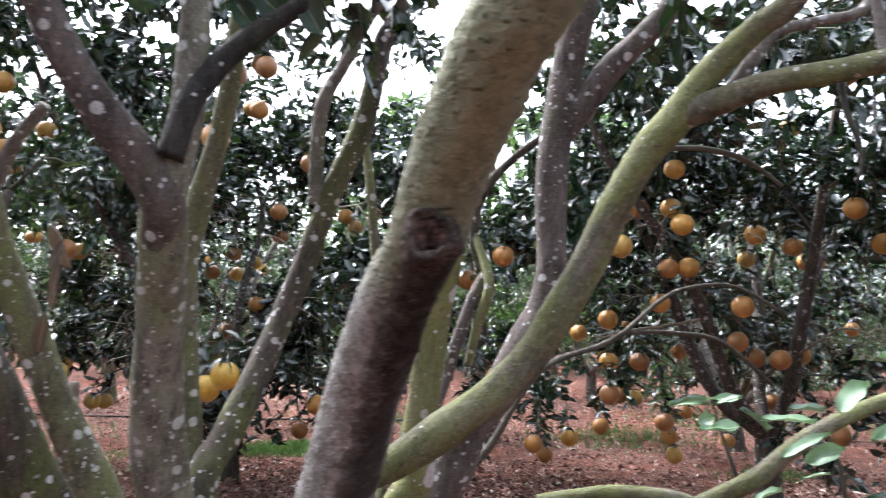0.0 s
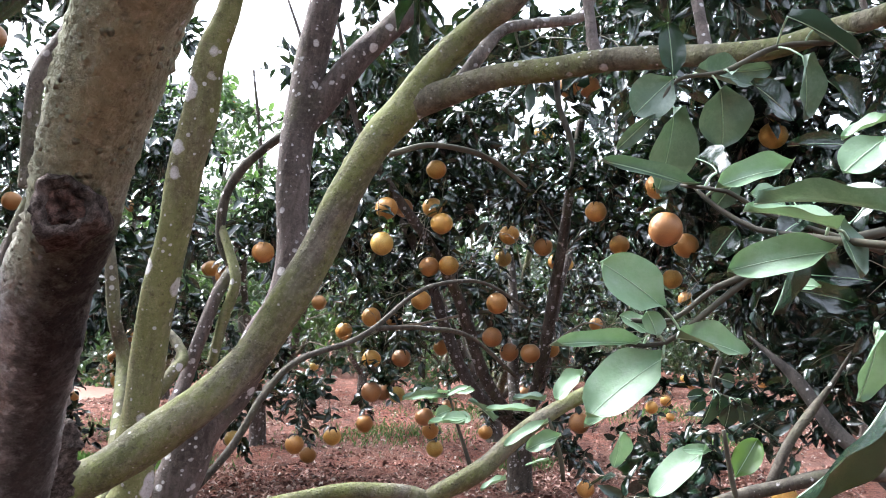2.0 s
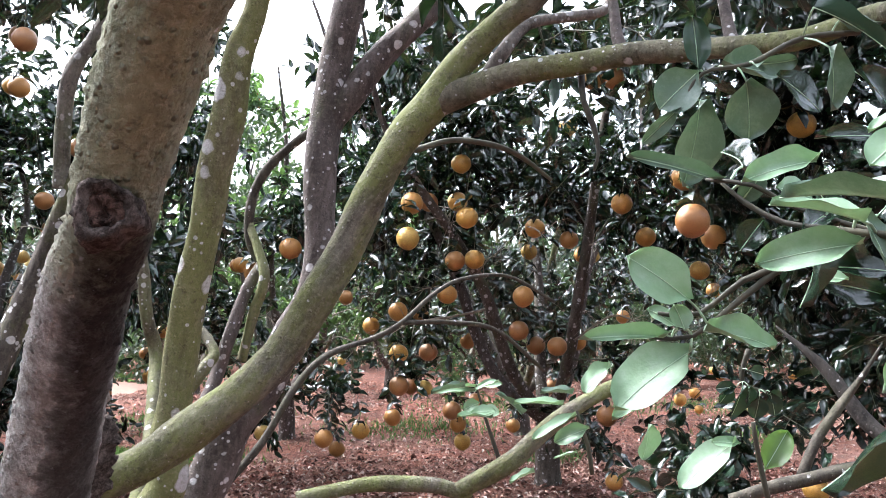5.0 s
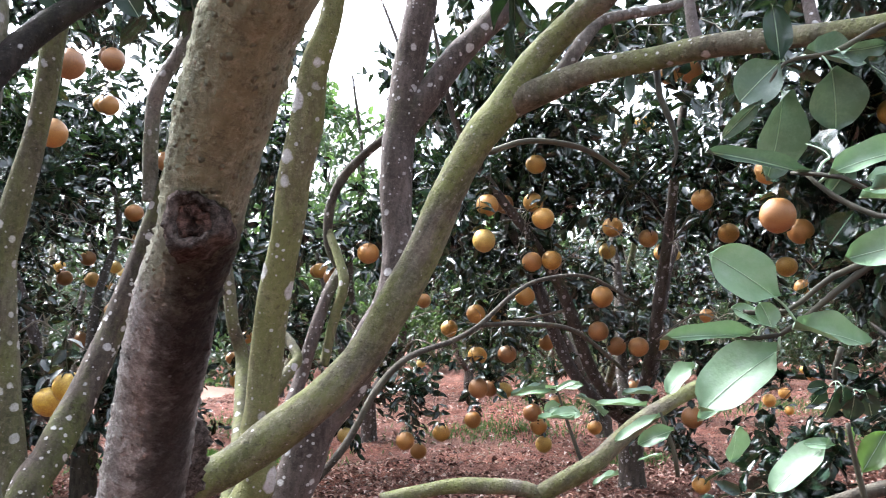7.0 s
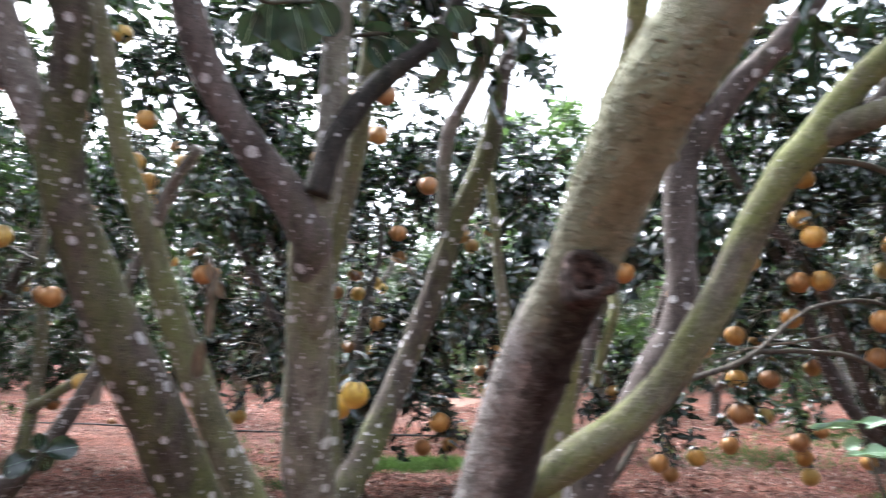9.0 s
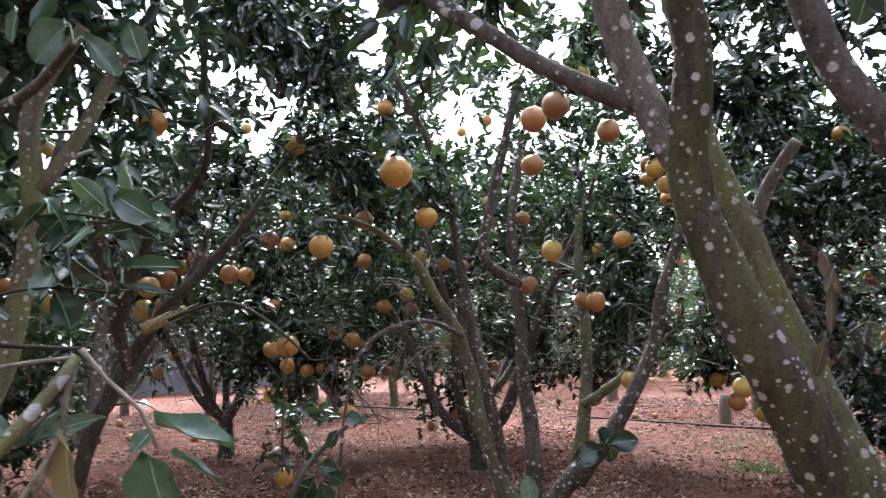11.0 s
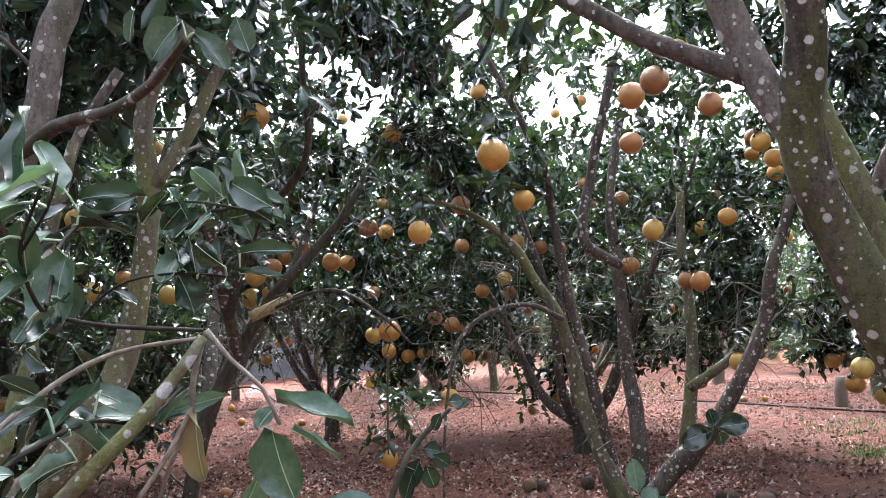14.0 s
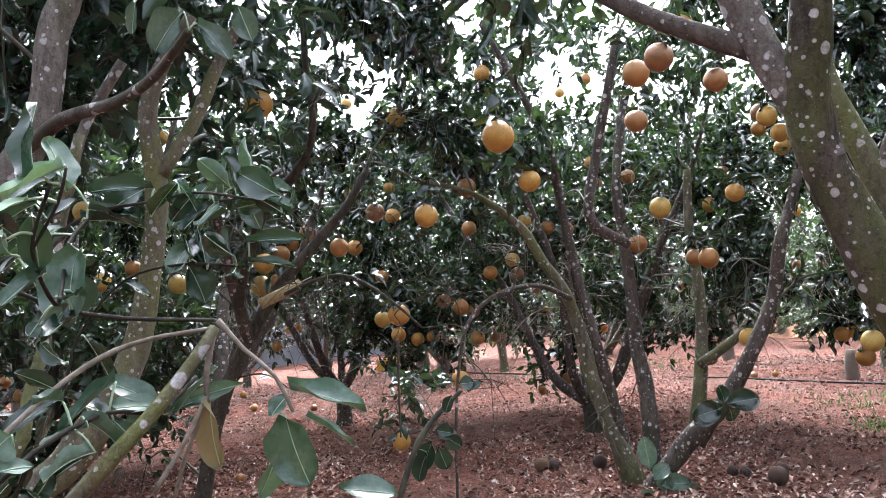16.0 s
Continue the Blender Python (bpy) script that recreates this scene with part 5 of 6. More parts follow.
for gx_ in np.arange(-36, 27, 3.9):
    for gy_ in np.arange(-11, 38, 3.9):
        x, y = gx_ + rng.normal(0, 0.45), gy_ + rng.normal(0, 0.45) + 1.3
        if math.hypot(x, y) > 44 or (x < -19 and y < 24) or min(math.hypot(x - a, y - b) for a, b in taken) < 3.0 or (math.hypot(x, y) < 4.5):
            continue
        if y < -8 or (x > 14 and y < 2):
            continue
        rows_at.append((x, y))
for x, y in rows_at:
    far_off = math.hypot(x, y) > (18 if x > -6 else 22)
    src_tree = hedge[int(rng.integers(3))] if far_off else kinds[int(rng.integers(len(kinds)))]
    copy_thing(src_tree, pose(x, y, 0, 0, 0, rng.uniform(0, 360)) @ Matrix.Diagonal((1, 1, rng.uniform(0.88, 1.18), 1)))

# the last three stand unseen beside and behind the path, added to block light
for x, y, a in ((-17.2, 8.6, 40), (-17.6, 4.0, 200), (-16.4, 13.0, 120), (3.5, -0.9, 75), (-0.2, -4.3, 160), (-4.0, -3.6, 300)):
    copy_thing(kinds[1], pose(x, y, 0, 0, 0, a))

# far wood closing the view
rng = np.random.default_rng(88)
n = 16000
a = rng.uniform(0, 2 * np.pi, n)
r = 52 + rng.uniform(0, 10, n)
top = 4.6 + 1.3 * np.sin(a * 9) + 0.9 * np.sin(a * 23 + 1) + 0.6 * np.sin(a * 51)
base = np.c_[r * np.cos(a), r * np.sin(a), top * rng.uniform(0.02, 1, n) ** 0.8]
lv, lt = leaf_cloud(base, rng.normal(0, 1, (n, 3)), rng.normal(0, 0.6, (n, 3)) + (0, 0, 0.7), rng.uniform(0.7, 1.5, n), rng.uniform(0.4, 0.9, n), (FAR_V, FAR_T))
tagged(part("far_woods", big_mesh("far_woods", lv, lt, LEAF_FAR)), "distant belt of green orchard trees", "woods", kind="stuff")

# ---- fruit ----
def peel_mesh(seed):
    rng = np.random.default_rng(seed)
    bm = bmesh.new()
    bmesh.ops.create_uvsphere(bm, u_segments=20, v_segments=13, radius=0.5)
    squash, neck = rng.uniform(0.93, 1.03), rng.uniform(0.0, 0.07)
    for v in bm.verts:
        z = v.co.z
        k = 1 - neck * max(0, z) * 2 + 0.02 * math.sin(3 * math.atan2(v.co.y, v.co.x) + seed)
        v.co = (v.co.x * k, v.co.y * k, z * squash - 0.05 * max(0, abs(z) - 0.44) * 6)
    me = bpy.data.meshes.new("pomelo")
    bm.to_mesh(me)
    bm.free()
    me.materials.append(PEEL)
    me.polygons.foreach_set("use_smooth", np.ones(len(me.polygons), bool))
    return me


PEELS = [peel_mesh(k) for k in range(5)]
sv, st = tube([(0, 0, 0.46, 0.03), (0.02, 0.01, 0.7, 0.02), (0.06, 0.0, 1.3, 0.018), (0.02, 0.1, 2.0, 0.02)], 6, 0.2, 0.1, 1)
STALK = big_mesh("stalk", sv, st, TWIG)
rng = np.random.default_rng(5)
SPRAYS = []
for k in range(4):
    m_ = 13
    b0 = np.c_[rng.normal(0.02, 0.08, m_), rng.normal(0.03, 0.08, m_), rng.uniform(0.5, 1.7, m_)]
    lv, lt = leaf_cloud(b0, np.c_[rng.normal(0, 1, (m_, 2)), rng.normal(-0.5, 0.45, m_)], rng.normal(0, 0.5, (m_, 3)) + (0, 0, 1), rng.uniform(0.5, 0.85, m_), rng.uniform(0.26, 0.42, m_))
    SPRAYS.append(big_mesh("leaf_spray", lv, lt, LEAF_SHADED))


def pomelo(at, size, k, tilt=(0, 0)):
    ob = new("pomelo", PEELS[k % 5])
    ob.matrix_world = pose(*at, tilt[0], tilt[1], 71 * k % 360) @ Matrix.Scale(size, 4)
    tagged(ob, "ripe orange-yellow pomelo hanging from a twig", "fruit", "pomelos on the trees")
    part("stalk", STALK, ob, "thin green-brown stalk")
    part("leaf_spray", SPRAYS[k % 4], ob, "dark green leaves")["kind"] = "stuff"
    return ob


for k, (x, y, z, s) in enumerate(FRUIT_AT):
    ob = pomelo((x, y, z), s, k, (rng.normal(0, 6), rng.normal(0, 6)))
    if math.hypot(x + 1.1, y - 4.6) < 0.45 and z < 1.4:
        ob.data = ob.data.copy()
        ob.data.materials[0] = PEEL_YELLOW
        ob["label"] = "bright yellow pomelo hanging low from a twig"


def fallen(rows):
    for k, (x, y, s) in enumerate(rows):
        ob = new("fallen_pomelo", PEELS[k % 5].copy())
        ob.data.materials[0] = PEEL_ROTTEN if k < 7 else PEEL
        z = float(ground_z(np.array([x]), np.array([y]))[0])
        ob.matrix_world = pose(x, y, z + s * 0.42, 70 + 31 * k, 20 * k, 50 * k) @ Matrix.Scale(s, 4)
        tagged(ob, "rotten dark fallen pomelo on the red soil" if k < 7 else "pale fallen pomelo lying on the red soil", "fruit", "fallen pomelos")


fallen([(-3.37, 5.58, 0.148), (-3.52, 5.93, 0.113), (-4.83, 5.38, 0.124), (-5.11, 4.96, 0.132), (-5.09, 5.08, 0.105), (-3.75, 5.62, 0.090), (-3.65, 5.63, 0.090), (-13.25, 6.66, 0.136), (-11.67, 6.87, 0.126), (-15.41, 7.58, 0.150), (-7.15, 12.42, 0.129), (-7.06, 12.96, 0.113), (-7.24, 3.30, 0.090)])

# ---- near sprays of large leaves ----
BL_V, BL_T = [], []
for j in range(17):
    u = j / 16
    half = 0.5 * math.sin(math.pi * u**1.12) ** 0.54 * min(1, 0.35 + 2.6 * u)
    for c in (-1, -0.5, 0, 0.5, 1):
        BL_V.append((u, c * half + 0.0, 0.12 * c * c * (1 - 0.4 * u) - 0.16 * u * u + 0.022 * math.sin(11 * u + 2 * c) * abs(c)))
for j in range(16):
    for c in range(4):
        p = j * 5 + c
        BL_T += [(p, p + 5, p + 6), (p, p + 6, p + 1)]
BL_V, BL_T = np.array(BL_V), np.array(BL_T)


def sprig(label, stem_pts, rows, mat_, face=(0, -1, 0.5), stem_mat=None, spread=0.25, fill=0):
    """A leafy twig: a stem and each of its large leaves (base, tip, width)."""
    rng = np.random.default_rng(len(bpy.data.objects))
    tw = tree_empty("leafy_twig", label, group="")
    tw["category"] = "twig"
    if stem_pts:
        limb("stem", stem_pts, stem_mat or TWIG, tw, sides=8, step=0.02, rough=0.08)
    given, rows = len(rows), list(rows)
    for _ in range(fill):
        q = smooth_path(stem_pts, 0.02)[:, :3]
        b = q[int(rng.integers(len(q)))] + rng.normal(0, 0.012, 3)
        w = unit(rng.normal(0, 1, 3) + (0, 0, 0.15)) * rng.uniform(0.05, 0.09)
        rows.append((*b, *(b + w), np.linalg.norm(w) * rng.uniform(0.4, 0.5)))
    for k, (bx, by, bz, tx, ty, tz, w) in enumerate(rows):
        b, t = np.array((bx, by, bz)), np.array((tx, ty, tz))
        f = np.array(face) + rng.normal(0, spread if k < given else 0.9, 3)
        ln = np.linalg.norm(t - b)
        lv, lt = leaf_cloud(b[None], (t - b)[None], f[None], np.array([ln]), np.array([w * 1.12]), (BL_V * (1, 1, rng.uniform(0.7, 1.9)), BL_T))
        blade = part("leaf", big_mesh("leaf", lv, lt, mat_ if not isinstance(mat_, tuple) else mat_[int(rng.integers(len(mat_)))]), tw)
        rib = lv.reshape(17, 5, 3)[::2, 2]
        lift = unit(f - unit(t - b) * (f @ unit(t - b))) * 0.0003
        rv, rt = tube([(*(p + lift), 0.00025 * (1 - 0.8 * i / 8) * max(1, ln / 0.12)) for i, p in enumerate(rib)], 4, 0.03, 0.0, 1)
        part("midrib", big_mesh("midrib", rv, rt, LEAF_RIB), blade, "pale midrib")
        if stem_pts:
            q = smooth_path(stem_pts, 0.02)[:, :3]
            near = q[np.argmin(np.linalg.norm(q - b, axis=1))]
            if np.linalg.norm(near - b) > 0.07 * max(1, ln / 0.12):
                continue
            v, t_ = tube([(*near, 0.0018), (*((near + b) / 2 + (0, 0, 0.004)), 0.0016), (*b, 0.0015)], 5, 0.02, 0.05, 1)
            part("petiole", big_mesh("petiole", v, t_, LEAF_RIB), tw)
    return tw


sprig("twig of pale green pomelo leaves close to the path", [(0.55, 1.07, 1.352, 0.003), (0.6, 1.06, 1.352, 0.003), (0.66, 1.04, 1.4, 0.004), (0.71, 1.02, 1.44, 0.005), (0.78, 1.00, 1.47, 0.006), (0.86, 0.98, 1.49, 0.006)], [(0.592, 1.053, 1.397, 0.518, 1.047, 1.451, 0.06), (0.596, 1.057, 1.334, 0.492, 1.058, 1.279, 0.07), (0.61, 1.049, 1.358, 0.7, 1.025, 1.353, 0.039), (0.588, 1.057, 1.36, 0.578, 1.056, 1.391, 0.028), (0.562, 1.064, 1.351, 0.455, 1.038, 1.36, 0.02), (0.58, 1.06, 1.362, 0.55, 1.07, 1.39, 0.03)], LEAF_NEAR_LIT)
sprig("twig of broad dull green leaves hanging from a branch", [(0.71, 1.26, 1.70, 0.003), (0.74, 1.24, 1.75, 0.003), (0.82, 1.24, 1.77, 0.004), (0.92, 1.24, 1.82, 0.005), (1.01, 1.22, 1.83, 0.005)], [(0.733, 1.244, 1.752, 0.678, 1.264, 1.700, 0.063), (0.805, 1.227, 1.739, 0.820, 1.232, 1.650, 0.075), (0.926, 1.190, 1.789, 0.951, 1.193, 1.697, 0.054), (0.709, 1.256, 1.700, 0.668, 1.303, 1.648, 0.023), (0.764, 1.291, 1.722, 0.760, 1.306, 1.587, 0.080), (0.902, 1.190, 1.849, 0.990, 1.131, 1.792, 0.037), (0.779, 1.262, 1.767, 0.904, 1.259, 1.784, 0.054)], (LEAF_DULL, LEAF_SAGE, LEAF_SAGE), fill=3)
sprig("twig of long pale green leaves across the path", [(0.586, 0.972, 1.532, 0.002), (0.602, 0.943, 1.5, 0.003), (0.624, 0.907, 1.474, 0.003), (0.646, 0.865, 1.464, 0.003), (0.664, 0.824, 1.454, 0.004), (0.688, 0.774, 1.444, 0.004)], [(0.583, 0.963, 1.528, 0.48, 0.969, 1.559, 0.018), (0.65, 0.887, 1.538, 0.578, 0.905, 1.53, 0.03), (0.621, 0.724, 1.465, 0.564, 0.818, 1.512, 0.045), (0.63, 0.8, 1.461, 0.568, 0.844, 1.498, 0.03), (0.668, 0.848, 1.447, 0.578, 0.895, 1.436, 0.038), (0.699, 0.811, 1.555, 0.656, 0.818, 1.525, 0.039), (0.714, 0.818, 1.578, 0.682, 0.85, 1.572, 0.023), (0.622, 0.934, 1.537, 0.603, 0.954, 1.503, 0.024), (0.652, 0.832, 1.474, 0.665, 0.799, 1.424, 0.031), (0.711, 0.92, 1.415, 0.685, 0.942, 1.421, 0.018)], (LEAF_NEAR_LIT, LEAF_NEAR_LIT, LEAF_SAGE), (-0.1, -0.75, 0.7))
sprig("dark shaded leaves behind the pale twig", [(0.57, 0.97, 1.53, 0.002), (0.61, 0.94, 1.52, 0.003), (0.64, 0.93, 1.50, 0.003), (0.67, 0.90, 1.48, 0.003), (0.74, 0.86, 1.45, 0.004)], [(0.739, 0.999, 1.593, 0.823, 0.976, 1.603, 0.024), (0.817, 1.172, 1.732, 0.890, 1.158, 1.685, 0.064), (0.929, 1.143, 1.736, 0.993, 1.130, 1.694, 0.055), (0.748, 1.007, 1.489, 0.843, 1.018, 1.446, 0.045), (0.753, 1.032, 1.438, 0.847, 0.986, 1.436, 0.030), (0.760, 1.063, 1.424, 0.877, 1.033, 1.409, 0.044), (0.743, 1.111, 1.507, 0.714, 1.122, 1.469, 0.035), (0.845, 1.079, 1.556, 0.912, 1.062, 1.545, 0.031)], LEAF_SHADED, fill=6)
sprig("few pale green leaves on a thin twig", [(0.56, 1.07, 1.38, 0.003), (0.61, 1.06, 1.38, 0.003), (0.66, 1.04, 1.42, 0.004), (0.71, 1.02, 1.44, 0.005), (0.78, 1.00, 1.47, 0.006), (0.86, 0.98, 1.49, 0.006)], [(0.663, 0.974, 1.525, 0.706, 0.964, 1.516, 0.041), (0.741, 1.005, 1.529, 0.779, 0.994, 1.539, 0.028), (0.721, 0.965, 1.464, 0.696, 0.974, 1.438, 0.024)], LEAF_NEAR_LIT)
sprig("drooping twig of dark leaves low over the soil", [(1.81, 2.72, 1.28, 0.010), (1.79, 2.74, 1.19, 0.009), (1.81, 2.74, 1.15, 0.007), (1.87, 2.72, 1.13, 0.005)], [(1.725, 2.707, 1.153, 1.696, 2.721, 1.086, 0.056), (1.763, 2.696, 1.157, 1.743, 2.714, 1.030, 0.056), (1.783, 2.692, 1.153, 1.796, 2.695, 1.082, 0.052), (1.822, 2.684, 1.123, 1.813, 2.696, 1.034, 0.060), (1.856, 2.674, 1.133, 1.881, 2.677, 1.046, 0.056), (1.741, 2.703, 1.149, 1.677, 2.720, 1.145, 0.044), (1.841, 2.679, 1.129, 1.903, 2.665, 1.105, 0.044), (1.781, 2.686, 1.208, 1.839, 2.673, 1.192, 0.048)], LEAF_DULL, (0.1, -0.95, 0.1))
sprig("thin upright shoot with a yellow-green leaf", [(1.26, 1.86, 0.96, 0.007), (1.24, 1.86, 1.05, 0.006), (1.22, 1.85, 1.14, 0.005)], [(1.283, 1.901, 1.021, 1.334, 1.878, 1.114, 0.060), (1.252, 1.899, 1.123, 1.271, 1.898, 1.082, 0.027)], LEAF_YOUNG, (0.1, -0.8, 0.4))
sprig("thin upright shoot with small grey-green leaves", [(0.82, 2.51, 0.94, 0.007), (0.79, 2.51, 1.03, 0.006), (0.77, 2.51, 1.09, 0.005), (0.74, 2.51, 1.19, 0.003)], [(0.743, 2.509, 1.183, 0.690, 2.523, 1.195, 0.030), (0.746, 2.508, 1.187, 0.815, 2.488, 1.199, 0.030), (0.753, 2.512, 1.137, 0.705, 2.527, 1.120, 0.037), (0.761, 2.511, 1.120, 0.810, 2.499, 1.109, 0.040), (0.736, 2.513, 1.170, 0.622, 2.543, 1.178, 0.027)], LEAF_NEAR_LIT, (0.1, -0.6, 0.9))
sprig("pale leaf very close to the path", [(0.46, 0.58, 1.37, 0.001), (0.46, 0.58, 1.36, 0.002), (0.48, 0.57, 1.34, 0.002)], [(0.456, 0.576, 1.367, 0.453, 0.582, 1.322, 0.021)], LEAF_NEAR_LIT)
sprig("large dark leaf very close to the path", [(0.46, 0.58, 1.37, 0.001), (0.46, 0.58, 1.36, 0.002), (0.48, 0.57, 1.34, 0.002)], [(0.505, 0.620, 1.323, 0.464, 0.639, 1.243, 0.050)], LEAF_SHADED, (0.3, -0.9, -0.4))
sprig("upright shoot of grey-green leaves on a low branch", [(0.60, 2.19, 0.95, 0.023), (0.72, 2.15, 1.02, 0.024), (0.79, 2.14, 1.08, 0.023), (0.87, 2.13, 1.14, 0.022), (0.96, 2.12, 1.19, 0.020), (1.06, 2.12, 1.23, 0.018), (1.17, 2.08, 1.28, 0.013)], [(0.903, 1.923, 1.271, 0.831, 1.947, 1.221, 0.061), (1.007, 1.904, 1.188, 0.903, 1.934, 1.166, 0.037), (0.987, 1.915, 1.136, 0.989, 1.923, 1.050, 0.082), (1.189, 1.866, 1.099, 1.054, 1.912, 0.995, 0.082), (1.194, 1.865, 1.089, 1.133, 1.881, 1.099, 0.026), (0.794, 1.961, 1.179, 0.684, 1.988, 1.198, 0.034), (0.826, 1.955, 1.158, 0.722, 1.987, 1.108, 0.032), (0.855, 1.950, 1.126, 0.774, 1.974, 1.100, 0.040)], LEAF_NEAR_LIT, (0.1, -0.6, 0.9), BARK_GREEN)
sprig("low arching branch with young grey-green leaves", [(0.20, 2.24, 0.94, 0.020), (0.36, 2.22, 0.97, 0.020), (0.47, 2.21, 0.97, 0.021), (0.56, 2.20, 0.96, 0.020), (0.63, 2.19, 0.93, 0.019)], [(0.769, 2.089, 1.006, 0.706, 2.107, 0.992, 0.028), (0.734, 2.084, 1.147, 0.687, 2.090, 1.211, 0.028), (0.613, 2.115, 1.151, 0.672, 2.099, 1.161, 0.033), (0.598, 2.113, 1.214, 0.517, 2.134, 1.217, 0.018), (0.679, 2.090, 1.228, 0.620, 2.107, 1.214, 0.022), (0.855, 2.047, 1.197, 0.781, 2.064, 1.217, 0.031), (0.869, 2.058, 1.054, 0.812, 2.074, 1.045, 0.022), (0.665, 2.103, 1.138, 0.583, 2.122, 1.158, 0.028)], (LEAF_NEAR_LIT, LEAF_SAGE, LEAF_NEAR_LIT), (0.1, -0.5, 1.0), BARK_GREEN)
dead = sprig("forked dead twig with broad drooping green leaves", [(-1.50, 0.16, 1.19, 0.012), (-1.47, 0.21, 1.25, 0.011), (-1.46, 0.26, 1.30, 0.010), (-1.45, 0.31, 1.36, 0.008), (-1.45, 0.34, 1.40, 0.007)], [(-1.397, 0.412, 1.276, -1.358, 0.407, 1.186, 0.063), (-1.389, 0.417, 1.308, -1.284, 0.461, 1.301, 0.034), (-1.410, 0.398, 1.275, -1.396, 0.410, 1.304, 0.026), (-1.430, 0.370, 1.322, -1.484, 0.310, 1.307, 0.020), (-1.380, 0.432, 1.272, -1.361, 0.503, 1.234, 0.023), (-1.408, 0.405, 1.235, -1.427, 0.392, 1.160, 0.034), (-1.359, 0.467, 1.170, -1.308, 0.526, 1.167, 0.041)], (LEAF_SAGE, LEAF_GLOSS), (0.6, -0.7, 0.5), BARK_PALE, 0.4)
for pts, mt in (([(-1.50, 0.07, 1.27, 0.004), (-1.50, 0.14, 1.33, 0.004), (-1.49, 0.20, 1.37, 0.004), (-1.48, 0.26, 1.39, 0.003), (-1.45, 0.34, 1.40, 0.003)], TWIG_PALE), ([(-1.59, 0.10, 1.48, 0.002), (-1.56, 0.17, 1.44, 0.003), (-1.51, 0.24, 1.42, 0.003), (-1.45, 0.34, 1.41, 0.003)], TWIG_DARK), ([(-1.44, 0.34, 1.41, 0.004), (-1.43, 0.37, 1.37, 0.003), (-1.40, 0.40, 1.33, 0.003), (-1.39, 0.42, 1.28, 0.003)], TWIG_PALE), ([(-1.45, 0.34, 1.40, 0.004), (-1.46, 0.33, 1.34, 0.004), (-1.46, 0.33, 1.30, 0.003)], TWIG_PALE), ([(-1.46, 0.33, 1.31, 0.003), (-1.47, 0.30, 1.25, 0.003), (-1.48, 0.26, 1.19, 0.003)], TWIG_PALE), ([(-1.47, 0.33, 1.29, 0.003), (-1.49, 0.31, 1.23, 0.003), (-1.51, 0.30, 1.17, 0.003)], TWIG_PALE)):
    limb("stem", pts, mt, dead, sides=8, step=0.02, rough=0.12)
sprig("withered yellow leaf hanging from a dead twig", [], [(-1.462, 0.335, 1.305, -1.471, 0.336, 1.205, 0.04)], LEAF_DRY, (0.7, -0.7, 0.1))
sprig("twig of dark green leaves beside the path", [(-1.45, 0.47, 1.57, 0.001), (-1.50, 0.41, 1.59, 0.002), (-1.54, 0.36, 1.60, 0.002), (-1.58, 0.31, 1.59, 0.002), (-1.65, 0.25, 1.58, 0.003), (-1.71, 0.18, 1.53, 0.003), (-1.77, 0.12, 1.51, 0.004)], [(-1.666, 0.217, 1.639, -1.674, 0.135, 1.609, 0.049), (-1.699, 0.184, 1.598, -1.750, 0.130, 1.574, 0.043), (-1.581, 0.316, 1.610, -1.649, 0.238, 1.624, 0.030), (-1.644, 0.249, 1.578, -1.599, 0.299, 1.575, 0.020), (-1.541, 0.362, 1.602, -1.571, 0.333, 1.561, 0.025), (-1.528, 0.378, 1.590, -1.552, 0.354, 1.562, 0.023), (-1.491, 0.420, 1.589, -1.446, 0.472, 1.574, 0.032), (-1.677, 0.221, 1.499, -1.673, 0.234, 1.428, 0.060), (-1.697, 0.206, 1.437, -1.726, 0.176, 1.411, 0.038), (-1.712, 0.185, 1.477, -1.754, 0.138, 1.460, 0.035)], (LEAF_DULL, LEAF_SHADED, LEAF_DULL), (0.5, -0.3, 0.9), TWIG_DARK, 0.5, 14)
sprig("twig of narrow dark green leaves beside the path", [(-1.55, 0.45, 1.49, 0.002), (-1.61, 0.37, 1.50, 0.002), (-1.67, 0.30, 1.48, 0.002), (-1.73, 0.25, 1.40, 0.002), (-1.75, 0.23, 1.31, 0.003), (-1.79, 0.20, 1.23, 0.003), (-1.82, 0.17, 1.14, 0.004)], [(-1.677, 0.299, 1.480, -1.649, 0.334, 1.457, 0.021), (-1.608, 0.374, 1.500, -1.590, 0.402, 1.442, 0.051), (-1.542, 0.445, 1.527, -1.485, 0.509, 1.536, 0.024), (-1.545, 0.446, 1.496, -1.498, 0.499, 1.495, 0.017), (-1.749, 0.238, 1.310, -1.770, 0.144, 1.269, 0.037), (-1.756, 0.231, 1.300, -1.793, 0.198, 1.234, 0.037), (-1.728, 0.272, 1.221, -1.786, 0.211, 1.189, 0.024), (-1.799, 0.194, 1.210, -1.843, 0.150, 1.157, 0.045), (-1.713, 0.282, 1.274, -1.689, 0.315, 1.224, 0.037)], (LEAF_DULL, LEAF_SHADED, LEAF_DULL), (0.5, -0.3, 0.9), TWIG_DARK, 0.5, 14)
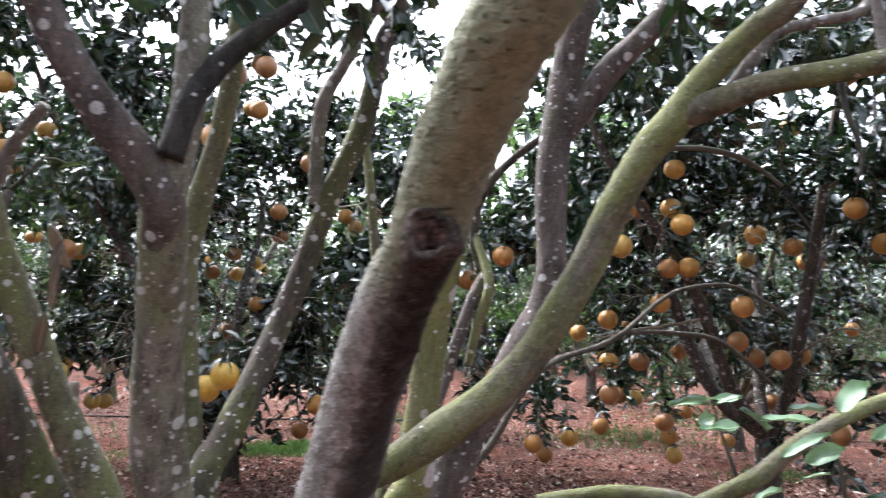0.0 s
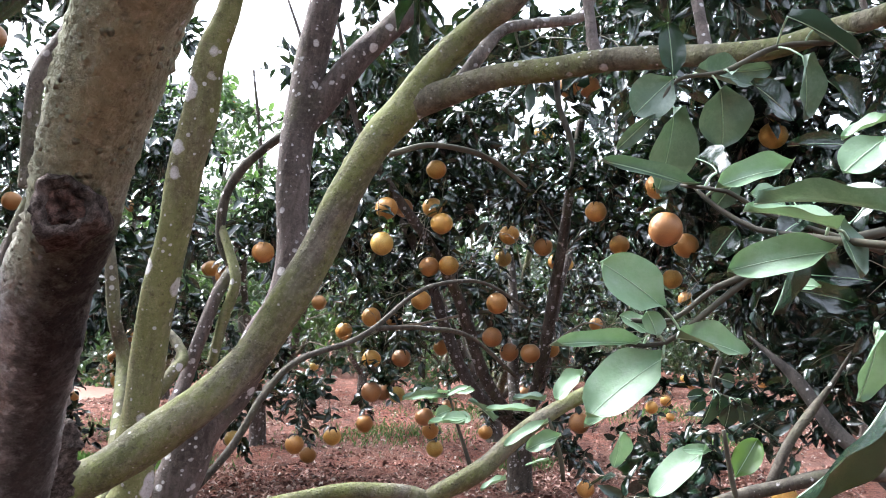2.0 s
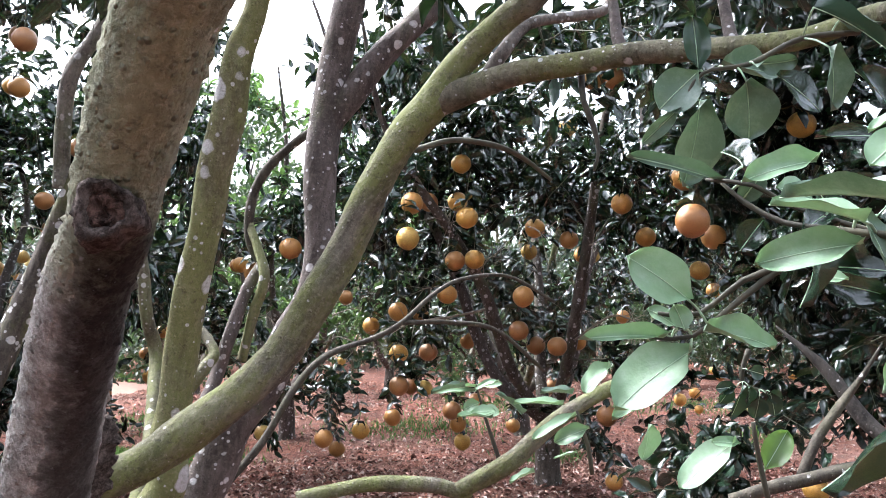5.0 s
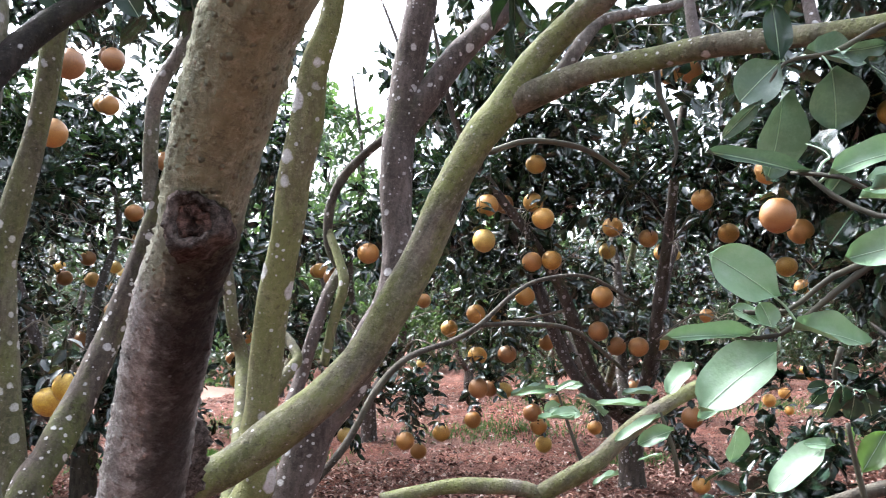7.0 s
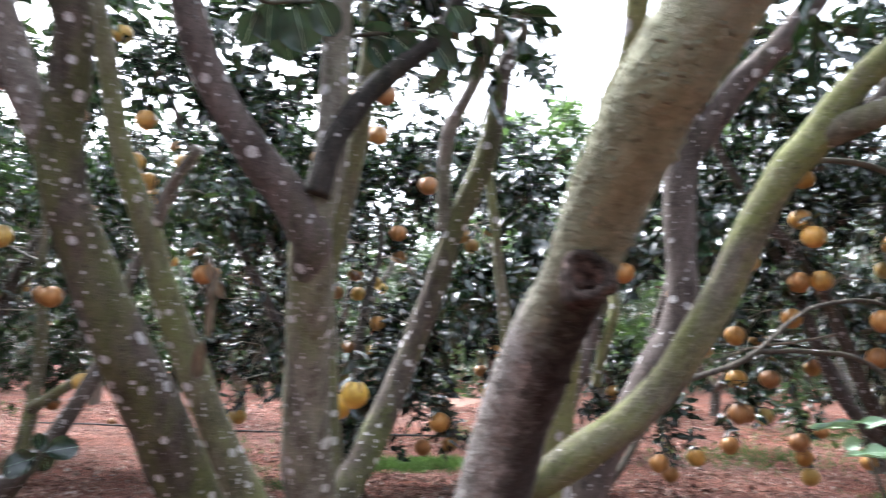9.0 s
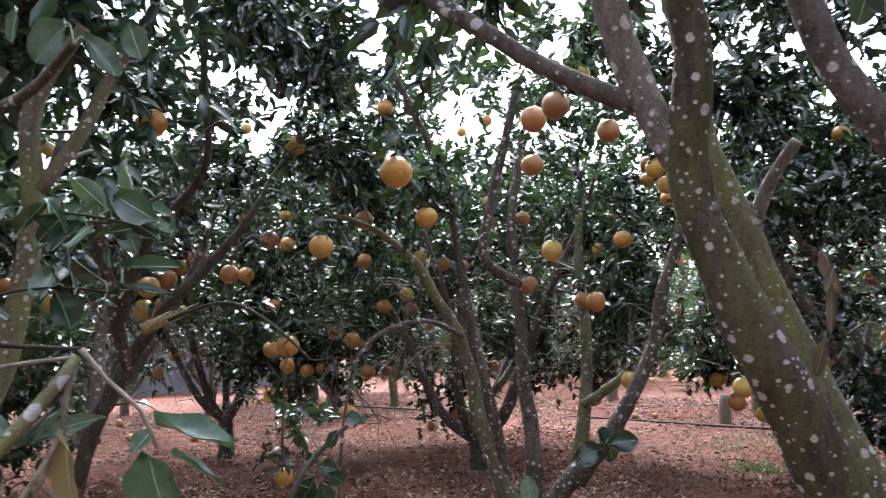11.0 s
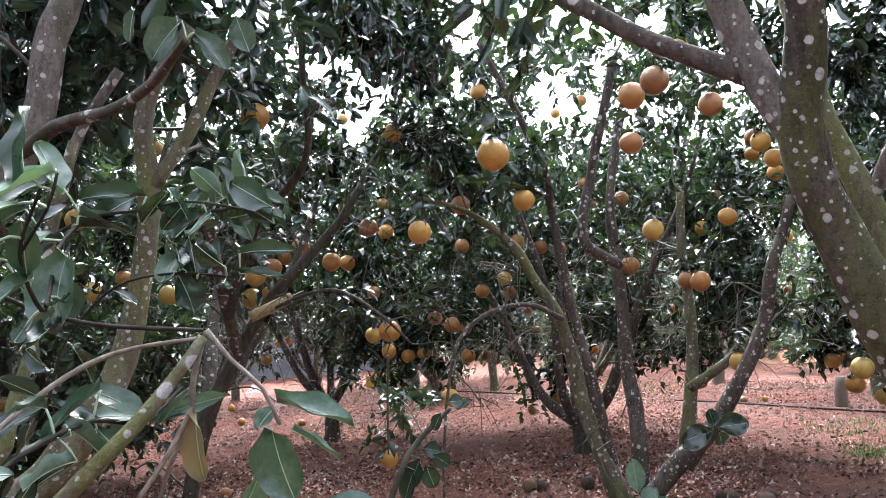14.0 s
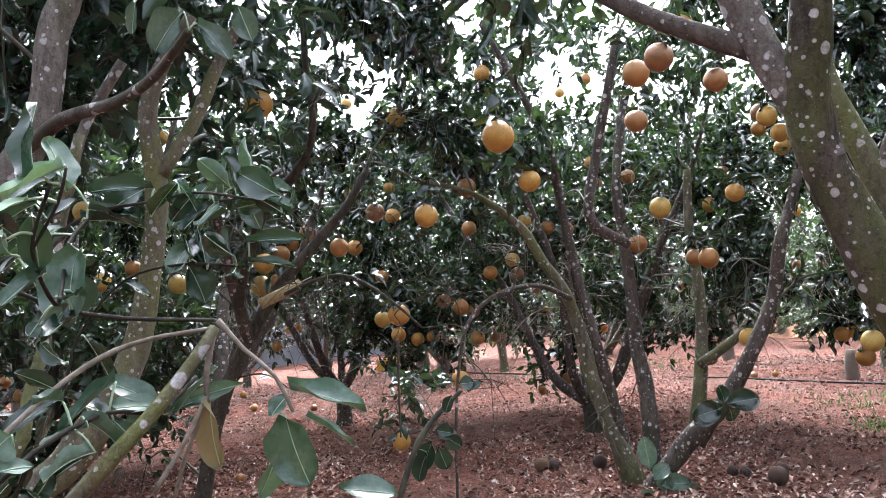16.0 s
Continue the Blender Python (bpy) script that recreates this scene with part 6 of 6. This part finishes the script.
sprig("twig of glossy leaves with pale sheen close to the path", [(-1.65, 0.25, 1.58, 0.003), (-1.6, 0.2, 1.53, 0.003), (-1.53, 0.17, 1.47, 0.003), (-1.46, 0.14, 1.44, 0.003), (-1.4, 0.1, 1.5, 0.002), (-1.36, 0.11, 1.57, 0.002)], [(-1.422, 0.12, 1.475, -1.388, 0.057, 1.444, 0.019), (-1.553, 0.198, 1.516, -1.519, 0.155, 1.424, 0.077), (-1.637, 0.239, 1.584, -1.615, 0.304, 1.573, 0.022), (-1.475, 0.126, 1.419, -1.478, 0.114, 1.404, 0.023), (-1.512, 0.18, 1.425, -1.475, 0.126, 1.409, 0.027), (-1.429, 0.085, 1.497, -1.383, 0.053, 1.517, 0.029), (-1.662, 0.17, 1.543, -1.65, 0.205, 1.563, 0.031)], (LEAF_DULL, LEAF_GLOSS, LEAF_SAGE), (0.5, -0.5, 0.8), TWIG_DARK, 0.35, 8)
sprig("pale leaves at the tip of a dark twig", [(-1.4, 0.1, 1.5, 0.002), (-1.37, 0.12, 1.55, 0.002), (-1.354, 0.125, 1.587, 0.002)], [(-1.354, 0.123, 1.586, -1.345, 0.053, 1.564, 0.036), (-1.369, 0.09, 1.552, -1.361, 0.046, 1.537, 0.028)], LEAF_NEAR_LIT, (0.4, -0.5, 0.9), TWIG_DARK)
sprig("twig of narrow glossy leaves low beside the path", [(-1.56, 0.36, 1.33, 0.003), (-1.52, 0.29, 1.29, 0.003), (-1.49, 0.21, 1.3, 0.003), (-1.43, 0.12, 1.28, 0.003), (-1.39, 0.06, 1.25, 0.003)], [(-1.519, 0.293, 1.285, -1.528, 0.402, 1.318, 0.023), (-1.494, 0.217, 1.289, -1.48, 0.244, 1.255, 0.024), (-1.38, 0.054, 1.262, -1.373, 0.089, 1.269, 0.021), (-1.496, 0.222, 1.338, -1.467, 0.14, 1.301, 0.013), (-1.45, 0.179, 1.258, -1.42, 0.103, 1.259, 0.014), (-1.466, 0.148, 1.322, -1.427, 0.106, 1.341, 0.017), (-1.381, 0.071, 1.299, -1.384, 0.05, 1.284, 0.042)], (LEAF_SAGE, LEAF_GLOSS), (0.5, -0.5, 0.8), TWIG_DARK, 0.35, 6)
sprig("twig of glossy leaves catching the sky", [(-1.7, 0.6, 1.68, 0.004), (-1.67, 0.5, 1.62, 0.003), (-1.64, 0.42, 1.6, 0.003), (-1.63, 0.38, 1.55, 0.002)], [(-1.625, 0.395, 1.615, -1.6, 0.345, 1.564, 0.024), (-1.611, 0.432, 1.597, -1.586, 0.378, 1.563, 0.021), (-1.724, 0.534, 1.633, -1.641, 0.585, 1.603, 0.042), (-1.639, 0.392, 1.532, -1.608, 0.345, 1.492, 0.032)], (LEAF_SAGE, LEAF_GLOSS), (0.5, -0.5, 0.8), TWIG_DARK, 0.3, 10)
sprig("twig of dark leaves against the sky", [(-2.87, 0.48, 1.94, 0.021), (-2.60, 0.49, 1.96, 0.018), (-2.31, 0.52, 1.94, 0.013), (-2.05, 0.51, 1.93, 0.011), (-1.80, 0.48, 1.95, 0.008)], [(-1.804, 0.473, 1.986, -1.854, 0.424, 1.924, 0.065), (-1.790, 0.491, 1.962, -1.752, 0.542, 1.899, 0.044), (-1.860, 0.407, 2.012, -1.875, 0.397, 1.951, 0.023), (-1.738, 0.548, 1.990, -1.727, 0.568, 1.926, 0.042)], LEAF_SLATE, (0.7, -0.7, 0.1))
sprig("twig of broad dark leaves against the sky", [(-0.82, 1.83, 2.23, 0.007), (-0.80, 1.86, 2.22, 0.006), (-0.74, 1.89, 2.23, 0.006), (-0.66, 1.92, 2.24, 0.005)], [(-0.793, 1.881, 2.233, -0.807, 1.891, 2.133, 0.086), (-0.738, 1.890, 2.223, -0.708, 1.908, 2.107, 0.100), (-0.683, 1.896, 2.235, -0.639, 1.912, 2.149, 0.072), (-0.828, 1.879, 2.212, -0.860, 1.885, 2.119, 0.059), (-0.782, 1.932, 2.247, -0.778, 1.979, 2.109, 0.086)], LEAF_DULL, (0.2, -0.95, -0.1))
sprig("drooping twig of dark leaves against the sky", [(-0.64, 2.01, 2.18, 0.006), (-0.57, 2.04, 2.20, 0.006), (-0.46, 2.08, 2.22, 0.005), (-0.38, 2.14, 2.29, 0.005)], [(-0.601, 2.033, 2.210, -0.510, 2.049, 2.182, 0.062), (-0.528, 2.044, 2.199, -0.452, 2.062, 2.138, 0.068), (-0.425, 2.055, 2.227, -0.379, 2.070, 2.154, 0.062), (-0.586, 2.038, 2.184, -0.528, 2.055, 2.108, 0.056), (-0.366, 2.058, 2.274, -0.329, 2.071, 2.207, 0.068), (-0.425, 2.058, 2.200, -0.364, 2.077, 2.110, 0.062)], LEAF_DULL, (0.2, -0.95, -0.1))
sprig("withered brown leaves caught on a stem", [], [(-1.074, 2.224, 1.640, -1.064, 2.281, 1.510, 0.037), (-1.059, 2.236, 1.547, -1.073, 2.222, 1.404, 0.023), (-1.090, 2.250, 1.410, -1.143, 2.301, 1.277, 0.034), (-1.049, 2.232, 1.593, -1.073, 2.209, 1.514, 0.022)], LEAF_BROWN, (0.2, -0.95, 0.1))
sprig("low branch with a spray of dark leaves", [(-4.08, 3.17, 0.93, 0.015), (-4.14, 2.98, 0.77, 0.017), (-4.14, 2.84, 0.63, 0.018), (-4.15, 2.70, 0.35, 0.019)], [(-4.071, 2.912, 0.670, -4.131, 2.864, 0.504, 0.105), (-4.052, 2.937, 0.635, -4.029, 2.979, 0.495, 0.098), (-4.099, 2.888, 0.606, -4.159, 2.840, 0.441, 0.105), (-4.054, 2.924, 0.727, -3.986, 3.003, 0.708, 0.085), (-4.018, 2.968, 0.691, -3.964, 3.038, 0.620, 0.085), (-3.936, 3.026, 0.986, -3.879, 3.089, 0.994, 0.079), (-3.969, 2.997, 0.923, -4.011, 2.960, 0.828, 0.066), (-3.902, 3.070, 0.933, -3.852, 3.119, 1.004, 0.059)], LEAF_DULL, (0.6, -0.7, 0.5))
sprig("tuft of broad leaves on a limb", [(-3.69, 5.12, 0.33, 0.024), (-3.53, 5.19, 0.60, 0.020), (-3.51, 5.20, 0.69, 0.012)], [(-3.397, 4.959, 0.645, -3.539, 4.809, 0.561, 0.155), (-3.382, 4.974, 0.663, -3.224, 5.148, 0.699, 0.147), (-3.389, 4.965, 0.675, -3.395, 4.944, 0.792, 0.116), (-3.371, 4.988, 0.642, -3.356, 5.018, 0.544, 0.101), (-3.424, 4.931, 0.628, -3.517, 4.829, 0.598, 0.132)], LEAF_SHADED, (0.6, -0.7, 0.5))
sprig("young shoot at the foot of a tree", [(-4.00, 4.89, -0.04, 0.021), (-3.96, 4.92, 0.10, 0.016), (-3.98, 4.88, 0.22, 0.012), (-3.98, 4.86, 0.37, 0.010)], [(-3.861, 4.713, 0.222, -3.866, 4.682, 0.442, 0.119), (-3.834, 4.758, 0.099, -3.673, 4.937, 0.124, 0.119), (-3.843, 4.743, 0.140, -3.779, 4.802, 0.254, 0.103), (-3.776, 4.833, 0.014, -3.616, 5.012, 0.039, 0.135), (-3.799, 4.803, 0.056, -3.800, 4.788, 0.176, 0.111), (-3.851, 4.744, 0.061, -3.911, 4.685, -0.013, 0.119)], LEAF_SAGE, (0.6, -0.7, 0.5))

low = tree_empty("bare_branch", "dark low branch with a bare brown side shoot", group="")
low["category"] = "branch"
limb("stem", [(2.07, 2.92, 1.36, 0.004), (2.11, 2.83, 1.28, 0.012), (2.16, 2.75, 1.19, 0.021), (2.21, 2.64, 1.03, 0.027), (2.28, 2.53, 0.91, 0.027), (2.43, 2.41, 0.67, 0.028)], BARK_BLACKISH, low, sides=14, step=0.03, rough=0.09)
limb("stem", [(1.47, 2.34, 0.85, 0.018), (1.58, 2.30, 0.89, 0.020), (1.68, 2.28, 0.91, 0.020), (1.81, 2.24, 0.94, 0.022), (1.96, 2.20, 0.95, 0.022), (2.16, 2.15, 0.92, 0.023)], BARK_BARE, low, sides=10, step=0.03, rough=0.09)
limb("stem", [(1.68, 2.30, 0.91, 0.015), (1.75, 2.30, 1.03, 0.015), (1.86, 2.31, 1.14, 0.014), (1.91, 2.29, 1.21, 0.009), (1.96, 2.26, 1.31, 0.003)], BARK_BARE, low, sides=10, step=0.03, rough=0.09)
bent = tree_empty("bare_branch", "long thin arching branch dotted with lichen", group="")
bent["category"] = "branch"
limb("stem", [(-0.01, 3.04, 0.81, 0.013), (0.13, 3.09, 0.96, 0.013), (0.25, 3.15, 1.15, 0.013), (0.37, 3.20, 1.26, 0.012), (0.57, 3.36, 1.32, 0.012), (0.69, 3.42, 1.38, 0.011), (0.87, 3.57, 1.51, 0.010), (1.04, 3.73, 1.58, 0.009), (1.30, 3.86, 1.60, 0.009), (1.55, 3.91, 1.48, 0.008)], BARK_BARE, bent, sides=10, step=0.03, rough=0.09)
limb("stem", [(0.69, 3.42, 1.38, 0.011), (0.94, 3.56, 1.38, 0.011), (1.19, 3.71, 1.34, 0.010), (1.47, 3.86, 1.15, 0.009)], BARK_BARE, bent, sides=10, step=0.03, rough=0.09)
limb("stem", [(0.13, 3.54, 1.62, 0.021), (0.08, 3.55, 1.73, 0.021), (0.09, 3.53, 1.89, 0.021), (0.15, 3.50, 2.01, 0.020), (0.24, 3.47, 2.10, 0.017), (0.32, 3.44, 2.16, 0.016), (0.47, 3.39, 2.26, 0.011)], BARK_BARE, bent, sides=10, step=0.03, rough=0.09)

# ---- litter, grass and small things on the soil ----
rng = np.random.default_rng(15)
n = 235000
r, a = 2.6 + 17 * rng.uniform(0, 1, n) ** 0.66, rng.uniform(-0.75, 1.55, n)
near = rng.uniform(0, 1, n) < 0.35
r = np.where(near, 2.3 + 6.5 * rng.uniform(0, 1, n) ** 0.75, r)
x, y = -0.2 - r * np.sin(a), r * np.cos(a)
keep = np.sin(x * 1.3 + 2) * np.sin(y * 1.1) + 0.5 * np.sin(x * 3.1 + y * 2.3) + 0.5 * np.sin(x * 0.6 - y * 0.9) + rng.normal(0, 0.9, n) > -0.25 - 0.5 * near
x, y = x[keep], y[keep]
n = len(x)
base = np.c_[x, y, ground_z(x, y) + rng.uniform(0.002, 0.02, n)]
ln = 0.014 + 0.066 * rng.uniform(0, 1, n) ** 2.6
way, face, wide = np.c_[rng.normal(0, 1, (n, 2)), rng.normal(0.05, 0.25, n)], rng.normal(0, 0.5, (n, 3)) + (0, 0, 1), ln * rng.uniform(0.3, 0.7, n)
fine = (np.hypot(x, y) < 7.2) & (ln > 0.03)
lv, lt = leaf_cloud(base[~fine], way[~fine], face[~fine], ln[~fine], wide[~fine], (FAR_V * (1, 1, 2.6), FAR_T))
cv, ct = leaf_cloud(base[fine], way[fine], face[fine], ln[fine], wide[fine], (LEAF_V * (1, 1, 2.4), LEAF_T))
lv, lt = np.vstack([lv, cv]), np.vstack([lt, ct + len(lv)])
tagged(part("leaf_litter", big_mesh("leaf_litter", lv, lt, LITTER)), "brown and grey fallen leaves on the soil", "leaf litter", kind="stuff")

tuft = []
for cx, cy, rad, cnt in [(-2.02, 9.52, 0.5, 700), (-1.70, 9.59, 0.5, 700), (-1.37, 9.66, 0.5, 700), (-0.4, 9.0, 0.6, 500), (2.4, 11, 1.2, 700), (4.4, 13.5, 1.8, 700), (3.2, 8.3, 0.4, 260), (7.5, 12.5, 1.4, 700), (-2.6, 7.8, 0.35, 160), (-3.6, 8.6, 0.5, 160), (-4.4, 10.2, 0.9, 120), (-0.9, 12.8, 1.4, 600), (-11, 14, 2.2, 300), (6.2, 9.2, 0.7, 300)]:
    q = rng.normal(0, rad * 0.5, (cnt, 2)) + (cx, cy)
    tuft.append(q)
tuft = np.vstack(tuft)
n = len(tuft)
lv, lt = leaf_cloud(np.c_[tuft, ground_z(tuft[:, 0], tuft[:, 1]) - 0.005], np.c_[rng.normal(0, 0.45, (n, 2)), np.ones(n)], rng.normal(0, 1, (n, 3)), rng.uniform(0.04, 0.14, n), rng.uniform(0.008, 0.022, n), (FAR_V, FAR_T))
tagged(part("grass", big_mesh("grass", lv, lt, GRASS)), "sparse tufts of green grass and weeds", "grass", kind="stuff")

hose_line = [(-17.5, 12.6), (-13.2, 12.4), (-10.0, 12.3), (-7.6, 12.35), (-5.6, 12.2), (-3.0, 12.35), (0.5, 12.3)]
v, t = tube([(x, y, float(ground_z(np.array([x]), np.array([y]))[0]) + 0.015, 0.016) for x, y in hose_line], 8, 0.25, 0.02, 2)
tagged(part("irrigation_hose", big_mesh("irrigation_hose", v, t, HOSE)), "black irrigation hose lying along the soil", "hose")


def heap(name, at, radius, height, mat_, label, category):
    rng = np.random.default_rng(17)
    v, rings, n = [(at[0], at[1], at[2] + height)], 9, 28
    for k in range(1, rings + 1):
        u = k / rings
        for j in range(n):
            a = 2 * math.pi * j / n
            rr = radius * u * (1 + 0.12 * math.sin(3 * a) + rng.normal(0, 0.03))
            v.append((at[0] + rr * math.cos(a), at[1] + rr * 0.8 * math.sin(a), at[2] - 0.03 + height * (math.cos(u * math.pi) * 0.5 + 0.5) * (1 + rng.normal(0, 0.05))))
    t = [(0, 1 + j, 1 + (j + 1) % n) for j in range(n)]
    for k in range(rings - 1):
        for j in range(n):
            a, b = 1 + k * n + j, 1 + k * n + (j + 1) % n
            t += [(a, a + n, b + n), (a, b + n, b)]
    return tagged(part(name, big_mesh(name, np.array(v), np.array(t), mat_)), label, category)


heap("sand_heap", (-12.6, 25.5, 0), 1.3, 0.6, SAND, "heap of orange sand beyond the trees", "sand heap")
heap("earth_bank", (-3.0, 19.5, 0), 1.8, 0.2, EARTH, "low bank of bare orange earth", "earth bank")

# ---- the grey farm building at the plot's edge ----
def box(bm, lo, hi):
    m = bmesh.ops.create_cube(bm, size=1.0)
    for v in m["verts"]:
        v.co = [(l + h) / 2 + c * (h - l) for c, l, h in zip(v.co, lo, hi)]


def box_part(name, lo, hi, mat_, parent, label="", bevel=0.01):
    bm = bmesh.new()
    box(bm, lo, hi)
    bmesh.ops.bevel(bm, geom=bm.edges[:], offset=bevel, segments=1, affect="EDGES")
    me = bpy.data.meshes.new(name)
    bm.to_mesh(me)
    bm.free()
    me.materials.append(mat_)
    return part(name, me, parent, label)


shed = thing("farm_shed", (-23.5, 11.0, 0), "low grey rendered farm shed with dark openings", "building")
shed.rotation_euler = (0, 0, radians(12))
for y0, y1, z0, z1 in ((-9, -6, 0, 2.3), (-6, -4.6, 0, 0.9), (-6, -4.6, 2.0, 2.3), (-4.6, -1.0, 0, 2.3), (-1.0, 0.4, 2.0, 2.3), (0.4, 3.6, 0, 2.3), (3.6, 5.2, 0, 0.9), (3.6, 5.2, 2.0, 2.3), (5.2, 8.5, 0, 2.3)):
    box_part("wall", (-0.12, y0, z0 - 0.05), (0.12, y1, z1), PLASTER, shed)
box_part("wall", (-5.0, -9, -0.05), (-4.76, 8.5, 2.3), PLASTER, shed)
# added dark sheet behind the openings, in place of real indoor shade
box_part("back_room", (-1.6, -8.9, 0), (-1.5, 8.4, 2.3), INNER_SHADE, shed, "near-black panel standing for the shade inside")
box_part("roof", (-5.3, -9.4, 2.3), (0.6, 8.9, 2.42), PLASTER, shed, "flat grey roof")


def crate(at, turn):
    c = thing("crate", at, "yellow plastic crate on the soil", "crate")
    c.rotation_euler = (0, 0, turn)
    for lo, hi in (((-0.25, -0.18, 0), (0.25, 0.18, 0.03)), ((-0.25, -0.18, 0.03), (-0.23, 0.18, 0.3)), ((0.23, -0.18, 0.03), (0.25, 0.18, 0.3)), ((-0.23, -0.18, 0.03), (0.23, -0.16, 0.3)), ((-0.23, 0.16, 0.03), (0.23, 0.18, 0.3))):
        box_part("panel", lo, hi, CRATE, c, bevel=0.004)


crate((-17.6, 12.9, 0.0), 0.5)
heap("sack", (-15.6, 17.2, 0), 0.25, 0.2, SACK, "white plastic sack slumped on the soil", "sack")
heap("sack", (-19.3, 10.2, 0), 0.28, 0.22, SACK, "white plastic sack slumped on the soil", "sack")
heap("blue_tarpaulin", (-9.9, 1.9, 0), 0.35, 0.75, TARP, "crumpled blue plastic tarpaulin under a tree", "tarpaulin")


def post(at, height, r):
    v, t = tube([(0, 0, -0.1, r * 1.1), (0, 0, 0.2, r), (0.01, 0, height * 0.6, r * 0.95), (0.02, 0, height, r * 0.8)], 10, 0.1, 0.08, int(at[1] * 10))
    ob = part("concrete_post", big_mesh("concrete_post", v, t, POST))
    ob.location = at
    tagged(ob, "short pale weathered concrete post in the soil", "post", "posts among the trees")


post((-9.37, 15.58, 0), 0.73, 0.130)
post((-17.70, 25.68, 0), 0.83, 0.146)
post((-12.72, 24.84, 0), 0.64, 0.143)
post((-18.28, 28.53, 0), 1.35, 0.135)
post((-5.88, 13.10, 0), 0.44, 0.098)
post((-12.74, 10.49, 0), 0.45, 0.079)
